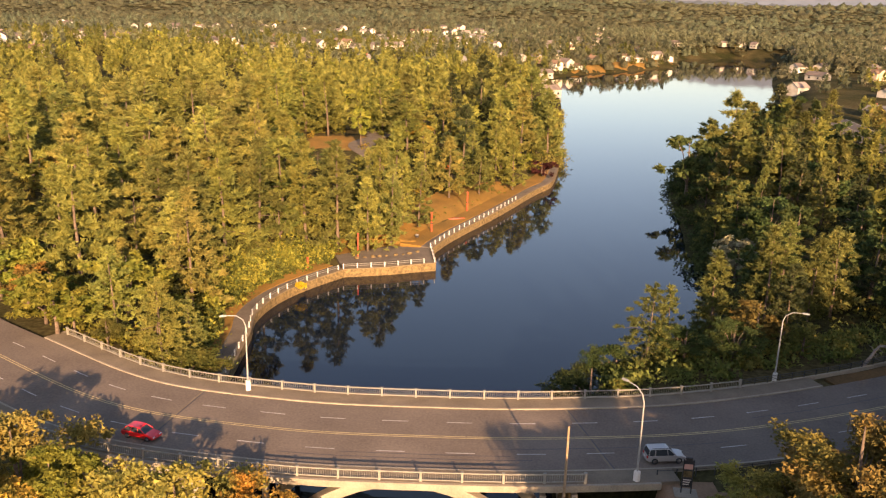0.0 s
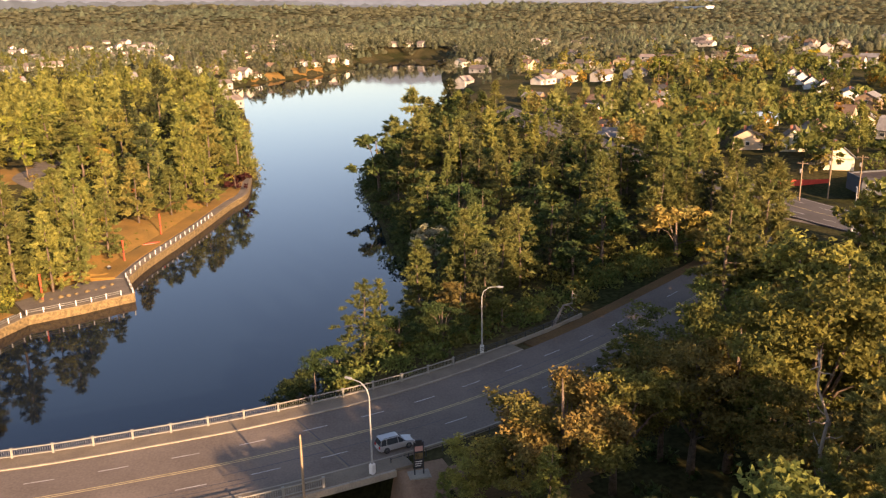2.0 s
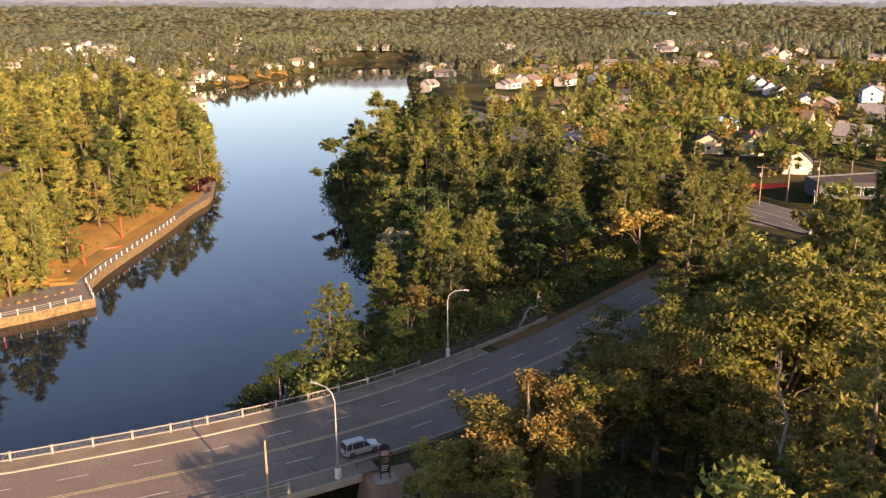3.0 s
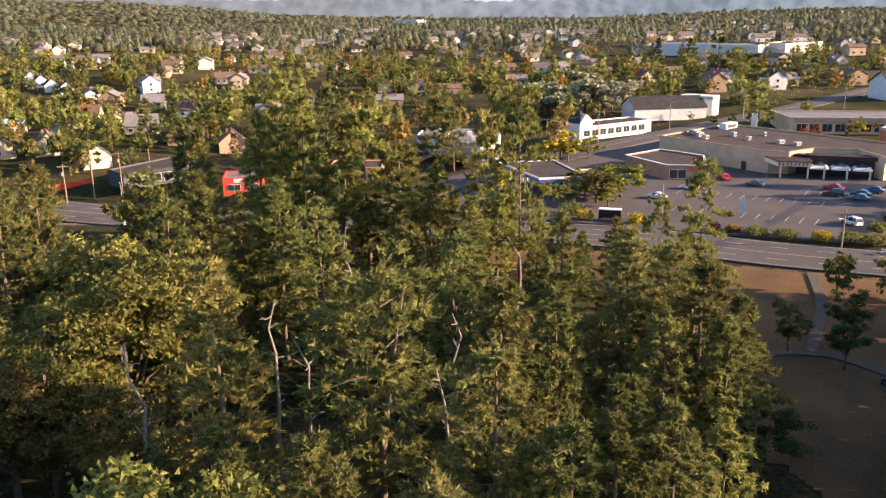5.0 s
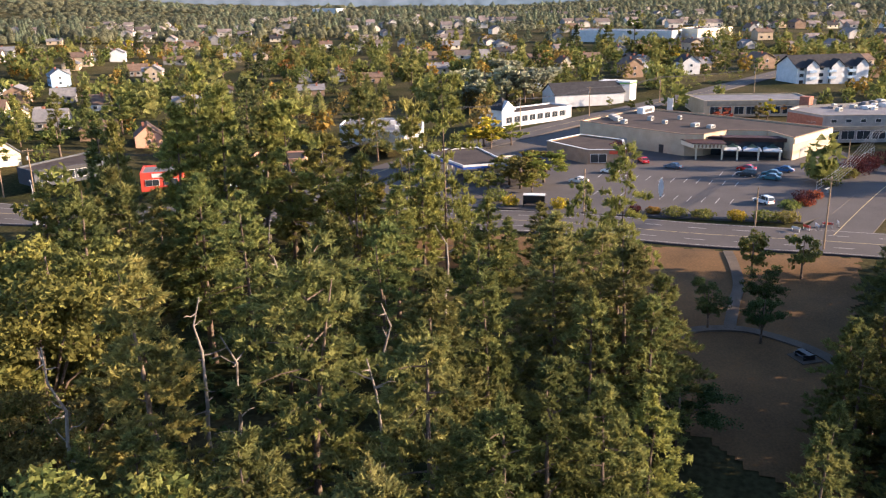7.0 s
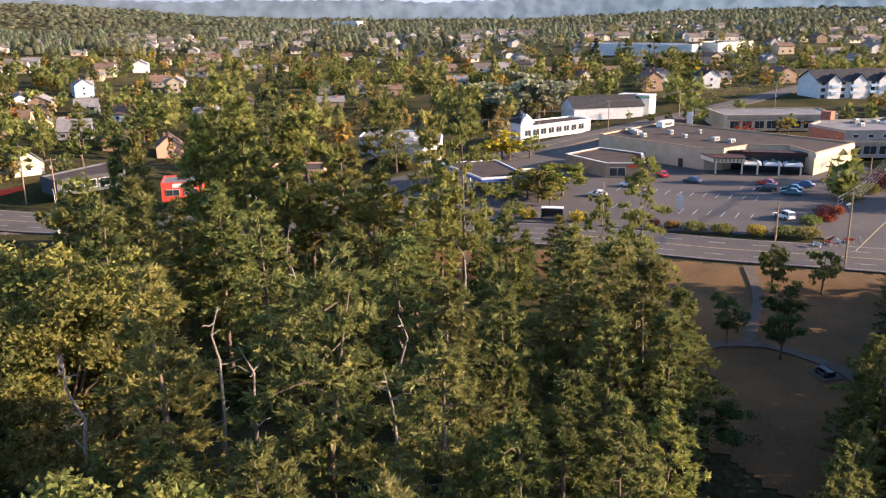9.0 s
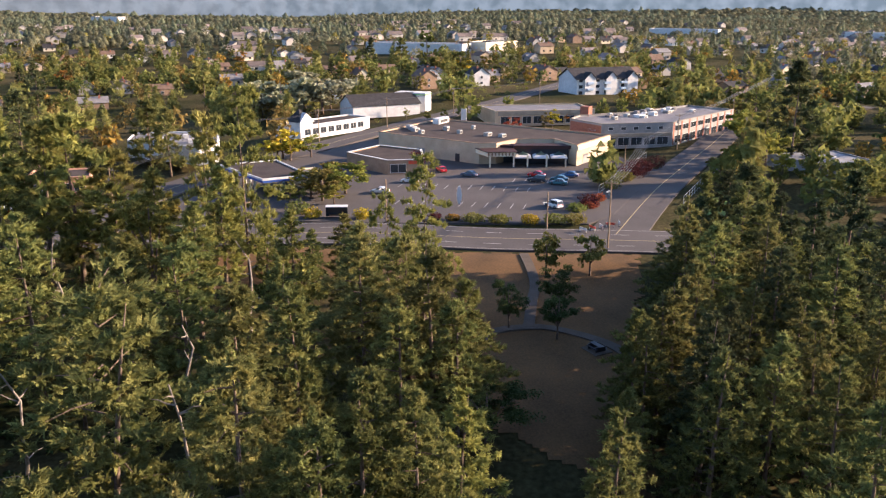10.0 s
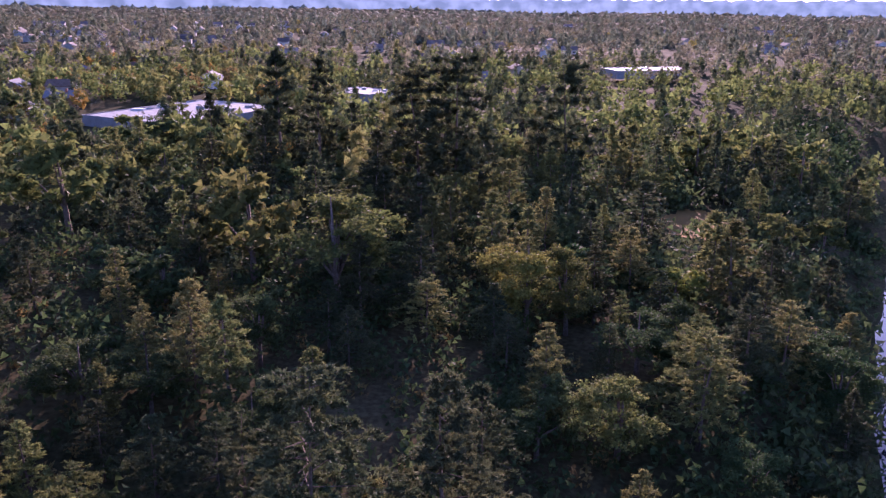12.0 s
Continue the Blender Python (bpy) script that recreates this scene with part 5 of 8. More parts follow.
def red_post(x, y, h, z=None):
    z = land_at(x, y) if z is None else z
    e = tagged(new("red_post"), "tall red painted timber post with a capped top", "post", "red park posts")
    e.matrix_basis = pose(x, y, z, 0, 0, 20)
    bm = boxed(-0.15, -0.15, -0.3, 0.15, 0.15, h, 0.03)
    part("shaft", bm, REDWOOD, e)
    part("cap", boxed(-0.22, -0.22, h, 0.22, 0.22, h + 0.2, 0.04), REDWOOD, e)
    part("band", boxed(-0.165, -0.165, h * 0.45, 0.165, 0.165, h * 0.45 + 0.3), BLACK, e)
    return e


red_post(-17.8, 180.5, 5.2, 1.86)
red_post(-1.6, 203.5, 5.0)
red_post(8.0, 226.5, 5.4)
red_post(-27.5, 170.5, 3.0)
red_post(-36, 150, 1.8)


def boulder(x, y, z, r, rng):
    bm = bmesh.new()
    bmesh.ops.create_icosphere(bm, subdivisions=2, radius=r)
    for v in bm.verts:
        v.co = Vector((v.co.x * 1.2, v.co.y, v.co.z * 0.7)) * (1 + 0.35 * noise.noise(v.co / r + Vector((x, y, 0))))
    o = part("boulder", bm, STONE)
    o.matrix_basis = pose(x, y, z + r * 0.3, 0, 0, rng.uniform(0, 360))
    tagged(o, "rough buff stone boulder beside the water", "boulder", "boulders")


brng = random.Random(5)
for k in range(9):
    boulder(-18 + k * 1.7 + brng.uniform(-0.3, 0.3), 178.5 + k * 0.75 + brng.uniform(-0.5, 0.5), 1.86, brng.uniform(0.3, 0.55), brng)
for k in range(22):
    x, y = brng.choice([(-33, 100), (-31, 84), (17, 84), (18, 104), (-33, 92), (19, 96)])
    x, y = x + brng.uniform(-3, 3), y + brng.uniform(-5, 5)
    boulder(x, y, max(0.0, land_at(x, y)), brng.uniform(0.5, 1.3), brng)
kayak = tagged(new("kayak"), "red kayak lying on the dry grass above the quay", "kayak")
kayak.matrix_basis = pose(5.0, 217, land_at(5, 217) + 0.3, 0, 0, 15)
bm = bmesh.new()
tube(bm, [(-2.3, 0, 0.15), (-1.7, 0, 0.03), (-0.8, 0, 0), (0.8, 0, 0), (1.7, 0, 0.03), (2.3, 0, 0.15)], [0.03, 0.2, 0.33, 0.33, 0.2, 0.03], 10)
part("hull", bm, REDWOOD, kayak)
part("cockpit", boxed(-0.5, -0.22, 0.24, 0.5, 0.22, 0.36, 0.05), BLACK, kayak)
litter = tagged(new("litter_bin"), "dark park litter bin beside the promenade", "litter bin")
litter.matrix_basis = pose(-5, 197, land_at(-5, 197))
bm = bmesh.new()
tube(bm, [(0, 0, -0.1), (0, 0, 1.0)], [0.4, 0.45], 12)
part("drum", bm, BLACK, litter)
bm = bmesh.new()
tube(bm, [(0, 0, 1.0), (0, 0, 1.25)], [0.48, 0.2], 12)
part("lid", bm, STEEL, litter)
draped("lawn_west", [(-16, 192), (-4, 192), (2, 205), (14, 232), (26, 258), (20, 264), (6, 252), (-6, 234), (-14, 210)], DRYGRASS, "dry golden lawn above the quay", 0.6)
draped("lawn_clearing", [(-48, 300), (-40, 294), (-31, 300), (-30, 314), (-40, 320), (-48, 312)], DRYGRASS, "dry golden clearing in the woods", 0.8, 0.25)
draped("path_clearing", [(-23, 248), (-18, 250), (-23, 302), (-20, 325), (-22, 362), (-29, 362), (-28, 325)], GRAVEL, "pale gravel path through the woods", 0.8, 0.3)
draped("lawn_terrace", [(-28, 182), (-23, 181.6), (-12, 189.8), (-4, 192), (-6, 198), (-18, 197), (-29, 189)], DRYGRASS, "dry golden grass behind the viewing terrace", 0.6, 0.45)
draped("lawn_point", [(122, 786), (148, 806), (204, 870), (258, 958), (240, 962), (190, 900), (140, 836), (112, 800)], DRYGRASS, "dry golden grass on the low point across the lake", 4.0)
draped("clearing_west", [(-50, 292), (-30, 290), (-18, 304), (-30, 322), (-48, 318)], DRYGRASS, "dry golden clearing among firs")
ribbon("park_path", on_land([(-14, 330), (-24, 318), (-30, 300), (-24, 284)], 0.3), -3, 3, 0, -0.5, GRAVEL, "pale park path among firs")
draped("lawn_park", [(70, -18), (84, -2), (100, 12), (128, 16), (139, 10), (139, -30), (118, -26), (96, -22), (84, -20)], SHADEGRASS, "dry brown lawn in the park", 0.7)
ribbon("park_footpath", on_land([(96, 0), (107, -3), (110, -9), (109, -14), (104, -20), (94, -24)], 0.3), -0.85, 0.85, 0, -0.5, TRODDEN, "trodden footpath over the dry lawn")
ribbon("park_footpath_east", on_land([(110, -9), (118, -10), (126, -11), (138, -10)], 0.32), -0.8, 0.8, 0, -0.5, TRODDEN, "trodden footpath over the dry lawn")
draped("lawn_south", [(-2, -184), (4, -172), (12, -174), (17, -186), (12, -198), (3, -197)], DRYGRASS, "sunlit dry meadow beyond the woods", 1.2)
draped("verge_slope", [(31.5, 78), (37, 80.3), (47, 84.5), (48, 72), (36, 63), (29.5, 68)], SHADEGRASS, "dry brown slope beside the bridge road")
draped("verge_park", [(128, 16), (139, 12), (141, 40), (134, 60), (126, 40)], SHADEGRASS, "dry grass verge beside the road")
draped("verge_green", [(158, -44), (176, -50), (200, -62), (190, -66), (160, -56)], surface("green_lawn", (0.07, 0.11, 0.02), (0.12, 0.16, 0.04), 0.3, 0.95, bump=0.3, fine=20), "bright green lawn beside the side street")
draped("bank_path", [(18, 77), (24, 79), (30, 79.5), (33, 75), (26, 71), (19, 70)], surface("dry_dirt", (0.17, 0.10, 0.06), (0.27, 0.17, 0.10), 0.3, 0.95, bump=0.3), "dusty brown footpath at the bridge end")
bench = tagged(new("picnic_table"), "dark wooden picnic table on a slab beside the footpath", "picnic table")
bench.matrix_basis = pose(103, -17.5, land_at(103, -17.5) + 0.12, 0, 0, 30)
part("slab", boxed(-1.6, -1.4, -0.2, 1.6, 1.4, 0.1), TRODDEN, bench)
part("tabletop", boxed(-1.1, -0.4, 0.78, 1.1, 0.4, 0.85, 0.01), BLACK, bench)
for s in (-1, 1):
    part("seat", boxed(-1.1, s * 0.75 - 0.15, 0.48, 1.1, s * 0.75 + 0.15, 0.54), BLACK, bench)
    part("leg", boxed(s * 0.8 - 0.06, -0.8, 0.1, s * 0.8 + 0.06, 0.8, 0.78), BLACK, bench)

# the sign at the bridge end
sign = tagged(new("park_sign"), "black park sign board with pale panels on a slab", "sign")
sign.matrix_basis = pose(26.6, 77.2, land_at(26.6, 77.2), 0, 0, -8)
part("slab", boxed(-1.2, -0.9, -0.3, 1.2, 0.9, 0.2), CONCRETE, sign)
for s in (-1, 1):
    part("post", boxed(s * 0.5 - 0.06, -0.08, 0, s * 0.5 + 0.06, 0.08, 4.1), BLACK, sign)
board = part("board", boxed(-0.54, -0.06, 0.9, 0.54, 0.06, 4.0, 0.02), BLACK, sign)
part("cap", boxed(-0.36, -0.1, 4.0, 0.36, 0.1, 4.35, 0.05), BLACK, sign)
PANELRED = plain("faded_red_panel", (0.42, 0.24, 0.20), 0.6)
part("red_panel", boxed(-0.44, -0.075, 3.0, 0.44, -0.055, 3.6), PANELRED, board)
part("photo_panel", boxed(-0.44, -0.075, 2.1, 0.44, -0.055, 2.8), STONE, board)
for k in range(3):
    part("text_bar", boxed(-0.42, -0.075, 1.2 + 0.26 * k, 0.2 + 0.08 * k, -0.055, 1.3 + 0.26 * k), WHITE, board)


def shrub(x, y, r, h, crown, label, z=None, seed=0, group="shrubs"):
    """A low leafy bush."""
    rng = np.random.default_rng(int(abs(x * 13 + y * 7)) + seed)
    n = int(260 * max(0.6, r))
    q = rng.normal(size=(n, 3))
    q /= np.linalg.norm(q, axis=1)[:, None]
    bump = 1 + 0.25 * np.sin(q[:, 0] * 5 + x) * np.sin(q[:, 1] * 4 + y)
    p = q * (rng.uniform(0.55, 1.0, n) * bump)[:, None] * np.array([r, r, h / 2]) + np.array([0, 0, h / 2])
    o = part("shrub", card_mesh("shrub", cards(rng, p, 0.42, 0.32), crown), None)
    o.matrix_basis = pose(x, y, (land_at(x, y) if z is None else z) - 0.1)
    tagged(o, label, "shrub", group)
    return o


shrub(20.0, 77.8, 1.9, 3.2, GREEN, "rounded green shrub at the bridge end", None, 0)
shrub(-27, 158, 1.2, 1.2, GOLD, "bright yellow shrub beside the quay", 1.85, 0)

# ---- vehicles ----
def shell(profile, low, high, belt, roof, bevel=0.05):
    """A car body or cabin: a side profile drawn across the width, which narrows from the belt to the roof, with rounded edges."""
    bm = bmesh.new()
    rows = []
    for sgn in (-1, 1):
        rows.append([bm.verts.new((x, sgn * (low + (high - low) * max(0.0, min(1.0, (z - belt) / (roof - belt)))) * (0.9 if z < 0.35 else 1), z)) for x, z in profile])
    n = len(profile)
    bm.faces.new(rows[0])
    bm.faces.new(rows[1][::-1])
    for k in range(n):
        bm.faces.new((rows[0][k], rows[1][k], rows[1][(k + 1) % n], rows[0][(k + 1) % n]))
    bmesh.ops.recalc_face_normals(bm, faces=bm.faces)
    if bevel:
        sides = [e for e in bm.edges if len({v.co.y > 0 for v in e.verts}) == 1]
        bmesh.ops.bevel(bm, geom=sides, offset=bevel, segments=2, affect="EDGES")
    return bm


def paint(name, c):
    m = plain(name, c, 0.3, 0.2, 0.6)
    return m


PAINTS = {"silver": paint("silver_paint", (0.30, 0.30, 0.295)), "red": paint("red_paint", (0.60, 0.012, 0.012)), "white": paint("white_car_paint", (0.78, 0.78, 0.76)), "blue": paint("blue_paint", (0.03, 0.12, 0.30)),
          "teal": paint("teal_paint", (0.05, 0.16, 0.18)), "green": paint("green_paint", (0.10, 0.55, 0.06)), "grey": paint("dark_grey_paint", (0.05, 0.055, 0.06)), "slate": paint("slate_blue_paint", (0.07, 0.11, 0.16))}
HEADLIGHT = plain("clear_lamp_plastic", (0.7, 0.7, 0.68), 0.15)
TAILLIGHT = plain("red_lamp_plastic", (0.45, 0.01, 0.01), 0.25)


def car(kind, colour, x, y, z, turn, state="parked on the shop car park"):
    suv = kind == "suv"
    ln, w, roof = (4.45, 0.9, 1.72) if suv else (4.4, 0.87, 1.45)
    noun = {"suv": "sport utility car", "sedan": "saloon car", "hatch": "hatchback car"}[kind]
    e = tagged(new("car"), "%s %s %s" % (colour, noun, state), "car", "cars")
    e.matrix_basis = pose(x, y, z, 0, 0, turn)
    h = ln / 2
    belt = 1.0 if suv else 0.88
    part("body", shell([(-h, 0.45), (-h + 0.04, belt - 0.22), (-h + 0.14, belt - 0.02), (-h * 0.4, belt + 0.03), (h * 0.36, belt), (h - 0.62, belt - 0.12), (h - 0.14, belt - 0.24), (h, belt - 0.46), (h - 0.03, 0.36), (h - 0.22, 0.24), (-h + 0.22, 0.24)],
                       w, w * 0.95, 0.7, belt + 0.05, 0.07), PAINTS[colour], e)
    back = -h + (0.08 if suv else (0.62 if kind == "sedan" else 0.16))
    lean_back = 0.22 if suv else 0.62
    part("cabin_glass", shell([(back, belt - 0.04), (back + lean_back * 0.8, roof - 0.14), (back + lean_back + 0.15, roof - 0.03), (0.0, roof - 0.02), (0.32, roof - 0.1), (h * 0.48, belt - 0.06)], w * 0.92, w * 0.74, belt, roof, 0.05), DARKGLASS, e, "dark tinted glass")
    part("roof", shell([(back + lean_back * 0.72, roof - 0.12), (back + lean_back + 0.12, roof - 0.005), (-0.35, roof + 0.015), (0.05, roof - 0.005), (0.34, roof - 0.1), (0.0, roof - 0.06), (back + lean_back + 0.2, roof - 0.06)], w * 0.93, w * 0.745, belt, roof, 0.02), PAINTS[colour], e)
    for s in (-1, 1):
        for x0, x1 in ((back + 0.06, back + lean_back * 0.85), (back + lean_back + 0.55, back + lean_back + 0.62), (0.12, 0.02), (h * 0.47, 0.3)):
            bm = bmesh.new()
            tube(bm, [(x0, s * w * 0.905, belt - 0.03), (x1, s * w * 0.75, roof - 0.1)], [0.045, 0.04], 5)
            part("pillar", bm, PAINTS[colour], e)
        part("headlight", boxed(h - 0.28, s * w * 0.66 - 0.17, belt - 0.42, h - 0.04, s * w * 0.66 + 0.17, belt - 0.27, 0.03), HEADLIGHT, e)
        part("tail_light", boxed(-h - 0.01, s * w * 0.68 - 0.12, belt - 0.35, -h + 0.14, s * w * 0.68 + 0.12, belt - 0.08, 0.02), TAILLIGHT, e)
        part("mirror", boxed(0.62, s * (w + 0.12) - 0.09, belt, 0.78, s * (w + 0.12) + 0.09, belt + 0.13, 0.03), PAINTS[colour], e)
        if suv:
            bm = bmesh.new()
            tube(bm, [(-h + 0.5, s * 0.6, roof + 0.06), (0.3, s * 0.6, roof + 0.06)], [0.03, 0.03], 6)
            part("roof_rack", bm, BLACK, e)
        for xx in (-h * 0.62, h * 0.62):
            bm = bmesh.new()
            r = 0.36 if suv else 0.32
            tube(bm, [(xx, s * (w - 0.2), r), (xx, s * (w - 0.16), r), (xx, s * (w + 0.0), r), (xx, s * (w + 0.03), r)], [r * 0.9, r, r, r * 0.88], 16)
            wheel = part("tyre", bm, RUBBER, e)
            bm = bmesh.new()
            tube(bm, [(xx, s * (w + 0.0), r), (xx, s * (w + 0.045), r)], [r * 0.66, r * 0.58], 12)
            part("rim", bm, CHROME, wheel)
    part("bumper", boxed(h - 0.1, -w * 0.7, 0.3, h + 0.03, w * 0.7, 0.5, 0.04), PAINTS[colour], e)
    part("bumper", boxed(-h - 0.04, -w * 0.75, 0.34, -h + 0.1, w * 0.75, 0.55, 0.04), PAINTS[colour], e)
    part("number_plate", boxed(-h - 0.055, -0.2, 0.62, -h - 0.03, 0.2, 0.74), WHITE, e)
    return e


car("suv", "silver", 25.9, 83.5, 8.03, 6, "driving over the bridge road")
car("hatch", "red", -33.3, 86.2, 8.0, -19, "driving over the bridge road")
LOT = 15.06
for kind, colour, x, y, turn in (("sedan", "green", 228, -38.5, 65), ("sedan", "blue", 204.5, -25.6, 70), ("sedan", "teal", 195, -21.8, 75), ("suv", "grey", 198, -17, 75), ("sedan", "red", 204.5, -17.4, 70), ("suv", "white", 172, -18.4, 35),
                                 ("sedan", "slate", 204, -0.8, 60), ("hatch", "white", 196, 13.4, 80), ("sedan", "white", 184, 19.3, 75), ("sedan", "red", 210, 6.3, 20), ("sedan", "teal", 199.5, -22.5, 72)):
    car(kind, colour, x, y, LOT, turn)
car("suv", "grey", 187.5, 42.5, LOT, 60, "at the petrol station")
car("sedan", "white", 163, 94, 14.9, 70, "parked beside the park road")

# ---- shops round the car park ----
BEIGE = surface("beige_stucco", (0.40, 0.31, 0.20), (0.54, 0.43, 0.29), 0.4, 0.85, bump=0.15)
CREAM = surface("cream_siding", (0.60, 0.52, 0.36), (0.74, 0.65, 0.46), 0.6, 0.7, bump=0.1)
SIDING = surface("white_siding", (0.46, 0.46, 0.44), (0.64, 0.63, 0.60), 0.6, 0.65, bump=0.1)
BLUESIDING = surface("pale_blue_siding", (0.30, 0.40, 0.50), (0.42, 0.52, 0.62), 0.6, 0.65, bump=0.1)
GREYSIDING = surface("grey_siding", (0.20, 0.195, 0.185), (0.31, 0.30, 0.28), 0.6, 0.7, bump=0.1)
BROWNSIDING = surface("brown_siding", (0.20, 0.13, 0.08), (0.32, 0.22, 0.14), 0.6, 0.75, bump=0.1)
PINKSTUCCO = surface("salmon_stucco", (0.55, 0.28, 0.17), (0.68, 0.38, 0.25), 0.5, 0.8, bump=0.1)
BRICK = surface("red_brick", (0.20, 0.08, 0.05), (0.32, 0.14, 0.09), 1.2, 0.85, bump=0.3, fine=8)
REDWALL = surface("red_wall_paint", (0.50, 0.05, 0.03), (0.65, 0.09, 0.05), 0.6, 0.6, bump=0.05)
TARROOF = surface("brown_gravel_roof", (0.036, 0.028, 0.023), (0.074, 0.057, 0.046), 0.25, 0.95, bump=0.3, fine=20)
GREYROOF = surface("grey_membrane_roof", (0.12, 0.115, 0.115), (0.21, 0.20, 0.195), 0.2, 0.85, bump=0.1)
PALEROOF = surface("pale_metal_roof", (0.16, 0.16, 0.16), (0.30, 0.30, 0.30), 0.3, 0.8, bump=0.1)
SHINGLE = surface("dark_shingles", (0.022, 0.021, 0.022), (0.052, 0.049, 0.048), 0.8, 0.9, bump=0.4, fine=10)
BROWNSHINGLE = surface("brown_shingles", (0.10, 0.065, 0.045), (0.19, 0.13, 0.09), 0.8, 0.9, bump=0.4, fine=10)
GREYSHINGLE = surface("grey_shingles", (0.13, 0.125, 0.12), (0.24, 0.23, 0.22), 0.8, 0.9, bump=0.4, fine=10)
BLUEROOF = surface("blue_metal_roof", (0.22, 0.32, 0.45), (0.34, 0.45, 0.60), 0.4, 0.4, metal=0.2, bump=0.05)
BLUETRIM = plain("blue_fascia", (0.03, 0.08, 0.30), 0.4)
GREENSIGN = plain("green_sign_face", (0.12, 0.36, 0.05), 0.5)
AWNING = surface("white_awning_cloth", (0.45, 0.45, 0.43), (0.62, 0.61, 0.58), 0.8, 0.7, bump=0.05)
MAROON = surface("maroon_fascia", (0.035, 0.018, 0.015), (0.065, 0.032, 0.026), 0.5, 0.7, bump=0.1)


def prism(poly, z0, z1):
    bm = bmesh.new()
    lo = [bm.verts.new((x, y, z0)) for x, y in poly]
    hi = [bm.verts.new((x, y, z1)) for x, y in poly]
    n = len(poly)
    for i in range(n):
        bm.faces.new((lo[i], lo[(i + 1) % n], hi[(i + 1) % n], hi[i]))
    bm.faces.new(hi)
    bm.faces.new(lo[::-1])
    bmesh.ops.recalc_face_normals(bm, faces=bm.faces)
    return bm


def shrunk(poly, d):
    """The outline moved inwards."""
    n = len(poly)
    area = sum(poly[i][0] * poly[(i + 1) % n][1] - poly[(i + 1) % n][0] * poly[i][1] for i in range(n))
    s = 1 if area > 0 else -1
    out = []
    for i in range(n):
        p, a, b = Vector(poly[i]), Vector(poly[i - 1]), Vector(poly[(i + 1) % n])
        u, v = (p - a).normalized(), (b - p).normalized()
        nu, nv = Vector((-u.y, u.x)) * s, Vector((-v.y, v.x)) * s
        m = nu + nv
        out.append(tuple(p + m * (d / max(0.3, m.dot(nu)))))
    return out


def walled(name, label, poly, z0, z1, wall, roof, parapet=0.45, category="building", cap=None):
    """A flat-roofed building: walls with a parapet round a sunk roof."""
    e = tagged(new(name), label, category)
    inner = shrunk(poly, 0.35)
    bm = bmesh.new()
    n = len(poly)
    a = [bm.verts.new((x, y, z0 - 0.5)) for x, y in poly]
    b = [bm.verts.new((x, y, z1)) for x, y in poly]
    c = [bm.verts.new((x, y, z1)) for x, y in inner]
    d = [bm.verts.new((x, y, z1 - parapet - 0.3)) for x, y in inner]
    for i in range(n):
        j = (i + 1) % n
        for p, q in ((a, b), (b, c), (c, d)):
            bm.faces.new((p[i], p[j], q[j], q[i]))
    bmesh.ops.recalc_face_normals(bm, faces=bm.faces)
    part("wall", bm, wall, e)
    part("roof", prism(shrunk(poly, 0.33), z1 - parapet - 0.25, z1 - parapet), roof, e)
    if cap is not None:
        for i in range(n):
            p, q = Vector((*poly[i], 0)), Vector((*poly[(i + 1) % n], 0))
            t = math.atan2(q.y - p.y, q.x - p.x)
            o = part("coping", boxed(-0.05, -0.1, z1 + 0.003, (q - p).length + 0.05, 0.45, z1 + 0.1), cap, e)
            o.matrix_basis = pose(p.x, p.y, 0, 0, 0, math.degrees(t))
    return e


def facade(e, p, q, z, items, proud=0.05):
    """Windows, doors and panels on a wall from p to q, outside on the right hand: (kind, start, width, sill, height, material)."""
    t = math.degrees(math.atan2(q[1] - p[1], q[0] - p[0]))
    for kind, s, w, sill, h, m in items:
        if kind == "window":
            o = part("window", boxed(s, -proud - 0.04, sill, s + w, proud, sill + h), WHITE, e)
            k = max(1, round(w / 1.6))
            for j in range(k):
                a = s + 0.08 + (w - 0.08) * j / k
                pane = part("pane", boxed(a, -proud - 0.06, sill + 0.08, a + (w - 0.08) / k - 0.08, -proud + 0.01, sill + h - 0.08), m or DARKGLASS, o)
        else:
            o = part(kind, boxed(s, -proud - (0.25 if kind == "fascia" else 0.03), sill, s + w, proud, sill + h), m, e)
        o.matrix_basis = pose(p[0], p[1], z, 0, 0, t)


def rooftop_unit(e, x, y, z, w, d, h, turn, material=None):
    o = part("rooftop_unit", boxed(-w / 2, -d / 2, 0, w / 2, d / 2, h, 0.06), material or STEEL, e, "pale rooftop ventilation unit")
    o.matrix_basis = pose(x, y, z, 0, 0, turn)
    part("grille", boxed(-w * 0.35, -d / 2 - 0.03, h * 0.2, w * 0.35, -d / 2 + 0.02, h * 0.75), BLACK, o)


GZ = 15.0
tagged(part("car_park", prism([(158.5, -24), (166, -30), (200, -44), (214, -50), (222, -46), (268, -34), (276, 0), (262, 30), (205, 58), (160, 66), (157.5, 20)], GZ - 0.6, GZ + 0.05), LOTTAR), "grey asphalt shop car park with worn bay lines", "", "", "structure")
for row_x, y0, n, turn in ((170, -12, 11, 0), (187, -14, 12, 0), (196, -22, 5, 0)):
    vs, fs = [], []
    for k in range(n):
        x, y = row_x + 0.35 * k, y0 + 2.7 * k
        b = len(vs)
        vs += [(x, y, GZ + 0.062), (x + 4.6, y - 1.0, GZ + 0.062), (x + 4.6, y - 0.85, GZ + 0.062), (x, y + 0.15, GZ + 0.062)]
        fs.append((b, b + 1, b + 2, b + 3))
    tagged(new("bay_lines", mesh_of("bay_lines", vs, fs, [MARKING])), "worn white parking bay lines", "", "", "structure")

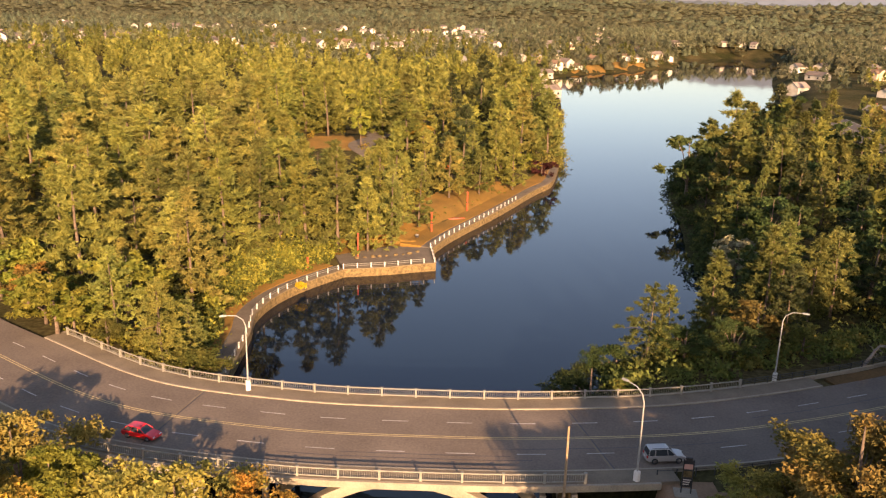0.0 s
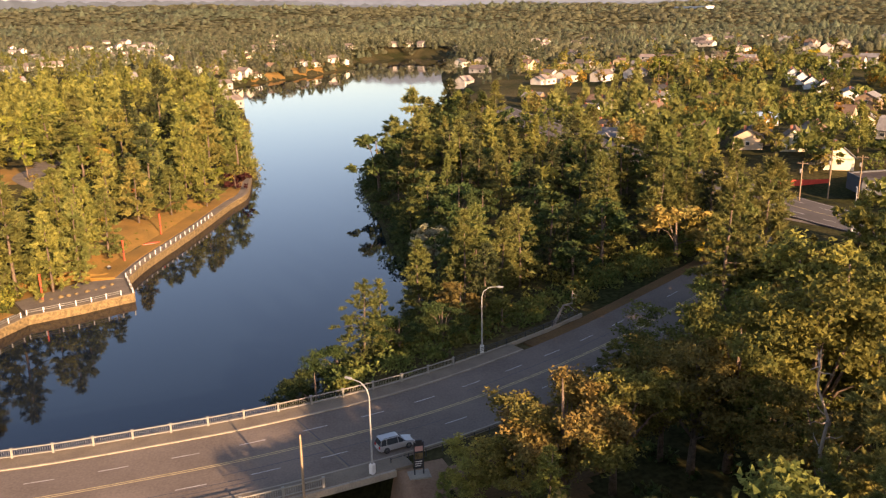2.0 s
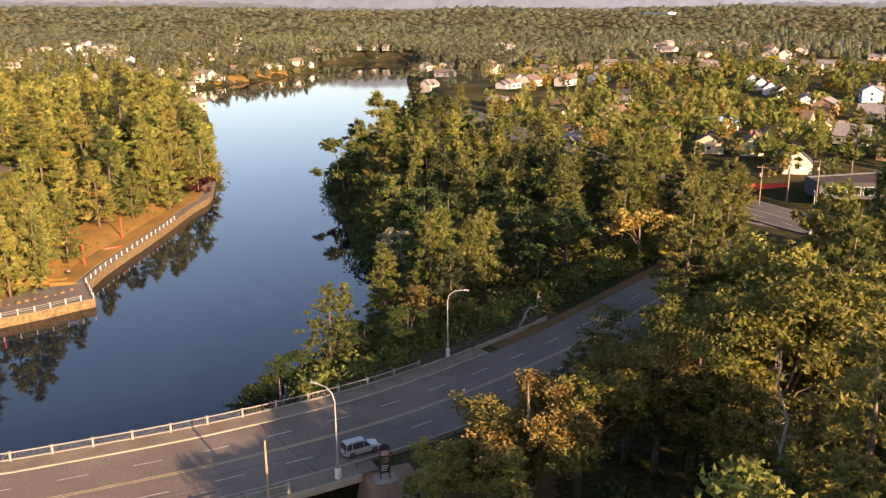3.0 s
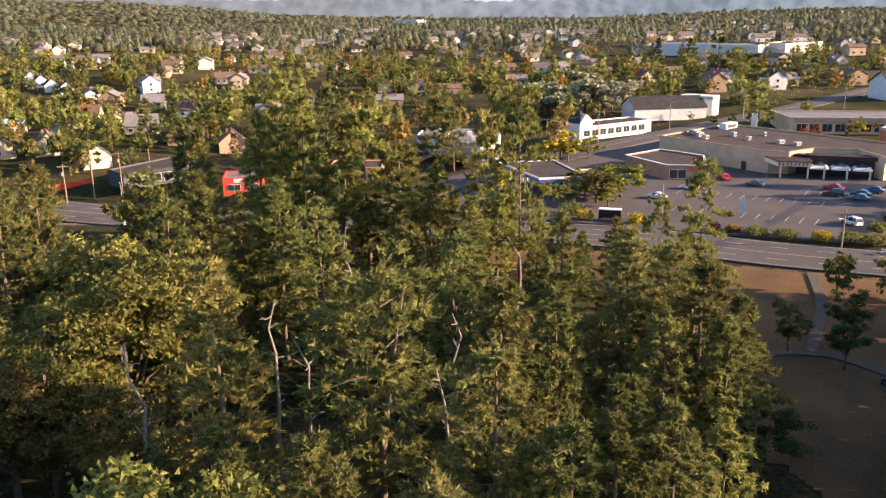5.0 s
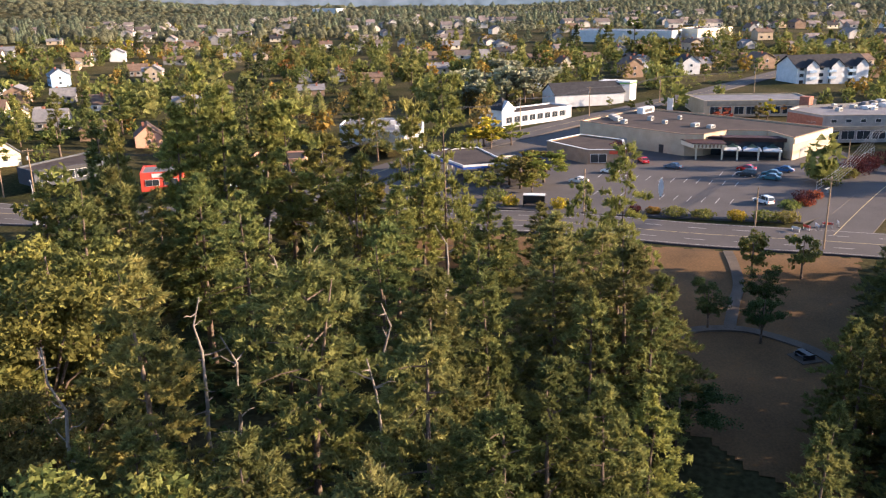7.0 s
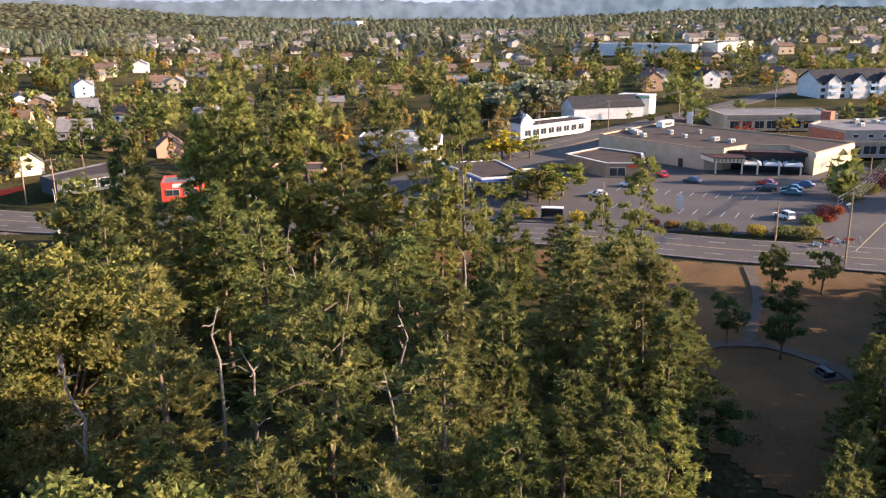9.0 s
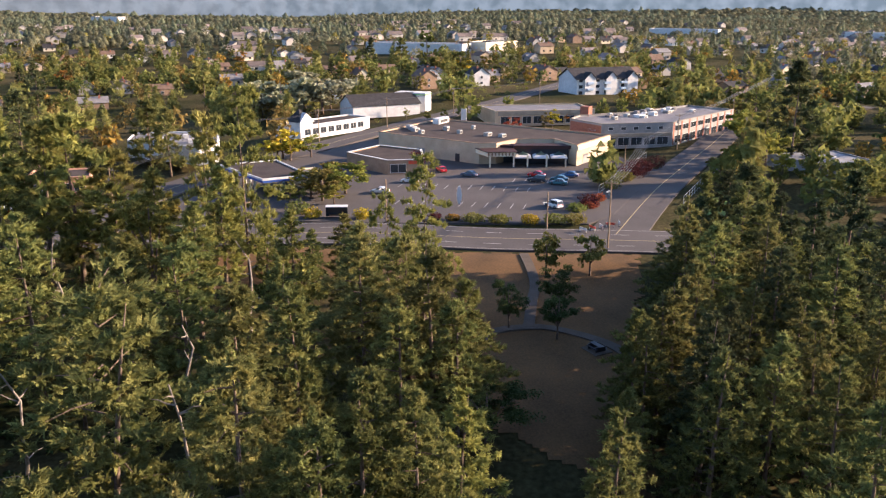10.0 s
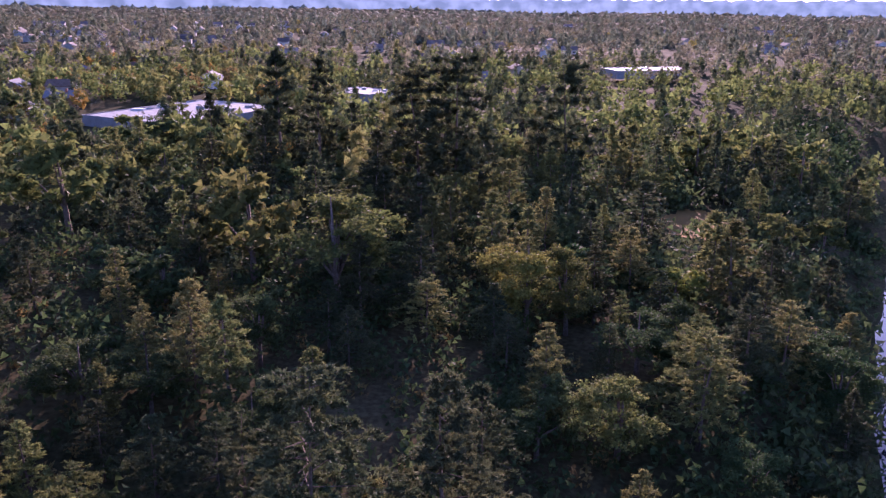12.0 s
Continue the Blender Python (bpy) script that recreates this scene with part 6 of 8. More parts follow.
market = walled("supermarket", "long beige supermarket with a brown flat roof and canopied entrance", [(240, 25.3), (220.5, -3.4), (221.5, -8), (229, -14), (229.5, -24), (219, -29), (237.7, -40.6), (270.5, 8.5)], GZ, GZ + 5.6, BEIGE, TARROOF, 0.3, cap=BROWNSIDING)
for x, y, w, d, h in ((239, 13, 1.6, 1.4, 1.1), (244, 15, 2.4, 1.6, 1.0), (247, 16, 2.4, 1.6, 1.0), (250, 17, 2.2, 1.6, 1.0), (246, 6, 1.6, 1.4, 1.2), (240, 2, 1.4, 1.2, 1.0), (249, -2, 1.0, 1.0, 1.1), (236, -6, 2.6, 1.4, 1.0), (234, -10, 2.4, 1.4, 0.9)):
    rooftop_unit(market, x, y, GZ + 5.3, w, d, h, -30)
rooftop_unit(market, 262, 8, GZ + 5.3, 6.5, 2.2, 1.7, -28, WHITE)
# entrance: canopy with a maroon slope, cream posts and three white awnings
o = part("canopy", prism([(221.0, -2.5), (215.2, -5.5), (216.2, -13.0), (222.5, -12.0)], GZ + 3.0, GZ + 4.1), CREAM, market, "cream panelled canopy")
for k in range(8):
    u = k / 8
    part("canopy_panel", boxed(215.05 + u * 1.0, -6.0 - u * 7.2, GZ + 3.2, 215.25 + u * 1.0, -5.6 - u * 7.2, GZ + 3.95), BROWNSIDING, o)
part("canopy_roof", prism([(221.5, -2.2), (214.9, -5.3), (215.9, -13.3), (223, -12.2)], GZ + 4.1, GZ + 4.3), MAROON, market)
part("maroon_slope", prism([(222.4, -9), (222, -14), (222.6, -25), (224.5, -25), (224.2, -10)], GZ + 3.4, GZ + 4.9), MAROON, market, "maroon roof band over the entrance")
part("shop_front", prism([(223.5, -10), (223.8, -25), (224.4, -25), (224.1, -10)], GZ, GZ + 3.4), DARKGLASS, market, "dark glazed shop front")
part("entrance_roof", prism([(221.2, -12.6), (221.6, -28), (225.5, -26.5), (224.5, -12)], GZ + 4.05, GZ + 5.0), MAROON, market, "dark maroon roof over the entrance")
# dark sheet standing in for the shaded recess under the awnings
part("entrance_glazing", prism([(221.7, -12.8), (222.2, -27.2), (222.6, -27.2), (222.1, -12.8)], GZ, GZ + 4.0), DARKGLASS, market, "dark panel for the shaded entrance recess")
for x, y in ((216.0, -6.2), (216.8, -12.4), (216.8, -16), (217.2, -21), (217.6, -26)):
    part("canopy_post", boxed(x - 0.2, y - 0.2, GZ - 0.1, x + 0.2, y + 0.2, GZ + 3.2), CREAM, market)
AWNGREEN = surface("dark_green_awning_cloth", (0.020, 0.040, 0.030), (0.045, 0.075, 0.058), 0.8, 0.7, bump=0.05)


def pyramid_ring(cx, cy, rings):
    """A tent roof from square rings of half-width and height."""
    bm = bmesh.new()
    rows = [[bm.verts.new((cx + a * r, cy + b * r, z)) for a, b in ((-1, -1), (1, -1), (1, 1), (-1, 1))] for r, z in rings]
    for r0, r1 in zip(rows, rows[1:]):
        for k in range(4):
            bm.faces.new((r0[k], r0[(k + 1) % 4], r1[(k + 1) % 4], r1[k]))
    return bm


for k in range(3):
    y0 = -14.9 - 4.7 * k
    o = part("awning", pyramid_ring(219.2, y0, ((1.35, GZ + 3.05), (0.6, GZ + 3.35), (0.22, GZ + 3.75), (0.03, GZ + 3.95))), AWNGREEN, market, "dark green peaked awning")
    part("awning_skirt", pyramid_ring(219.2, y0, ((2.15, GZ + 2.3), (2.12, GZ + 2.62), (1.3, GZ + 3.08))), AWNING, o, "pale awning skirt")
facade(market, (219, -29), (237.7, -40.6), GZ, [("fascia", 0.2, 21.5, 4.2, 1.1, CREAM), ("loading_door", 4, 3, 0, 2.6, GREYSIDING)])
facade(market, (240, 25.3), (220.5, -3.4), GZ, [("door", 27, 1.4, 0, 2.2, BLACK), ("service_door", 14, 2.6, 0, 2.5, GREYSIDING)])

mall = walled("shop_row", "long brick and grey two-storey row of shops with rooftop units", [(249.5, -40.1), (254.6, -62.2), (288.6, -90.5), (300, -78), (278, -52), (270, -36), (261.6, -32.1)], GZ, GZ + 7.0, GREYSIDING, GREYROOF, 0.5, cap=CONCRETE)
facade(mall, (249.5, -40.1), (254.6, -62.2), GZ, [("window", 1 + 4.2 * k, 3.6, 0.4, 2.4, None) for k in range(5)] + [("fascia", 0.2, 22, 3.0, 1.0, CONCRETE), ("sign_panel", 12, 4, 3.25, 0.5, MAROON)] + [("window", 2 + 4 * k, 1.6, 5.0, 1.0, None) for k in range(5)])
facade(mall, (254.6, -62.2), (288.6, -90.5), GZ, [("window", 1.5 + 5.2 * k, 3.8, 4.2, 1.7, None) for k in range(8)] + [("window", 1.5 + 5.2 * k, 3.8, 0.5, 2.3, None) for k in range(8)] + [("pilaster", 0.3 + 5.2 * k, 0.8, 0, 6.9, BRICK) for k in range(9)])
facade(mall, (261.6, -32.1), (249.5, -40.1), GZ, [("brick_panel", 0.2, 14, 0, 6.4, BRICK), ("sign_panel", 8, 4, 4.4, 0.7, AWNING)])
mrng = random.Random(3)
for k in range(26):
    u, v = mrng.uniform(0.1, 0.9), mrng.uniform(0.15, 0.85)
    x, y = 255 + u * 32 + v * 12, -46 - u * 36 + v * 10
    rooftop_unit(mall, x, y, GZ + 6.45, mrng.uniform(1, 2.6), mrng.uniform(1, 2), mrng.uniform(0.6, 1.3), -40, mrng.choice([STEEL, WHITE, GREYROOF]))
part("stair_tower", prism([(271, -39), (273.5, -40.5), (275, -38), (272.5, -36.5)], GZ, GZ + 9.5), BRICK, mall, "tall brick stair tower")
back_mall = walled("back_shops", "low beige row of shops behind the car park", [(296, -10), (304, -46), (322, -42), (314, -4)], GZ, GZ + 5, BEIGE, GREYROOF, 0.4)
facade(back_mall, (296, -10), (304, -46), GZ, [("fascia", 1, 34, 3.2, 1.6, CONCRETE), ("green_sign", 6, 7, 3.6, 0.8, GREENSIGN)] + [("window", 2 + 4 * k, 3.2, 0.3, 2.6, None) for k in range(8)])
market_sign = tagged(new("pylon_sign"), "white pylon sign on two legs at the far car park", "sign")
market_sign.matrix_basis = pose(290, 1, GZ, 0, 0, 80)
for s in (-1, 1):
    part("leg", boxed(s * 0.8 - 0.15, -0.15, -0.2, s * 0.8 + 0.15, 0.15, 6.5), WHITE, market_sign)
part("panel", boxed(-0.7, -0.2, 2.4, 0.7, 0.2, 6.3, 0.03), AWNING, market_sign)

turret = walled("turret_shop", "low white commercial building with a dark hipped corner turret", [(260, 51.5), (284.6, 33), (290, 41), (266, 61)], 15.3, 19.3, SIDING, TARROOF, 0.4)
facade(turret, (260, 51.5), (284.6, 33), 15.3, [("window", 1.2 + 3.4 * k, 2.6, 0.8, 2.0, None) for k in range(8)])
bm = bmesh.new()
v = [bm.verts.new(c) for c in ((259.2, 51.8, 20.3), (264.2, 48.2, 20.3), (268, 53.6, 20.3), (263, 57.2, 20.3), (263.6, 52.7, 24.2))]
for a, b in ((0, 1), (1, 2), (2, 3), (3, 0)):
    bm.faces.new((v[a], v[b], v[4]))
bm.faces.new(v[:4][::-1])
part("turret_roof", bm, SHINGLE, turret, "steep dark turret roof with a white gable")
part("turret_wall", prism([(259.7, 51.8), (264, 48.7), (267.5, 53.6), (263.2, 56.7)], 15.2, 20.3), SIDING, turret)
bm = bmesh.new()
v = [bm.verts.new(c) for c in ((259.0, 51.7, 20.2), (264.1, 48.0, 20.2), (261.9, 50.3, 23.2), (260.2, 52.9, 20.2), (264.9, 49.4, 20.2), (262.8, 51.6, 23.2))]
for q in ((0, 1, 2), (3, 5, 4), (0, 2, 5, 3), (1, 4, 5, 2), (0, 3, 4, 1)):
    bm.faces.new([v[i] for i in q])
part("gable", bm, SIDING, turret)

boxshop = walled("white_shop", "plain white flat-roofed shop seen between the pines", [(229.6, 94.5), (218.2, 70.9), (224.1, 67.4), (248, 74), (244, 98)], GZ, GZ + 4.4, SIDING, GREYROOF, 0.4)
facade(boxshop, (218.2, 70.9), (224.1, 67.4), GZ, [("window", 1, 4.5, 1.0, 1.8, None)])
for x, y in ((230, 85), (236, 80), (240, 90), (228, 76)):
    rooftop_unit(boxshop, x, y, GZ + 4.0, 1.8, 1.5, 1.1, 20, WHITE)

gas = tagged(new("petrol_station"), "petrol station canopy with a blue fascia over pumps", "petrol station")
gp = [(176.1, 43.7), (181.4, 34.7), (199, 46), (192, 57.5)]
part("canopy", prism(gp, GZ + 4.0, GZ + 4.5), TARROOF, gas)
for i in range(4):
    p, q = Vector((*gp[i], 0)), Vector((*gp[(i + 1) % 4], 0))
    for nm, z0, z1, m in (("blue_fascia", 3.8, 4.3, BLUETRIM), ("white_fascia", 4.3, 4.75, WHITE)):
        o = part(nm, boxed(-0.15, -0.2, GZ + z0, (q - p).length + 0.15, 0.1, GZ + z1), m, gas)
        o.matrix_basis = pose(p.x, p.y, 0, 0, 0, math.degrees(math.atan2(q.y - p.y, q.x - p.x)))
for x, y in ((181, 41), (186, 48), (190, 42), (193, 51)):
    part("column", boxed(x - 0.25, y - 0.25, GZ, x + 0.25, y + 0.25, GZ + 4.0), WHITE, gas)
    o = part("pump", boxed(x - 0.35, y + 0.9, GZ, x + 0.35, y + 1.5, GZ + 1.8, 0.05), WHITE, gas)
    part("display", boxed(x - 0.25, y + 0.86, GZ + 1.1, x + 0.25, y + 0.9, GZ + 1.55), BLACK, o)
kiosk = walled("station_kiosk", "small cream petrol station kiosk with glazed front", [(186, 36), (189, 31.5), (196, 36), (193, 41)], GZ, GZ + 3.6, CREAM, GREYROOF, 0.3)
facade(kiosk, (186, 36), (189, 31.5), GZ, [("window", 0.5, 4.4, 0.4, 2.4, None)])
small = walled("low_shop", "low brown shop with pale roof edges and an orange sign", [(217, 31.3), (205.5, 19.5), (207.5, 10.5), (222, 12), (229, 24)], GZ, GZ + 3.6, BROWNSIDING, TARROOF, 0.3, cap=WHITE)
facade(small, (205.5, 19.5), (207.5, 10.5), GZ, [("window", 0.6, 4, 0.4, 2.2, None), ("orange_sign", 5.2, 2.6, 2.5, 0.8, REDWOOD)])
hall = tagged(new("white_hall"), "long white hall with a dark pitched roof and a flat-topped tower", "building")


def gabled(e, x, y, turn, w, d, z, h, rise, wall, roof, over=0.4):
    """Walls with gables and a pitched roof of two slabs; the ridge runs along w."""
    bm = bmesh.new()
    pts = [(-w / 2, -d / 2), (w / 2, -d / 2), (w / 2, d / 2), (-w / 2, d / 2)]
    lo = [bm.verts.new((a, b, -0.5)) for a, b in pts]
    hi = [bm.verts.new((a, b, h)) for a, b in pts]
    g = [bm.verts.new((-w / 2, 0, h + rise)), bm.verts.new((w / 2, 0, h + rise))]
    bm.faces.new((lo[0], lo[1], hi[1], hi[0]))
    bm.faces.new((lo[2], lo[3], hi[3], hi[2]))
    bm.faces.new((lo[1], lo[2], hi[2], g[1], hi[1]))
    bm.faces.new((lo[3], lo[0], hi[0], g[0], hi[3]))
    bm.faces.new((hi[0], hi[1], g[1], g[0]))
    bm.faces.new((hi[2], hi[3], g[0], g[1]))
    bmesh.ops.recalc_face_normals(bm, faces=bm.faces)
    a = part("wall", bm, wall, e)
    bm = bmesh.new()
    sl = rise / (d / 2)
    for s in (-1, 1):
        y1, z1 = s * (d / 2 + over), h - sl * over
        top = [(-w / 2 - over, y1, z1 + 0.06), (w / 2 + over, y1, z1 + 0.06), (w / 2 + over, 0, h + rise + 0.06), (-w / 2 - over, 0, h + rise + 0.06)]
        a_ = [bm.verts.new(p) for p in top]
        b_ = [bm.verts.new((p[0], p[1], p[2] + 0.2)) for p in top]
        bm.faces.new(a_)
        bm.faces.new(b_[::-1])
        for k in range(4):
            bm.faces.new((a_[k], a_[(k + 1) % 4], b_[(k + 1) % 4], b_[k]))
    bmesh.ops.recalc_face_normals(bm, faces=bm.faces)
    b = part("roof", bm, roof, e)
    for o in (a, b):
        o.matrix_basis = pose(x, y, z, 0, 0, turn)
    return a, b


gabled(hall, 320, 33, -62, 27, 14, 15.8, 4.0, 3.4, SIDING, SHINGLE)
facade(hall, (309.6, 41.5), (322.5, 17.5), 15.8, [("window", 2 + 3.4 * k, 1.4, 1.2, 1.8, None) for k in range(7)])
part("tower", prism([(324, 16), (330, 14), (333, 26), (327, 28)], 15.5, 23.2), SIDING, hall)
part("tower_trim", prism([(323.8, 15.8), (330.2, 13.8), (333.2, 26.2), (326.8, 28.2)], 22.3, 22.7), GREENSIGN, hall)
apartment = tagged(new("apartment_block"), "white three-storey apartment block with dark roof and balconies", "apartment block")
gabled(apartment, 392, -60, -66, 32, 16, 16.5, 7.6, 4.2, SIDING, SHINGLE, 0.8)
ax = Vector((math.cos(radians(-66)), math.sin(radians(-66)), 0))
ay = Vector((-ax.y, ax.x, 0))
a0 = Vector((392, -60, 16.5)) - ax * 16 - ay * 8
a1 = Vector((392, -60, 16.5)) + ax * 16 - ay * 8
facade(apartment, a0, a1, 16.5, [("window", 1 + 4.4 * k, 2.0, 0.8 + 2.7 * f, 1.6, None) for k in range(7) for f in range(3)])
for k in (1, 3, 5):
    for f in (1, 2):
        p = a0 + ax * (0.4 + 4.4 * k)
        o = part("balcony", boxed(0, -1.5, 2.7 * f - 0.1, 3.2, -0.08, 2.7 * f + 0.9), BLUESIDING, apartment)
        o.matrix_basis = pose(p.x, p.y, 16.5, 0, 0, -66)
for k in (0.2, 0.55, 0.9):
    p = a0 + ax * (32 * k) + ay * 1.0
    gabled(apartment, p.x, p.y, 24, 4.0, 5.5, 16.5, 7.8, 2.6, SIDING, SHINGLE)
shopA = walled("strip_shop", "grey low shop with a black mansard at the road", [(163.7, 150.9), (160, 143), (172, 136), (184, 140), (188, 147)], 14.6, 18.0, surface("slate_siding", (0.050, 0.055, 0.060), (0.090, 0.095, 0.100), 0.6, 0.7, bump=0.1), TARROOF, 0.4)
facade(shopA, (160, 143), (172, 136), 14.6, [("window", 1 + 3 * k, 2.4, 0.5, 2.0, None) for k in range(4)] + [("fascia", 0, 13.6, 2.6, 0.9, BLACK)])
redshop = walled("red_kiosk", "bright red and white drive-in shop behind the firs", [(160, 114.5), (164.5, 106.5), (172, 111), (168, 119)], 14.8, 18.6, REDWALL, GREYROOF, 0.3)
facade(redshop, (160, 114.5), (164.5, 106.5), 14.8, [("sign_panel", 2.5, 4.2, 2.6, 0.9, WHITE), ("window", 1, 3, 0.7, 1.5, None), ("window", 5, 3, 0.7, 1.5, None)])
diner = walled("orange_shop", "low shop with an orange front among the firs", [(178, 97), (182, 84), (192, 88), (188, 100)], 14.9, 18.8, PINKSTUCCO, TARROOF, 0.3)
facade(diner, (178, 97), (182, 84), 14.9, [("window", 1 + 3 * k, 2.4, 0.6, 1.9, None) for k in range(4)])
fence_red = tagged(new("red_fence"), "orange-red painted board fence beside the road", "fence")
for k in range(14):
    part("board", boxed(0.9 * k, -0.03, -0.1, 0.9 * k + 0.86, 0.03, 1.7), REDWALL, fence_red).matrix_basis = pose(157, 165.5, land_at(160, 165), 0, 0, -20)
southroof = walled("school_building", "wide low building with a pale shining roof beyond the woods", [(176, -225), (164, -279), (208, -288), (218, -232)], 13.5, 17.2, GREYSIDING, PALEROOF, 0.25)
for k in range(14):
    rooftop_unit(southroof, 176 + mrng.uniform(0, 34), -232 - mrng.uniform(0, 44), 16.9, mrng.uniform(2, 5), mrng.uniform(1.5, 3), mrng.uniform(0.5, 1.2), 12, mrng.choice([PALEROOF, STEEL, WHITE]))
for nm, poly in (("works_building", [(150, -322), (142, -342), (168, -350), (176, -330)]), ("store_building", [(72, -488), (34, -515), (44, -540), (86, -510)]), ("club_building", [(196, -150), (222, -138), (232, -156), (206, -168)]),
                 ("clinic_building", [(208, -86), (224, -80), (228, -100), (212, -104)])):
    q = poly[0]
    b = walled(nm, "low flat-roofed building with pale roof among trees", poly, 14, 18.2, GREYSIDING, PALEROOF, 0.3)
    for k in range(4):
        u, v = mrng.uniform(0.2, 0.8), mrng.uniform(0.2, 0.8)
        x = poly[0][0] + (poly[1][0] - poly[0][0]) * u + (poly[3][0] - poly[0][0]) * v
        y = poly[0][1] + (poly[1][1] - poly[0][1]) * u + (poly[3][1] - poly[0][1]) * v
        rooftop_unit(b, x, y, 17.85, 2, 1.6, 0.9, 30)

# car park edge: shelter, flag sign, shrubs, young trees
shelter = tagged(new("bus_shelter"), "dark glazed bus shelter with a pale roof at the road", "bus shelter")
shelter.matrix_basis = pose(161.2, 25.6, GZ, 0, 0, 95)
part("roof", boxed(-2.2, -0.9, 2.35, 2.2, 0.9, 2.5, 0.03), WHITE, shelter)
part("back_panel", boxed(-2.1, -0.85, 0.2, 2.1, -0.78, 2.3), DARKGLASS, shelter)
for s in (-2.1, 2.05):
    part("side_panel", boxed(s, -0.8, 0.2, s + 0.06, 0.5, 2.3), DARKGLASS, shelter)
    for y in (-0.85, 0.8):
        part("post", boxed(s - 0.02, y - 0.05, -0.2, s + 0.1, y + 0.05, 2.4), BLACK, shelter)
part("bench", boxed(-1.6, -0.7, 0.4, 1.6, -0.3, 0.48), BROWNSIDING, shelter)
flag = tagged(new("pylon_sign"), "tall white oval shop sign on a post by the hedge", "sign")
flag.matrix_basis = pose(173.5, 1.4, GZ, 0, 0, 95)
bm = bmesh.new()
for x0, x1, z0, z1 in ((-0.3, 0.3, 0.3, 0.9), (-0.48, 0.48, 0.9, 1.8), (-0.55, 0.55, 1.8, 2.8), (-0.42, 0.42, 2.8, 3.5), (-0.2, 0.2, 3.5, 4.0)):
    box(bm, x0, -0.12, z0, x1, 0.12, z1)
part("panel", bm, AWNING, flag)
for k in range(4):
    part("text_bar", boxed(-0.3, -0.14, 1.2 + 0.45 * k, 0.3, -0.121, 1.4 + 0.45 * k), BLACK, flag)
part("post", boxed(-0.1, -0.1, -0.3, 0.1, 0.1, 0.4), BLACK, flag)
for x, y, r, h, c, lab in ((160.5, 6, 1.5, 1.5, PLUM, "dark red clipped shrub beside the car park"), (160.2, 2.5, 1.6, 1.3, RUST, "rusty low shrub beside the car park"), (159.5, -1.5, 2.4, 1.7, GREEN, "clipped green shrub beside the car park"), (159, -6.5, 2.3, 1.6, GREEN, "clipped green shrub beside the car park"),
                           (158.6, -12.5, 1.9, 1.8, GOLD, "yellow shrub beside the car park"), (158.8, -17.5, 2.6, 2.0, GREEN, "clipped green shrub beside the car park"), (159, -21.5, 2.4, 2.0, OAK, "olive shrub beside the car park"), (161, 30.5, 2.0, 2.2, GOLD, "bright yellow shrub behind the bus shelter"),
                           (160.5, 20.5, 1.8, 2.4, GOLD, "bright yellow shrub beside the bus shelter"), (176, -26.5, 2.4, 2.2, PLUM, "dark red shrub at the car park edge"), (172, -26.0, 1.8, 1.6, RED, "red shrub at the car park edge"), (196, -33.5, 3.2, 4.2, GREEN, "rounded green shrub at the car park edge"),
                           (205, -41, 4.0, 4.0, PLUM, "dark purple shrub at the street"), (211, -44, 3.6, 3.8, PLUM, "dark purple shrub at the street"), (216, 13, 2.6, 4.6, PLUM, "dark purple small tree beside the supermarket"), (232, 92, 2.6, 2.6, RUST, "rusty shrub beside the white shop"),
                           (168.8, -22.7, 2.2, 1.8, GREEN, "clipped green shrub along the side street"), (172.7, -25.9, 2.0, 2.0, PLUM, "dark red shrub along the side street"), (178.2, -28.8, 1.8, 1.8, RED, "red shrub along the side street"), (191.5, -33.3, 2.6, 3.0, GREEN, "rounded green shrub along the side street"), (200.3, -38.6, 2.4, 2.4, OAK, "olive shrub along the side street"), (209.0, -43.8, 3.0, 3.4, PLUM, "dark purple shrub along the side street"), (216.9, -49.2, 3.2, 3.6, PLUM, "dark purple shrub along the side street"),
                           (147, 58, 2.4, 3.2, RUST, "orange-brown shrub at the park road"), (164, 34, 2.6, 3.0, GREEN, "green shrub by the petrol station")):
    shrub(x, y, r, h, c, lab, GZ if x > 157 else None)
tops([("maple", GOLD, 225, 50, 24), ("maple", GOLD, 223, 47.5, 22), ("maple", GOLD, 227, 52, 21.8), ("maple", LIME, 229, 43, 22), ("maple", OAK, 176, 31, 23), ("maple", LIME, 183, 27, 23.5), ("maple", LIME, 179, 34, 22.5), ("maple", OAK, 187, 31, 23), ("maple", LIME, 180, 29, 20.5), ("maple", LIME, 184, 32, 21)], "near", "round the shops", 27, 1.2)
tops([("maple", WILLOW, 318, 70, 32), ("maple", WILLOW, 325, 56, 31), ("maple", WILLOW, 331, 64, 33), ("maple", WILLOW, 338, 50, 30), ("maple", WILLOW, 322, 79, 29), ("maple", WILLOW, 317, 66, 26), ("maple", WILLOW, 327, 60, 27), ("maple", WILLOW, 333, 54, 26), ("maple", WILLOW, 317, 75, 25)], "near", "round the shops", 28, 1.4)
tops([("maple", GREEN, 171, 37, 21), ("maple", LIME, 173, 28, 20.5),
      ("tall", OAK, 291, -27, 21), ("tall", GOLD, 294, -30, 22), ("tall", RUST, 303, -36, 20.5), ("tall", RED, 283, -14, 20), ("tall", RED, 287, -17, 20), ("tall", GREEN, 296, 14, 21), ("tall", GREEN, 300, 8, 21), ("tall", LIME, 306, 22, 20)], "mid", "round the shops", 21)
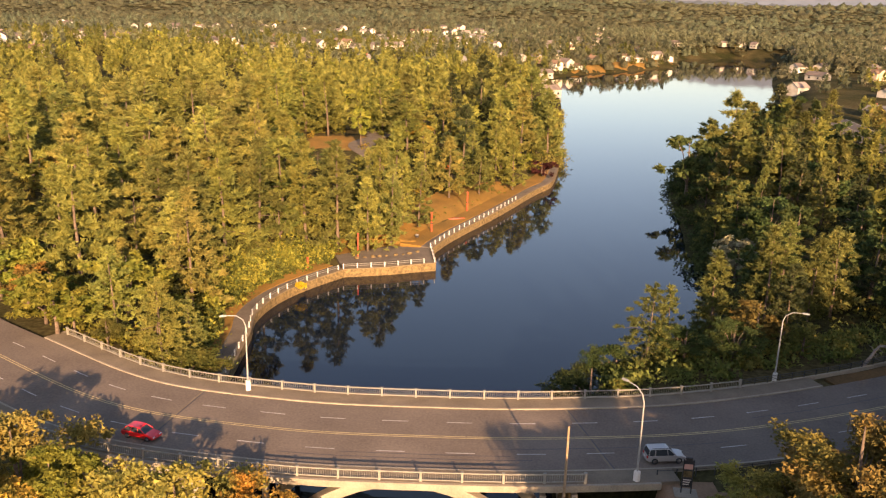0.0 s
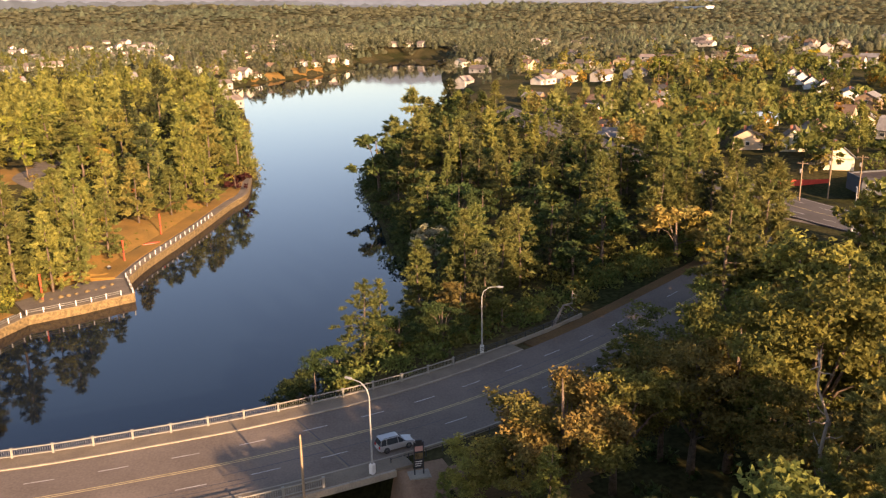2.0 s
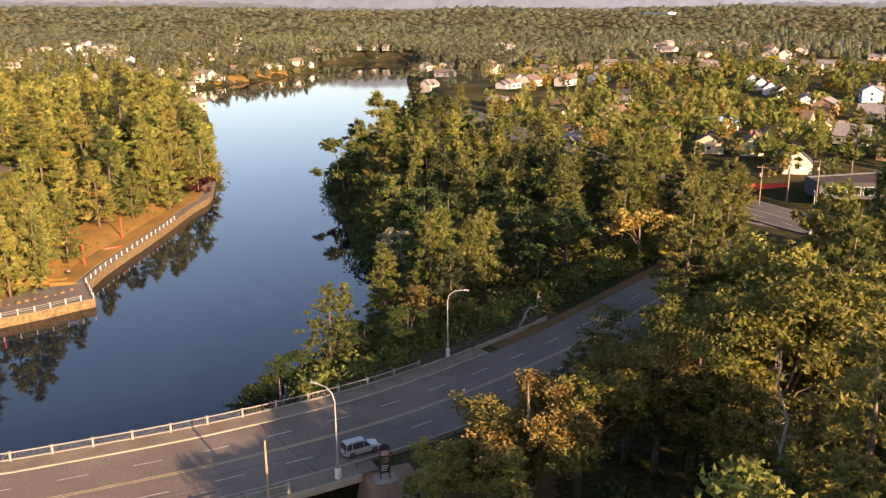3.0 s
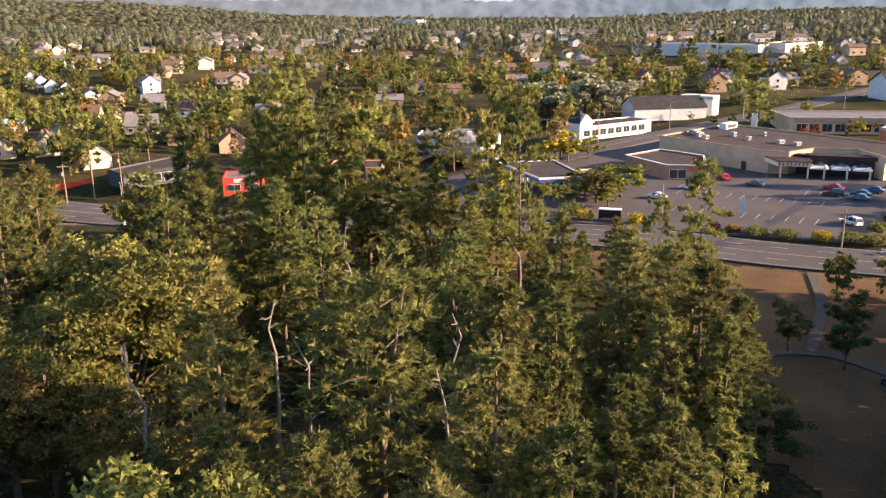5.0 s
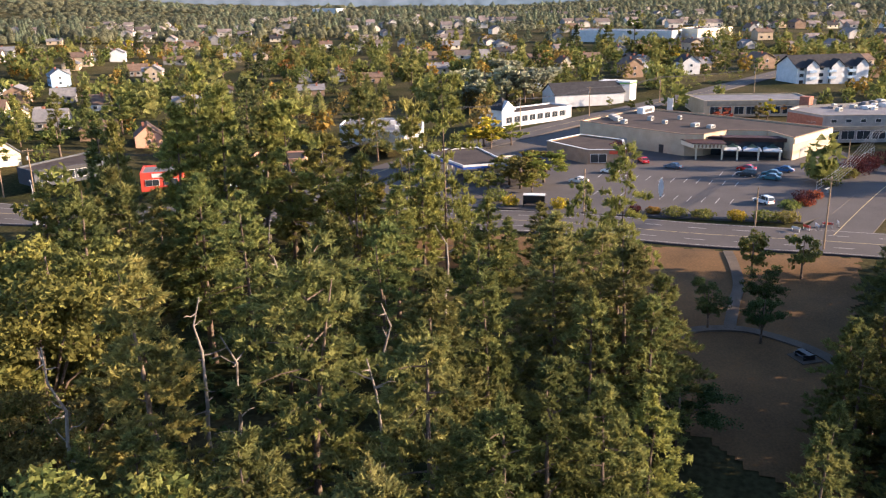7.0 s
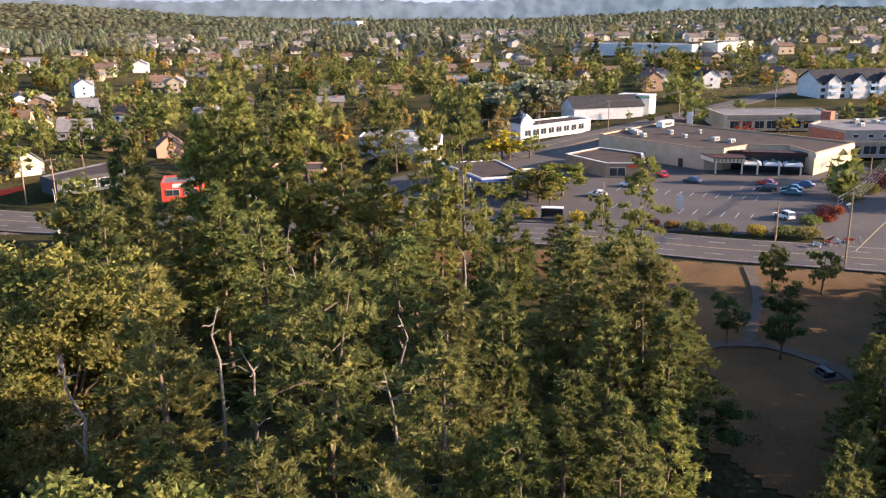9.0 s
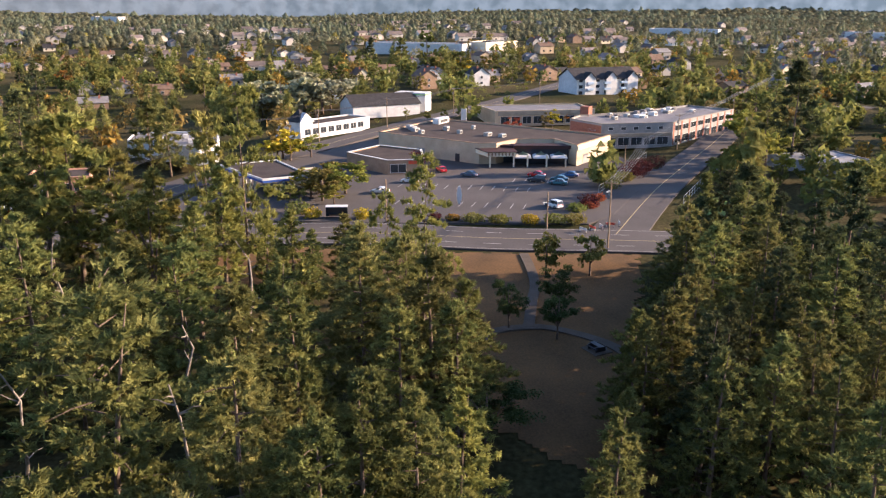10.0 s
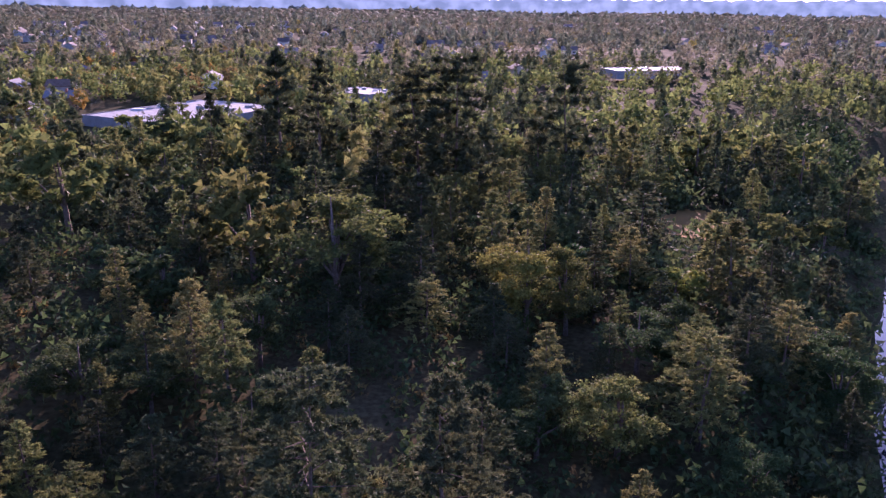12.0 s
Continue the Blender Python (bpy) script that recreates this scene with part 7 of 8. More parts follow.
tops([("maple", LIME, 248, -83, 28), ("maple", LIME, 258, -84.5, 26), ("maple", GREEN, 272, -92, 25), ("tall", GREEN, 268, -97, 28), ("maple", GREEN, 207, -63, 21), ("maple", LIME, 217, -69, 22), ("maple", GREEN, 228, -77, 24), ("fir", FIR, 238, -84, 31),
      ("maple", GREEN, 330, -112, 26), ("fir", FIR, 338, -122, 31), ("maple", GREEN, 318, -104, 24), ("tall", GREEN, 345, -108, 28), ("maple", OAK, 310, -96, 23)], "mid", "along the side street", 22)
hut = random.Random(9)
for k in range(5):
    x, y = 152 + k * 1.3, -22 - k * 1.9
    b = tagged(new("road_barrier"), "orange and white road works barrier", "barrier", "road works barriers")
    b.matrix_basis = pose(x, y, 15, 0, 0, hut.uniform(0, 90))
    part("board", boxed(-0.9, -0.04, 0.55, 0.9, 0.04, 0.95), REDWOOD if k % 2 else WHITE, b)
    for s in (-0.75, 0.75):
        part("foot", boxed(s - 0.05, -0.3, 0, s + 0.05, 0.3, 0.08), BLACK, b)
        part("upright", boxed(s - 0.04, -0.04, 0.05, s + 0.04, 0.04, 0.95), WHITE, b)


def mesh_fence(pts, label):
    """Posts with two rails and a wire net between them."""
    e = tagged(new("wire_fence"), label, "fence", "street fences")
    q = smooth_line([(x, y, 15.0) for x, y in pts], 3.0)
    pm = boxed(-0.05, -0.05, -0.3, 0.05, 0.05, 1.85)
    me = bpy.data.meshes.new("post")
    pm.to_mesh(me)
    pm.free()
    me.materials.append(STEEL)
    for x, y, z in q:
        part("post", me, None, e).matrix_basis = pose(x, y, max(z, land_at(x, y)))
    for h in (0.15, 0.98, 1.8):
        bm = bmesh.new()
        tube(bm, [(x, y, max(z, land_at(x, y)) + h) for x, y, z in q], [0.04] * len(q), 5)
        part("rail", bm, STEEL, e)


mesh_fence([(186, -30), (205, -38.5), (232, -50)], "grey wire fence beside the side street")
mesh_fence([(176, -46.5), (205, -60), (232, -73)], "grey wire fence beside the green lawn")

# ---- houses ----
WALLS = [SIDING, CREAM, GREYSIDING, GREYSIDING, BEIGE, BROWNSIDING, BEIGE, GREYSIDING, BROWNSIDING]
ROOFS = [SHINGLE, BROWNSHINGLE, GREYSHINGLE, BROWNSHINGLE, GREYSHINGLE]
WALL_WORDS = {"white_siding": "white", "cream_siding": "cream", "grey_siding": "grey", "pale_blue_siding": "pale blue", "beige_stucco": "beige", "brown_siding": "brown", "salmon_stucco": "salmon"}
ROOF_WORDS = {"dark_shingles": "dark", "brown_shingles": "brown", "grey_shingles": "grey", "blue_metal_roof": "blue"}
HOUSE_FORMS = {}
HOUSE_SPOTS = []


def house_form(key, w, d, h, rise, wing, plain_form):
    """Builds one house at the origin; further ones of its kind share its meshes."""
    e = new("house")
    gabled(e, 0, 0, 0, w, d, 0, h, rise, SIDING, SHINGLE)
    if wing:
        a, b = gabled(e, w * 0.22, -d * 0.42, 90, d * 0.55, w * 0.42, 0, h * 0.96, rise * 0.7, SIDING, SHINGLE)
    part("chimney", boxed(-w * 0.28, d * 0.1, h + rise * 0.3, -w * 0.28 + 0.8, d * 0.1 + 0.7, h + rise + 0.9), BRICK, e)
    rows = (0.9, 3.5) if h > 4.5 and not plain_form else (1.2,) if plain_form else (0.9,)
    for s in (-1, 1):
        for z in rows:
            for x in ((-0.32, 0.0, 0.32) if not plain_form else (-0.25, 0.25)):
                if s < 0 and wing and x > 0:
                    continue
                o = part("window", boxed(-0.75, -0.08, 0, 0.75, 0.08, 1.3), DARKGLASS if plain_form else WHITE, e)
                o.matrix_basis = pose(x * w, s * d / 2, z)
                if plain_form:
                    continue
                p = part("pane", boxed(-0.66, -0.11, 0.09, 0.66, 0.11, 1.21), DARKGLASS, o)
            if not plain_form:
                o = part("window", boxed(-0.08, -0.6, 0, 0.08, 0.6, 1.3), WHITE, e)
                o.matrix_basis = pose(s * w / 2, 0, z)
                part("pane", boxed(-0.11, -0.52, 0.09, 0.11, 0.52, 1.21), DARKGLASS, o)
    if not plain_form:
        o = part("door", boxed(-0.48, -0.09, 0, 0.48, 0.09, 2.05), BROWNSIDING, e)
        o.matrix_basis = pose(-w * 0.16, -d / 2, 0)
    return e


SIZES = [(11, 8.5, 3.2, 2.4, True), (13, 9, 3.0, 2.0, False), (9.5, 8.5, 5.6, 2.8, True), (12, 9.5, 5.4, 2.4, False), (10, 7.5, 3.0, 3.2, False)]


def house(x, y, turn, form, wall, roof, far=False, z=None, where="among trees"):
    key = (form, far)
    z = land_at(x, y) if z is None else z
    m = pose(x, y, z, 0, 0, turn)
    if key not in HOUSE_FORMS:
        w, d, h, rise, wing = SIZES[form]
        e = HOUSE_FORMS[key] = house_form(key, w, d, h, rise, wing, far)
        e.matrix_basis = m
    else:
        e = copy_thing(HOUSE_FORMS[key], m)
    for o in e.children:
        mt = wall if o.name.startswith("wall") else roof if o.name.startswith("roof") else None
        if mt is not None:
            o.material_slots[0].link = "OBJECT"
            o.material_slots[0].material = mt
    tagged(e, "%s %s house with a %s pitched roof %s" % (WALL_WORDS[wall.name], "two-storey" if SIZES[form][2] > 4.5 else "one-storey", ROOF_WORDS[roof.name], where), "house", "houses of the town")
    HOUSE_SPOTS.append((x, y))
    TREE_SPOTS.append((x, y))
    return e


for x, y, turn, form, wall, roof in ((181, 171, 52, 4, CREAM, GREYSHINGLE), (186, 192, 48, 4, CREAM, BROWNSHINGLE), (179, 203, 45, 0, BEIGE, SHINGLE), (216, 150, 35, 4, PINKSTUCCO, BROWNSHINGLE), (224, 250, -35, 1, SIDING, BLUEROOF), (352, 369, 50, 4, SIDING, GREYSHINGLE),
                                     (345, 355, 50, 4, SIDING, SHINGLE), (338, 341, 50, 4, SIDING, SHINGLE), (334, 328, 50, 4, SIDING, SHINGLE), (331, 308, 50, 1, SIDING, GREYSHINGLE), (358, 296, 50, 2, BLUESIDING, GREYSHINGLE), (206, 262, 40, 1, BEIGE, BROWNSHINGLE),
                                     (230, 265, 40, 0, SIDING, SHINGLE), (240, 215, 45, 0, CREAM, GREYSHINGLE)):
    house(x, y, turn, form, wall, roof)
house(415, -5, 25, 2, SIDING, SHINGLE)
house(362, 60, 25, 2, BLUESIDING, GREYSHINGLE)
house(398, 20, 30, 2, BROWNSIDING, BROWNSHINGLE)
house(450, -40, 30, 3, BROWNSIDING, BROWNSHINGLE)
house(455, -85, -60, 3, BEIGE, BROWNSHINGLE)
BLOCKED = [(247, 0, 55), (273, -62, 36), (225, 82, 28), (272, 46, 26), (320, 28, 20), (392, -60, 22), (308, -25, 24), (190, 45, 30), (172, 143, 18), (166, 112, 14), (186, 92, 14), (195, -255, 45), (160, -335, 25), (60, -515, 40), (215, -155, 28), (218, -92, 18), (340, 78, 22), (255, 510, 45), (285, 560, 40)]


def town(seed, poly, count, gap, near, plain_form):
    """Houses in loose rows, clear of water, roads and shops."""
    rng = random.Random(seed)
    xs, ys = [p[0] for p in poly], [p[1] for p in poly]
    done = tries = 0
    while done < count and tries < count * 80:
        tries += 1
        a = radians(28)
        u, v = rng.randrange(-60, 60) * gap * 1.05, rng.randrange(-40, 40) * gap * 1.7 + rng.choice((-1, 1)) * gap * 0.45
        x, y = u * math.cos(a) - v * math.sin(a) + 300 + rng.uniform(-3, 3), u * math.sin(a) + v * math.cos(a) + 200 + rng.uniform(-3, 3)
        if not inside(poly, x, y) or any(math.hypot(x - p, y - q) < r for p, q, r in BLOCKED) or not off_road(x, y, 5):
            continue
        if any(abs(x - p) < gap * 0.7 and abs(y - q) < gap * 0.7 for p, q in HOUSE_SPOTS):
            continue
        if float(water_distance(np.array([x]), np.array([y]))[0]) < 14:
            continue
        house(x, y, 28 + rng.choice((0, 90, 180, 270)) + rng.uniform(-4, 4), rng.choice((0, 1, 4, 0, 1, 4, 2, 3)), rng.choice(WALLS), rng.choice(ROOFS), plain_form)
        done += 1


NE_TOWN = [(165, 160), (330, 110), (560, 60), (800, 300), (760, 760), (420, 800), (300, 640), (230, 500), (160, 340)]
E_TOWN = [(300, 70), (560, 70), (800, 120), (860, -200), (640, -360), (420, -240), (330, -130), (420, -100), (340, -10)]
SE_TOWN = [(230, -120), (400, -200), (600, -300), (560, -560), (300, -620), (120, -560), (80, -380), (160, -360), (240, -250)]
NW_TOWN = [(-420, 560), (-200, 580), (-40, 560), (60, 660), (90, 760), (160, 830), (220, 930), (60, 1150), (-300, 1000)]
town(31, [(165, 160), (330, 110), (420, 150), (400, 400), (200, 400), (160, 340)], 34, 21, True, False)
town(35, NE_TOWN, 70, 21, True, True)
town(32, E_TOWN, 66, 22, True, True)
town(33, SE_TOWN, 45, 24, True, True)
town(34, NW_TOWN, 22, 24, True, True)
for x, y, turn, form, wall in ((104, 778, 20, 2, CREAM), (124, 800, 20, 1, SIDING), (150, 850, 10, 2, CREAM), (185, 890, 10, 3, SIDING), (-272, 552, 15, 3, PINKSTUCCO), (-260, 556, 15, 3, SIDING), (402, 960, -30, 3, PINKSTUCCO)):
    house(x, y, turn, form, wall, BROWNSHINGLE, False, None, "above the water")
# pale houses in rows up the slope behind the far bank
SLOPE_SPOTS = [(-189, 1130), (-172, 1140), (-104, 820), (-92, 830), (-128, 1400), (-116, 1270), (-75, 1060), (-60, 1065), (-42, 1300), (-24, 1310), (4, 1290), (18, 1330), (60, 1250), (78, 1300), (94, 1240), (154, 1440), (182, 1370), (224, 1262), (312, 1700), (236, 1290),
               (117, 872), (142, 945), (226, 985), (212, 1050), (520, 1400), (200, 1200), (40, 1180), (-10, 1120)]
srng = random.Random(44)
for x, y in SLOPE_SPOTS:
    house(x, y, srng.choice((15, 105, 30)) + srng.uniform(-8, 8), srng.choice((2, 3, 2, 3, 1)), srng.choice((CREAM, SIDING, CREAM, BEIGE)), srng.choice((BROWNSHINGLE, GREYSHINGLE)), True, None, "on the far slope")

# ---- trees between the houses ----
tops([("fir", FIR, 206, 162, 31), ("maple", GREEN, 190, 160, 27), ("fir", PINE, 196, 178, 31), ("maple", GREEN, 174, 166, 26), ("fir", FIR, 212, 178, 30), ("fir", FIR, 205, 74, 31), ("pine", FIR, 213, 82, 32),
      ("fir", PINE, 198, 112, 31), ("maple", GREEN, 206, 100, 26), ("fir", FIR, 210, 122, 31), ("fir", FIR, 222, 132, 31), ("maple", GREEN, 228, 116, 26), ("fir", DARKSHADEFIR, 236, 128, 32), ("maple", PLUM, 214, 112, 23), ("fir", PINE, 240, 150, 33), ("maple", GREEN, 226, 166, 27)], "mid", "between the first houses", 47)
MIX = [("maple", GREEN, 0.28), ("fir", FIR, 0.2), ("maple", OAK, 0.14), ("tall", GREEN, 0.1), ("maple", LIME, 0.08), ("fir", DARKSHADEFIR, 0.08), ("maple", RUST, 0.06), ("maple", PLUM, 0.03), ("maple", GOLD, 0.03)]
for p, q, r in BLOCKED:
    CLEAR.append((p, q, r * 0.85))
grove(41, NE_TOWN, 75, 9, MIX, (9, 17), "mid", "between the houses")
grove(42, [(290, 60), (560, 80), (560, -200), (380, -150), (330, -120), (420, -60), (345, 0)], 45, 8, MIX, (8, 15), "mid", "between the houses")
grove(43, [(155, -70), (240, -100), (300, -160), (240, -230), (170, -215), (135, -220), (130, -130)], 35, 8, MIX[:2] + [("maple", ALDERSHADE, 0.52)], (12, 20), "mid", "beyond the park")
tops([("tall", LIME, 300, 420, 38), ("tall", GREEN, 312, 428, 34), ("fir", DARKSHADEFIR, 330, 170, 34), ("maple", GREEN, 352, 110, 30), ("tall", GREEN, 640, 30, 44), ("fir", FIR, 520, 40, 36), ("fir", DARKSHADEFIR, 530, 60, 36), ("maple", GREEN, 470, 20, 34), ("maple", GREEN, 480, 4, 33)], "mid", "between the houses", 44)


grove(45, [(70, -145), (125, -115), (170, -160), (180, -220), (110, -235), (40, -245), (-30, -235), (-22, -165), (40, -168)], 75, 9, [("fir", DARKSHADEFIR, 0.45), ("fir", FIR, 0.25), ("maple", GREEN, 0.3)], (11, 17), "mid", "beyond the shaded park")
grove(46, [(-88, 145), (-140, 200), (-150, 320), (-235, 340), (-215, 240), (-130, 172)], 42, 9.5, [("fir", PINE, 0.6), ("fir", FIR, 0.4)], (15, 22), "mid", "beside the bridge road", 2.5, None, 2.0, (1.1, 1.5))


# ---- the far town and woods ----
def far_trees(name, label, spots, material, seed, conifer, cards_each=46):
    """Many far trees in one mesh; spots are rows of x, y, height."""
    rng = np.random.default_rng(seed)
    out = []
    zs = land(spots[:, 0], spots[:, 1])
    for (x, y, h), z in zip(spots, zs):
        n = cards_each
        if conifer:
            f = rng.uniform(0.08, 1, n) ** 1.3
            r = h * 0.3 * (1 - f) ** 0.8 * np.sqrt(rng.uniform(0.2, 1, n)) + 0.15
            a = rng.uniform(0, 6.283, n)
            p = np.stack([x + r * np.cos(a), y + r * np.sin(a), z + f * h], 1)
        else:
            q = rng.normal(size=(n, 3))
            q /= np.linalg.norm(q, axis=1)[:, None]
            lump = 1 + 0.3 * np.sin(q[:, 0] * 4 + x) * np.sin(q[:, 1] * 3 + y)
            q *= (rng.uniform(0.6, 1, n) * lump)[:, None]
            p = np.stack([x + q[:, 0] * h * 0.42, y + q[:, 1] * h * 0.42, z + h * 0.55 + q[:, 2] * h * 0.45], 1)
        size = h * (0.15 if cards_each > 80 else 0.21 if cards_each > 30 else 0.3)
        out.append(cards(rng, p, size * 1.3, size))
    tagged(new(name, card_mesh(name, np.concatenate(out), material)), label, "woods", "", "stuff")


def far_spots(seed, count, r0, r1, lo, hi, clump=0.0, heights=(9, 17), power=1.0):
    """Places in a fan round the eye, from bearing lo to hi in degrees clockwise from +y."""
    rng = np.random.default_rng(seed)
    r = r0 + (r1 - r0) * rng.uniform(0, 1, count * 3) ** power
    b = np.radians(rng.uniform(lo, hi, count * 3))
    x, y = r * np.sin(b), r * np.cos(b)
    if clump:
        k = np.sin(x / 61 + seed) * np.sin(y / 53 - seed) + 0.5 * np.sin(x / 23) * np.sin(y / 29)
        keep = k > clump - 1
        x, y = x[keep], y[keep]
    keep = water_distance(x, y) > 5
    for p, q, rr in BLOCKED[:-2]:
        keep &= np.hypot(x - p, y - q) > rr
    for line, half in ROADS:
        for q in line[::3]:
            keep &= np.hypot(x - q[0], y - q[1]) > half + 4
    hs = np.array(HOUSE_SPOTS)
    x, y = x[keep], y[keep]
    d = np.full(x.shape, 1e9)
    for p, q in hs:
        d = np.minimum(d, np.hypot(x - p, y - q))
        far = math.hypot(p, q)
        if p > 150 and p > 1.1 * q and q > -150 and far > 340:  # gardens open towards the lake
            front, beside = far - (x * p + y * q) / far, (x * q - y * p) / far
            d = np.where((np.abs(beside) < 8) & (front > 0) & (front < 0.16 * far) & (rng.uniform(0, 1, x.shape) < 0.8), 0, d)
    x, y = x[d > 8], y[d > 8]
    x, y = x[:count], y[:count]
    return np.stack([x, y, rng.uniform(*heights, len(x))], 1)


for seed, n, r0, r1, lo, hi, cl, hs, mt, con, each, lab in (
        (51, 900, 190, 650, 28, 150, 0.7, (5, 10), GREEN, False, 72, "green broadleaf trees between the houses of the town"), (52, 420, 200, 700, 25, 160, 0.8, (7, 15), FIR, True, 66, "dark conifers between the houses of the town"),
        (53, 150, 210, 700, 28, 150, 0.8, (5, 9), RUST, False, 72, "russet autumn trees between the houses of the town"), (58, 260, 210, 700, 28, 150, 0.8, (5, 10), OAK, False, 100, "olive-brown trees between the houses of the town"),
        (54, 380, 235, 620, 118, 202, 0.3, (9, 15), DARKSHADEFIR, True, 84, "dark conifers behind the shaded park"), (55, 560, 235, 620, 118, 202, 0.2, (7, 13), GREEN, False, 84, "broad trees behind the shaded park"),
        (56, 330, 330, 640, -34, 6, 0.2, (11, 19), PINE, True, 96, "olive conifer woods behind the far bank"), (57, 170, 330, 720, -34, 8, 0.3, (8, 13), LIME, False, 84, "yellow-green woods behind the far bank"), (60, 330, 330, 1000, -34, 20, 0.3, (8, 13), GREEN, False, 84, "green broadleaf woods behind the far bank"), (76, 260, 520, 1000, -34, 22, 0.3, (9, 16), FIR, True, 100, "green conifers round the far houses")):
    far_trees("middle_woods", lab, far_spots(seed, n, r0, r1, lo, hi, cl, hs), mt, seed, con, each)
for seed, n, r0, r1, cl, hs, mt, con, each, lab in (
        (61, 800, 560, 1600, 0.6, (6, 12), HAZELEAF, False, 46, "far green trees over the town"), (62, 420, 560, 1800, 0.6, (9, 17), HAZENEEDLE, True, 44, "far dark conifers over the town"), (63, 420, 560, 1600, 0.6, (6, 11), OAK, False, 40, "far olive autumn trees over the town"),
        (66, 700, 450, 1900, 0.2, (9, 16), HAZELEAF, False, 40, "far trees behind the shaded park"), (67, 600, 500, 1900, 0.2, (11, 19), HAZENEEDLE, True, 40, "far conifers behind the shaded park"), (68, 450, 600, 1900, 0.2, (9, 15), HAZENEEDLE, True, 44, "far olive woods behind the far bank"),
        (69, 420, 800, 1500, 0.0, (8, 15), HAZELEAF, False, 50, "woods round the end of the lake"), (74, 300, 1120, 1500, 0.0, (11, 18), HAZENEEDLE, True, 46, "dark woods behind the end of the lake"), (75, 260, 1120, 1500, 0.0, (9, 15), HAZELEAF, False, 46, "green woods behind the end of the lake"), (83, 160, 820, 1150, 0.0, (8, 14), HAZENEEDLE, True, 46, "conifers along the lake shore"), (70, 360, 800, 1500, 0.0, (10, 18), HAZENEEDLE, True, 50, "conifers round the end of the lake")):
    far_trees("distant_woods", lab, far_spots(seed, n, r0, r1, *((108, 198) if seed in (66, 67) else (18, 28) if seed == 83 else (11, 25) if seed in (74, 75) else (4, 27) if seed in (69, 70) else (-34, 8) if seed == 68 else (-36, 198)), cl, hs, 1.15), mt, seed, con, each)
grng = np.random.default_rng(77)
hs = np.repeat(np.array(HOUSE_SPOTS), 3, axis=0)
ga, gr = grng.uniform(0, 6.283, len(hs)), grng.uniform(8.5, 13, len(hs))
gs = np.stack([hs[:, 0] + gr * np.cos(ga), hs[:, 1] + gr * np.sin(ga), grng.uniform(4.5, 9, len(hs))], 1)
gs = gs[water_distance(gs[:, 0], gs[:, 1]) > 3]
far_trees("garden_trees", "small green garden trees round the houses", gs[::2], GREEN, 78, False, 82)
far_trees("garden_trees", "small olive garden trees round the houses", gs[1::4], OAK, 79, False, 82)
far_trees("garden_trees", "small garden conifers round the houses", gs[3::4], FIR, 80, True, 82)
undergrowth(92, [(270, 60), (420, 90), (520, 60), (480, -120), (400, -120), (330, -100), (420, -60), (330, 0)], 260, GREEN, "garden hedges and bushes of the town", (1.0, 2.8), 40)
undergrowth(93, [(160, 160), (330, 120), (380, 380), (180, 380)], 260, GREEN, "garden hedges and bushes of the town", (1.0, 2.8), 40)


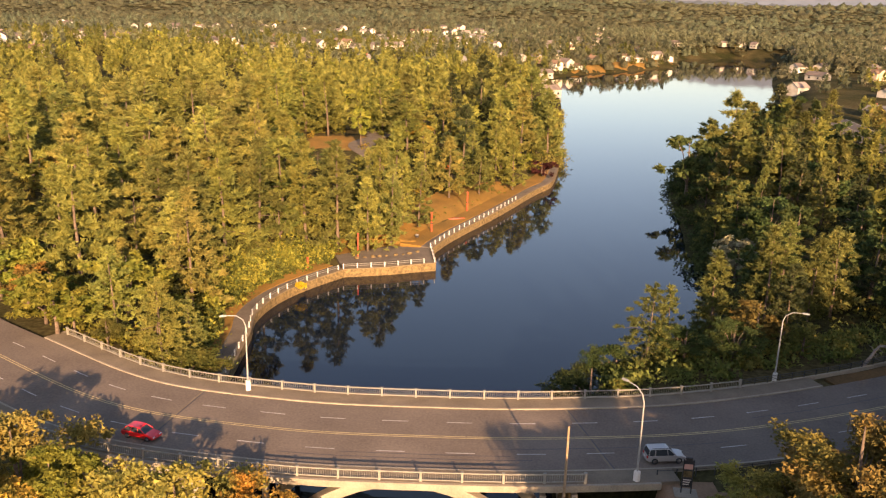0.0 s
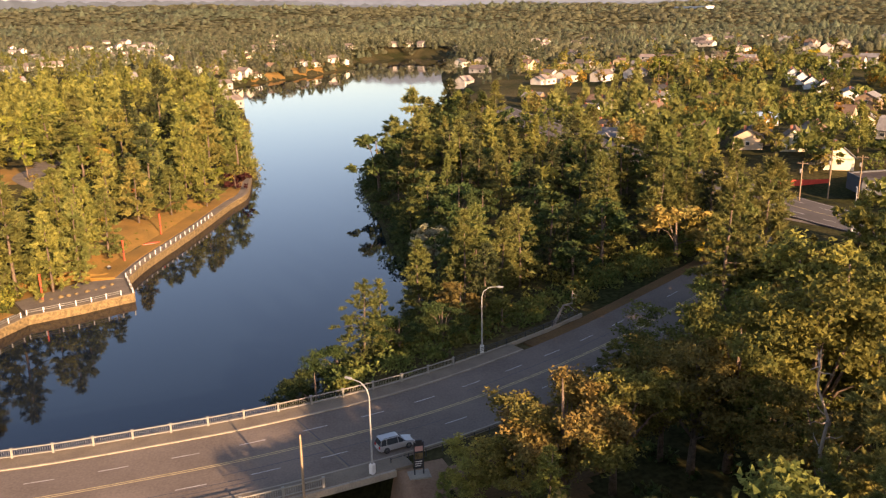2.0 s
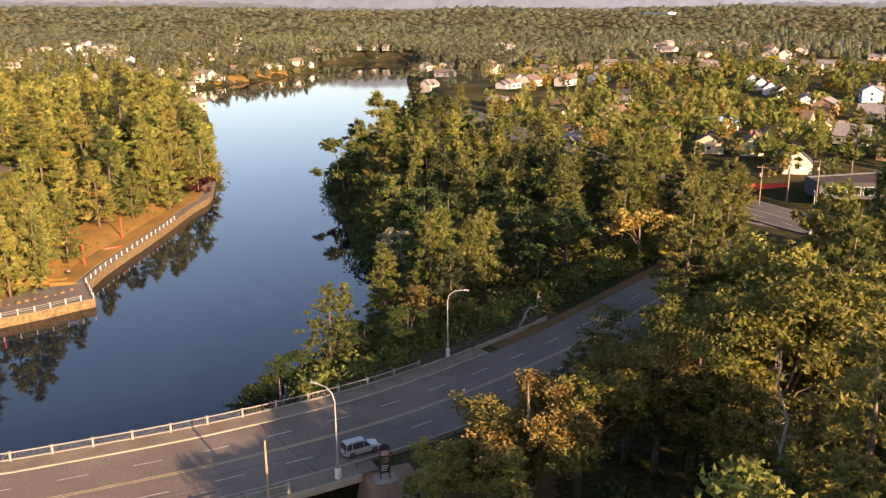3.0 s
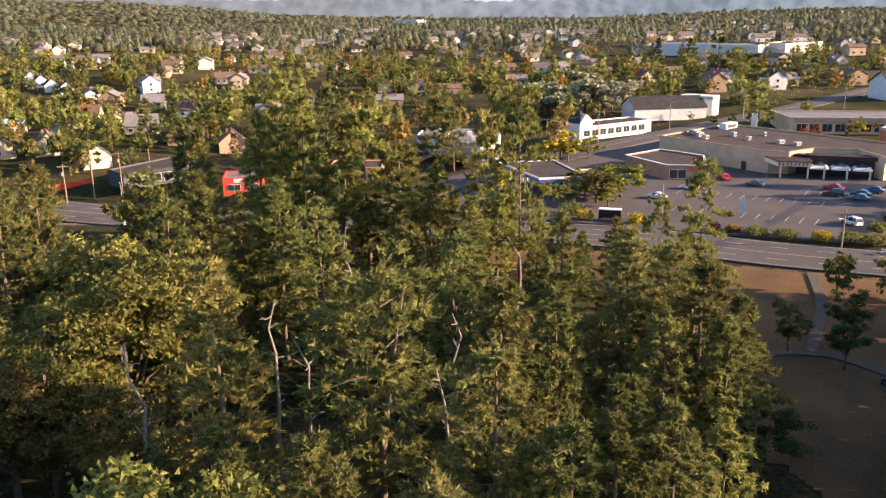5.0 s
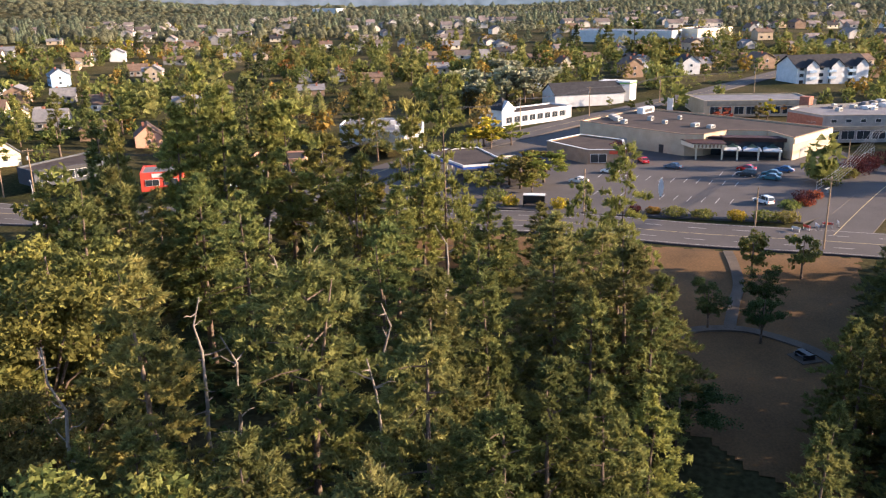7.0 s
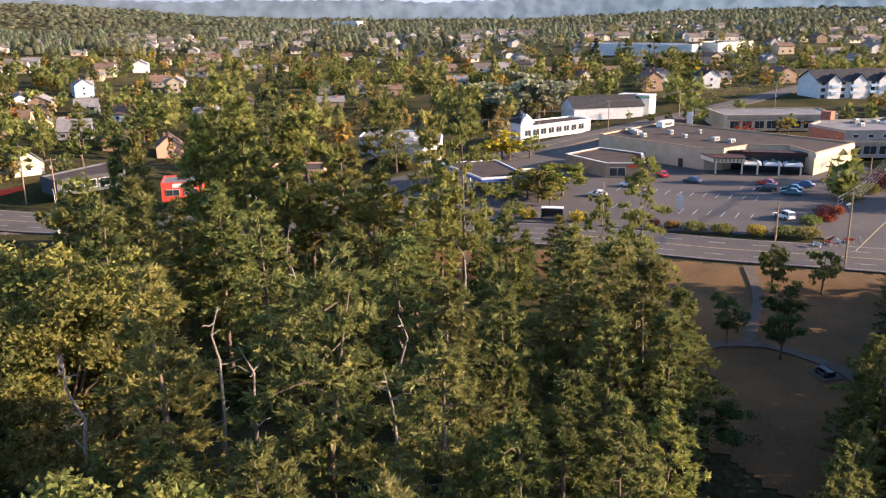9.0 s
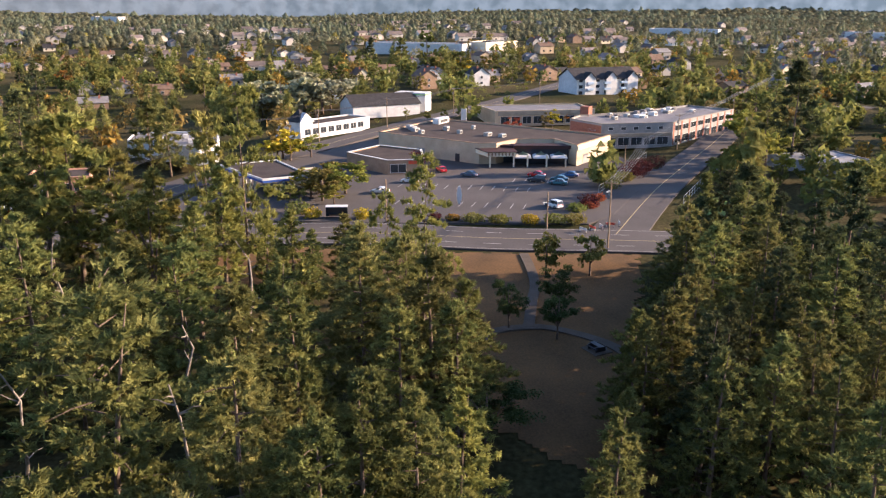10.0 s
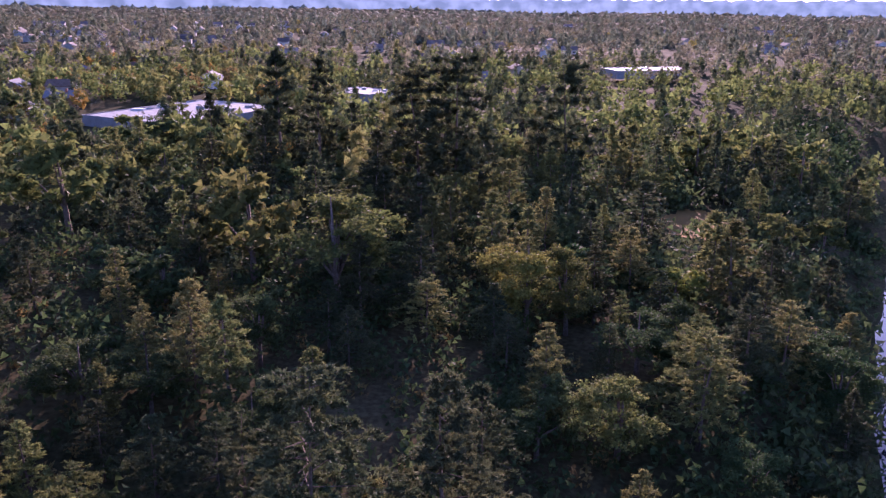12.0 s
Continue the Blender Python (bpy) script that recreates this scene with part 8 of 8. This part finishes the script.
def far_canopy(seed, r0, r1, lo, hi, step, conifer):
    """The unbroken crowns of far woods, hill behind hill, with openings round the far houses and at the lake."""
    rng = np.random.default_rng(seed)
    rows = [r0]
    while rows[-1] < r1:
        rows.append(rows[-1] * (1 + step))
    n = int(radians(hi - lo) / (step * 0.8))
    rr, bb = np.meshgrid(np.array(rows), np.radians(np.linspace(lo, hi, n)), indexing="ij")
    rr = (rr * (1 + rng.uniform(-0.5, 0.5, rr.shape) * step)).ravel()
    bb = (bb + rng.uniform(-0.5, 0.5, bb.shape) * step * 0.8).ravel()
    x, y = rr * np.sin(bb), rr * np.cos(bb)
    keep = water_distance(x, y) > 4
    open_town = np.sin(x / 97 + 2) * np.sin(y / 83) + 0.6 * np.sin(x / 41) * np.sin(y / 37 + 1)
    keep &= (open_town < 0.35) | ((rr > 1000) & (bb < 0.5)) | (rr > 2100) | (rng.uniform(0, 1, x.shape) < 0.35)
    for p, q in FAR_SPOTS:
        far = math.hypot(p, q)
        front, beside = far - (x * p + y * q) / far, (x * q - y * p) / far
        keep &= ~((np.abs(beside) < 10) & (front > -9) & (front < 0.085 * far) & (rng.uniform(0, 1, x.shape) < (0.9 if far < 1300 else 0.7)))
    for p, q, w in ((668, 38, 48), (678, -18, 40), (1715, 716, 60), (1515, 1974, 90), (1024, -493, 70), (1186, -296, 70)):
        keep &= np.hypot(x - p, y - q) > w
    x, y, rr = x[keep], y[keep], rr[keep]
    z = land(x, y)
    kind = rng.uniform(0, 1, x.shape) + 0.5 * np.sin(x / 150) * np.sin(y / 170) + 0.3 * np.sin(x / 47 + 1) * np.sin(y / 59)
    keep = kind > 0.68 if conifer else kind <= 0.68
    x, y, z, rr = x[keep], y[keep], z[keep], rr[keep]
    con = np.full(x.shape, conifer)
    lumps = 0.75 + 0.45 * np.sin(x / 61 + 3) * np.sin(y / 73) + 0.2 * np.sin(x / 19) * np.sin(y / 23)
    h = lumps * np.where(con, 6 + 12 * rng.uniform(0, 1, x.shape) ** 1.8, 4.5 + 7.5 * rng.uniform(0, 1, x.shape) ** 1.4)
    w = np.maximum(np.where(con, 0.2, 0.5) * h, rr * step * 0.38) * rng.uniform(0.7, 1.25, x.shape)
    sides, m = 4, len(x)
    a = rng.uniform(0, 6.28, m)[:, None] + np.arange(sides)[None, :] * 6.283 / sides
    low = np.stack([x[:, None] + np.cos(a) * w[:, None], y[:, None] + np.sin(a) * w[:, None], np.repeat((z + h * 0.12)[:, None], sides, 1)], 2)
    mid_w = w * np.where(con, 0.62, 0.85)
    mid = np.stack([x[:, None] + np.cos(a + 0.6) * mid_w[:, None] * rng.uniform(0.7, 1.2, a.shape), y[:, None] + np.sin(a + 0.6) * mid_w[:, None] * rng.uniform(0.7, 1.2, a.shape), (z + h * np.where(con, 0.5, 0.68))[:, None] + rng.uniform(-0.8, 0.8, a.shape)], 2)
    tip = np.stack([x + rng.normal(size=m) * w * 0.1, y + rng.normal(size=m) * w * 0.1, z + h], 1)[:, None, :]
    v = np.concatenate([low, mid, tip], 1)
    per = 2 * sides + 1
    k = np.arange(sides)
    k1 = (k + 1) % sides
    tri = np.concatenate([np.stack([k, k1, k + sides], 1), np.stack([k1, k1 + sides, k + sides], 1), np.stack([k + sides, k1 + sides, np.full(sides, 2 * sides)], 1)])
    faces = (tri[None, :, :] + (np.arange(m) * per)[:, None, None]).reshape(-1, 3)
    me = bpy.data.meshes.new("distant_canopy")
    me.vertices.add(m * per)
    me.vertices.foreach_set("co", v.astype(np.float32).ravel())
    me.loops.add(faces.size)
    me.loops.foreach_set("vertex_index", faces.astype(np.int32).ravel())
    me.polygons.add(len(faces))
    me.polygons.foreach_set("loop_start", np.arange(0, faces.size, 3, dtype=np.int32))
    me.update(calc_edges=True)
    # far crowns take the haze-pale leaf colours
    me.materials.append(HAZENEEDLE if conifer else HAZELEAF)
    tagged(new("distant_canopy", me), "dark pointed conifers of the far woods" if conifer else "round green and autumn crowns of the far woods", "woods", "", "stuff")


def ridge(r, name, dark, light, strength, lift, share, seed, label):
    """A far ring of hazy hills, so far off that it never shifts; the haze is painted as a glow of the surface, brighter
    towards the sun.
    """
    m, t, p = nodes_of(name)
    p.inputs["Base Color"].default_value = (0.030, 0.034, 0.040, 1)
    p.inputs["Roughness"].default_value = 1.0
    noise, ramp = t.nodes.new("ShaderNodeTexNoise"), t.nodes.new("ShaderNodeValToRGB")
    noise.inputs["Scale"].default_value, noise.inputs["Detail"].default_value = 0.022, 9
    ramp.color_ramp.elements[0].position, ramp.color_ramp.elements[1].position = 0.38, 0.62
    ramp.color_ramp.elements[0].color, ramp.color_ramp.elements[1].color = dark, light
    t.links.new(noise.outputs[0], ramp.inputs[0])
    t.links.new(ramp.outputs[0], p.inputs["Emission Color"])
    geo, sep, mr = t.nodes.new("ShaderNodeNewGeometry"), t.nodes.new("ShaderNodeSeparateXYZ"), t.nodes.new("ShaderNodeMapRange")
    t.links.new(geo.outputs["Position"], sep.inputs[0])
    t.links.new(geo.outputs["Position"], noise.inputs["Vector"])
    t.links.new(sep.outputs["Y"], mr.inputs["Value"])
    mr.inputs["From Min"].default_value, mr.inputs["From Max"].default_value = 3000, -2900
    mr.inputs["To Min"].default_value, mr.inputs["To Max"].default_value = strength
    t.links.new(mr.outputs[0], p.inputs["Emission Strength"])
    verts, faces = [], []
    n = 900
    for i in range(n):
        b = radians(-60 + 280 * i / (n - 1))
        deg = math.degrees(b)
        hz = 66 + 34 * math.sin(b * 2.3 + 0.4 + seed) + 16 * math.sin(b * 7.1 + seed) + 8 * math.sin(b * 19.3 - seed) + 4 * math.sin(b * 43)
        if deg < 140:
            hz += 75 * min(1, (140 - deg) / 25)
        if deg > 135:
            hz -= (hz - 62) * min(1, (deg - 135) / 25)
        hz = lift + hz * share + (2.2 * math.sin(i * 2.7) + 1.6 * math.sin(i * 1.31 + 1) + 1.2 * math.sin(i * 0.41)) * 1.3
        for d, z in ((0, 0), (30, hz * 0.75), (60, hz)):
            verts.append(((r + d) * math.sin(b), (r + d) * math.cos(b), z))
    for i in range(n - 1):
        for k in range(2):
            a = 3 * i + k
            faces.append((a, a + 3, a + 4, a + 1))
    tagged(new("backdrop", mesh_of("backdrop", verts, faces, [m], True)), label, "", "", "structure")


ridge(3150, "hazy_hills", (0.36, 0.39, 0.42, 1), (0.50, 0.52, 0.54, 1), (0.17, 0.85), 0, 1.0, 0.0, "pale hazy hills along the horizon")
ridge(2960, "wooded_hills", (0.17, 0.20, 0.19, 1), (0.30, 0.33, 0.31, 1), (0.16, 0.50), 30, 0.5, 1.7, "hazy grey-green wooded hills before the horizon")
FAR_SPOTS = list(SLOPE_SPOTS)


def far_houses(seed, count, r0, r1, lo, hi, clump):
    """Small gabled houses far off: one mesh of walls, one of roofs."""
    rng = np.random.default_rng(seed)
    spots = far_spots(seed, count, r0, r1, lo, hi, clump, (5, 8))
    FAR_SPOTS.extend((float(a), float(b)) for a, b in spots[:, :2])
    zs = land(spots[:, 0], spots[:, 1])
    wv, wf, rv, rf, pv, pf = [], [], [], [], [], []
    for (x, y, h), z in zip(spots, zs):
        t = rng.choice([0.5, 0.5 + math.pi / 2]) + rng.normal() * 0.1
        w, d = rng.uniform(5, 8), rng.uniform(4, 5.5)
        c, s = math.cos(t), math.sin(t)
        place = lambda a, b, e: (x + a * c - b * s, y + a * s + b * c, z + e)
        top = h * 0.62
        b = len(wv)
        wv += [place(-w, -d, -1), place(w, -d, -1), place(w, d, -1), place(-w, d, -1), place(-w, -d, top), place(w, -d, top), place(w, d, top), place(-w, d, top), place(-w, 0, h), place(w, 0, h)]
        wf += [(b, b + 1, b + 5, b + 4), (b + 2, b + 3, b + 7, b + 6), (b + 1, b + 2, b + 6, b + 9, b + 5), (b + 3, b, b + 4, b + 8, b + 7)]
        b = len(rv)
        o = 0.6
        rv += [place(-w - o, -d - o, top - 0.3), place(w + o, -d - o, top - 0.3), place(w + o, 0, h + 0.2), place(-w - o, 0, h + 0.2), place(w + o, d + o, top - 0.3), place(-w - o, d + o, top - 0.3)]
        rf += [(b, b + 1, b + 2, b + 3), (b + 3, b + 2, b + 4, b + 5)]
        for sgn in (-1, 1):
            for xx in (-0.5, 0.5):
                b = len(pv)
                pv += [place(xx * w - 0.9, sgn * (d + 0.06), 1.0), place(xx * w + 0.9, sgn * (d + 0.06), 1.0), place(xx * w + 0.9, sgn * (d + 0.06), 2.4), place(xx * w - 0.9, sgn * (d + 0.06), 2.4)]
                pf.append((b, b + 1, b + 2, b + 3))
    e = tagged(new("distant_houses"), "small pale houses far off among the trees", "houses", "", "stuff")
    part("wall", mesh_of("wall", wv, wf, [surface("far_house_walls", (0.26, 0.23, 0.19), (0.62, 0.58, 0.50), 0.02, 0.8, bump=0, island=0.3)]), None, e)
    part("roof", mesh_of("roof", rv, rf, [surface("far_house_roofs", (0.08, 0.07, 0.065), (0.24, 0.19, 0.16), 0.02, 0.9, bump=0, island=0.4)]), None, e)
    part("window", mesh_of("window", pv, pf, [DARKGLASS]), None, e)


far_houses(71, 420, 560, 1500, 5, 150, 0.5)
far_houses(72, 150, 740, 1500, -30, 20, 0.7)
far_houses(73, 120, 620, 1600, 110, 190, 0.6)
far_canopy(90, 840, 2930, -36, 198, 0.0112, True)
far_canopy(90, 840, 2930, -36, 198, 0.0112, False)
for poly, h, lab, m in (([(645, 4), (670, 79), (690, 72), (665, -3)], 9, "long white warehouse beyond the town", SIDING), ([(655, -14), (672, -2), (700, -16), (690, -40)], 9, "pale warehouse with a curved roof beyond the town", CREAM), ([(1690, 690), (1712, 752), (1740, 742), (1718, 680)], 16, "white block far off on the slope", SIDING),
                        ([(1500, 1904), (1500, 2044), (1530, 2044), (1530, 1904)], 8, "white block on the far hill", SIDING), ([(974, -511), (1061, -457), (1074, -476), (988, -530)], 9, "long white building in the far town", SIDING), ([(1150, -330), (1200, -250), (1222, -262), (1172, -342)], 9, "long white building in the far town", SIDING)):
    z = min(land_at(*q) for q in poly)
    b = walled("warehouse", lab, poly, z, z + h, m, PALEROOF, 0.5)
    facade(b, poly[0], poly[1], z, [("window", 3 + 8 * k, 4, h * 0.4, 1.8, None) for k in range(4)])
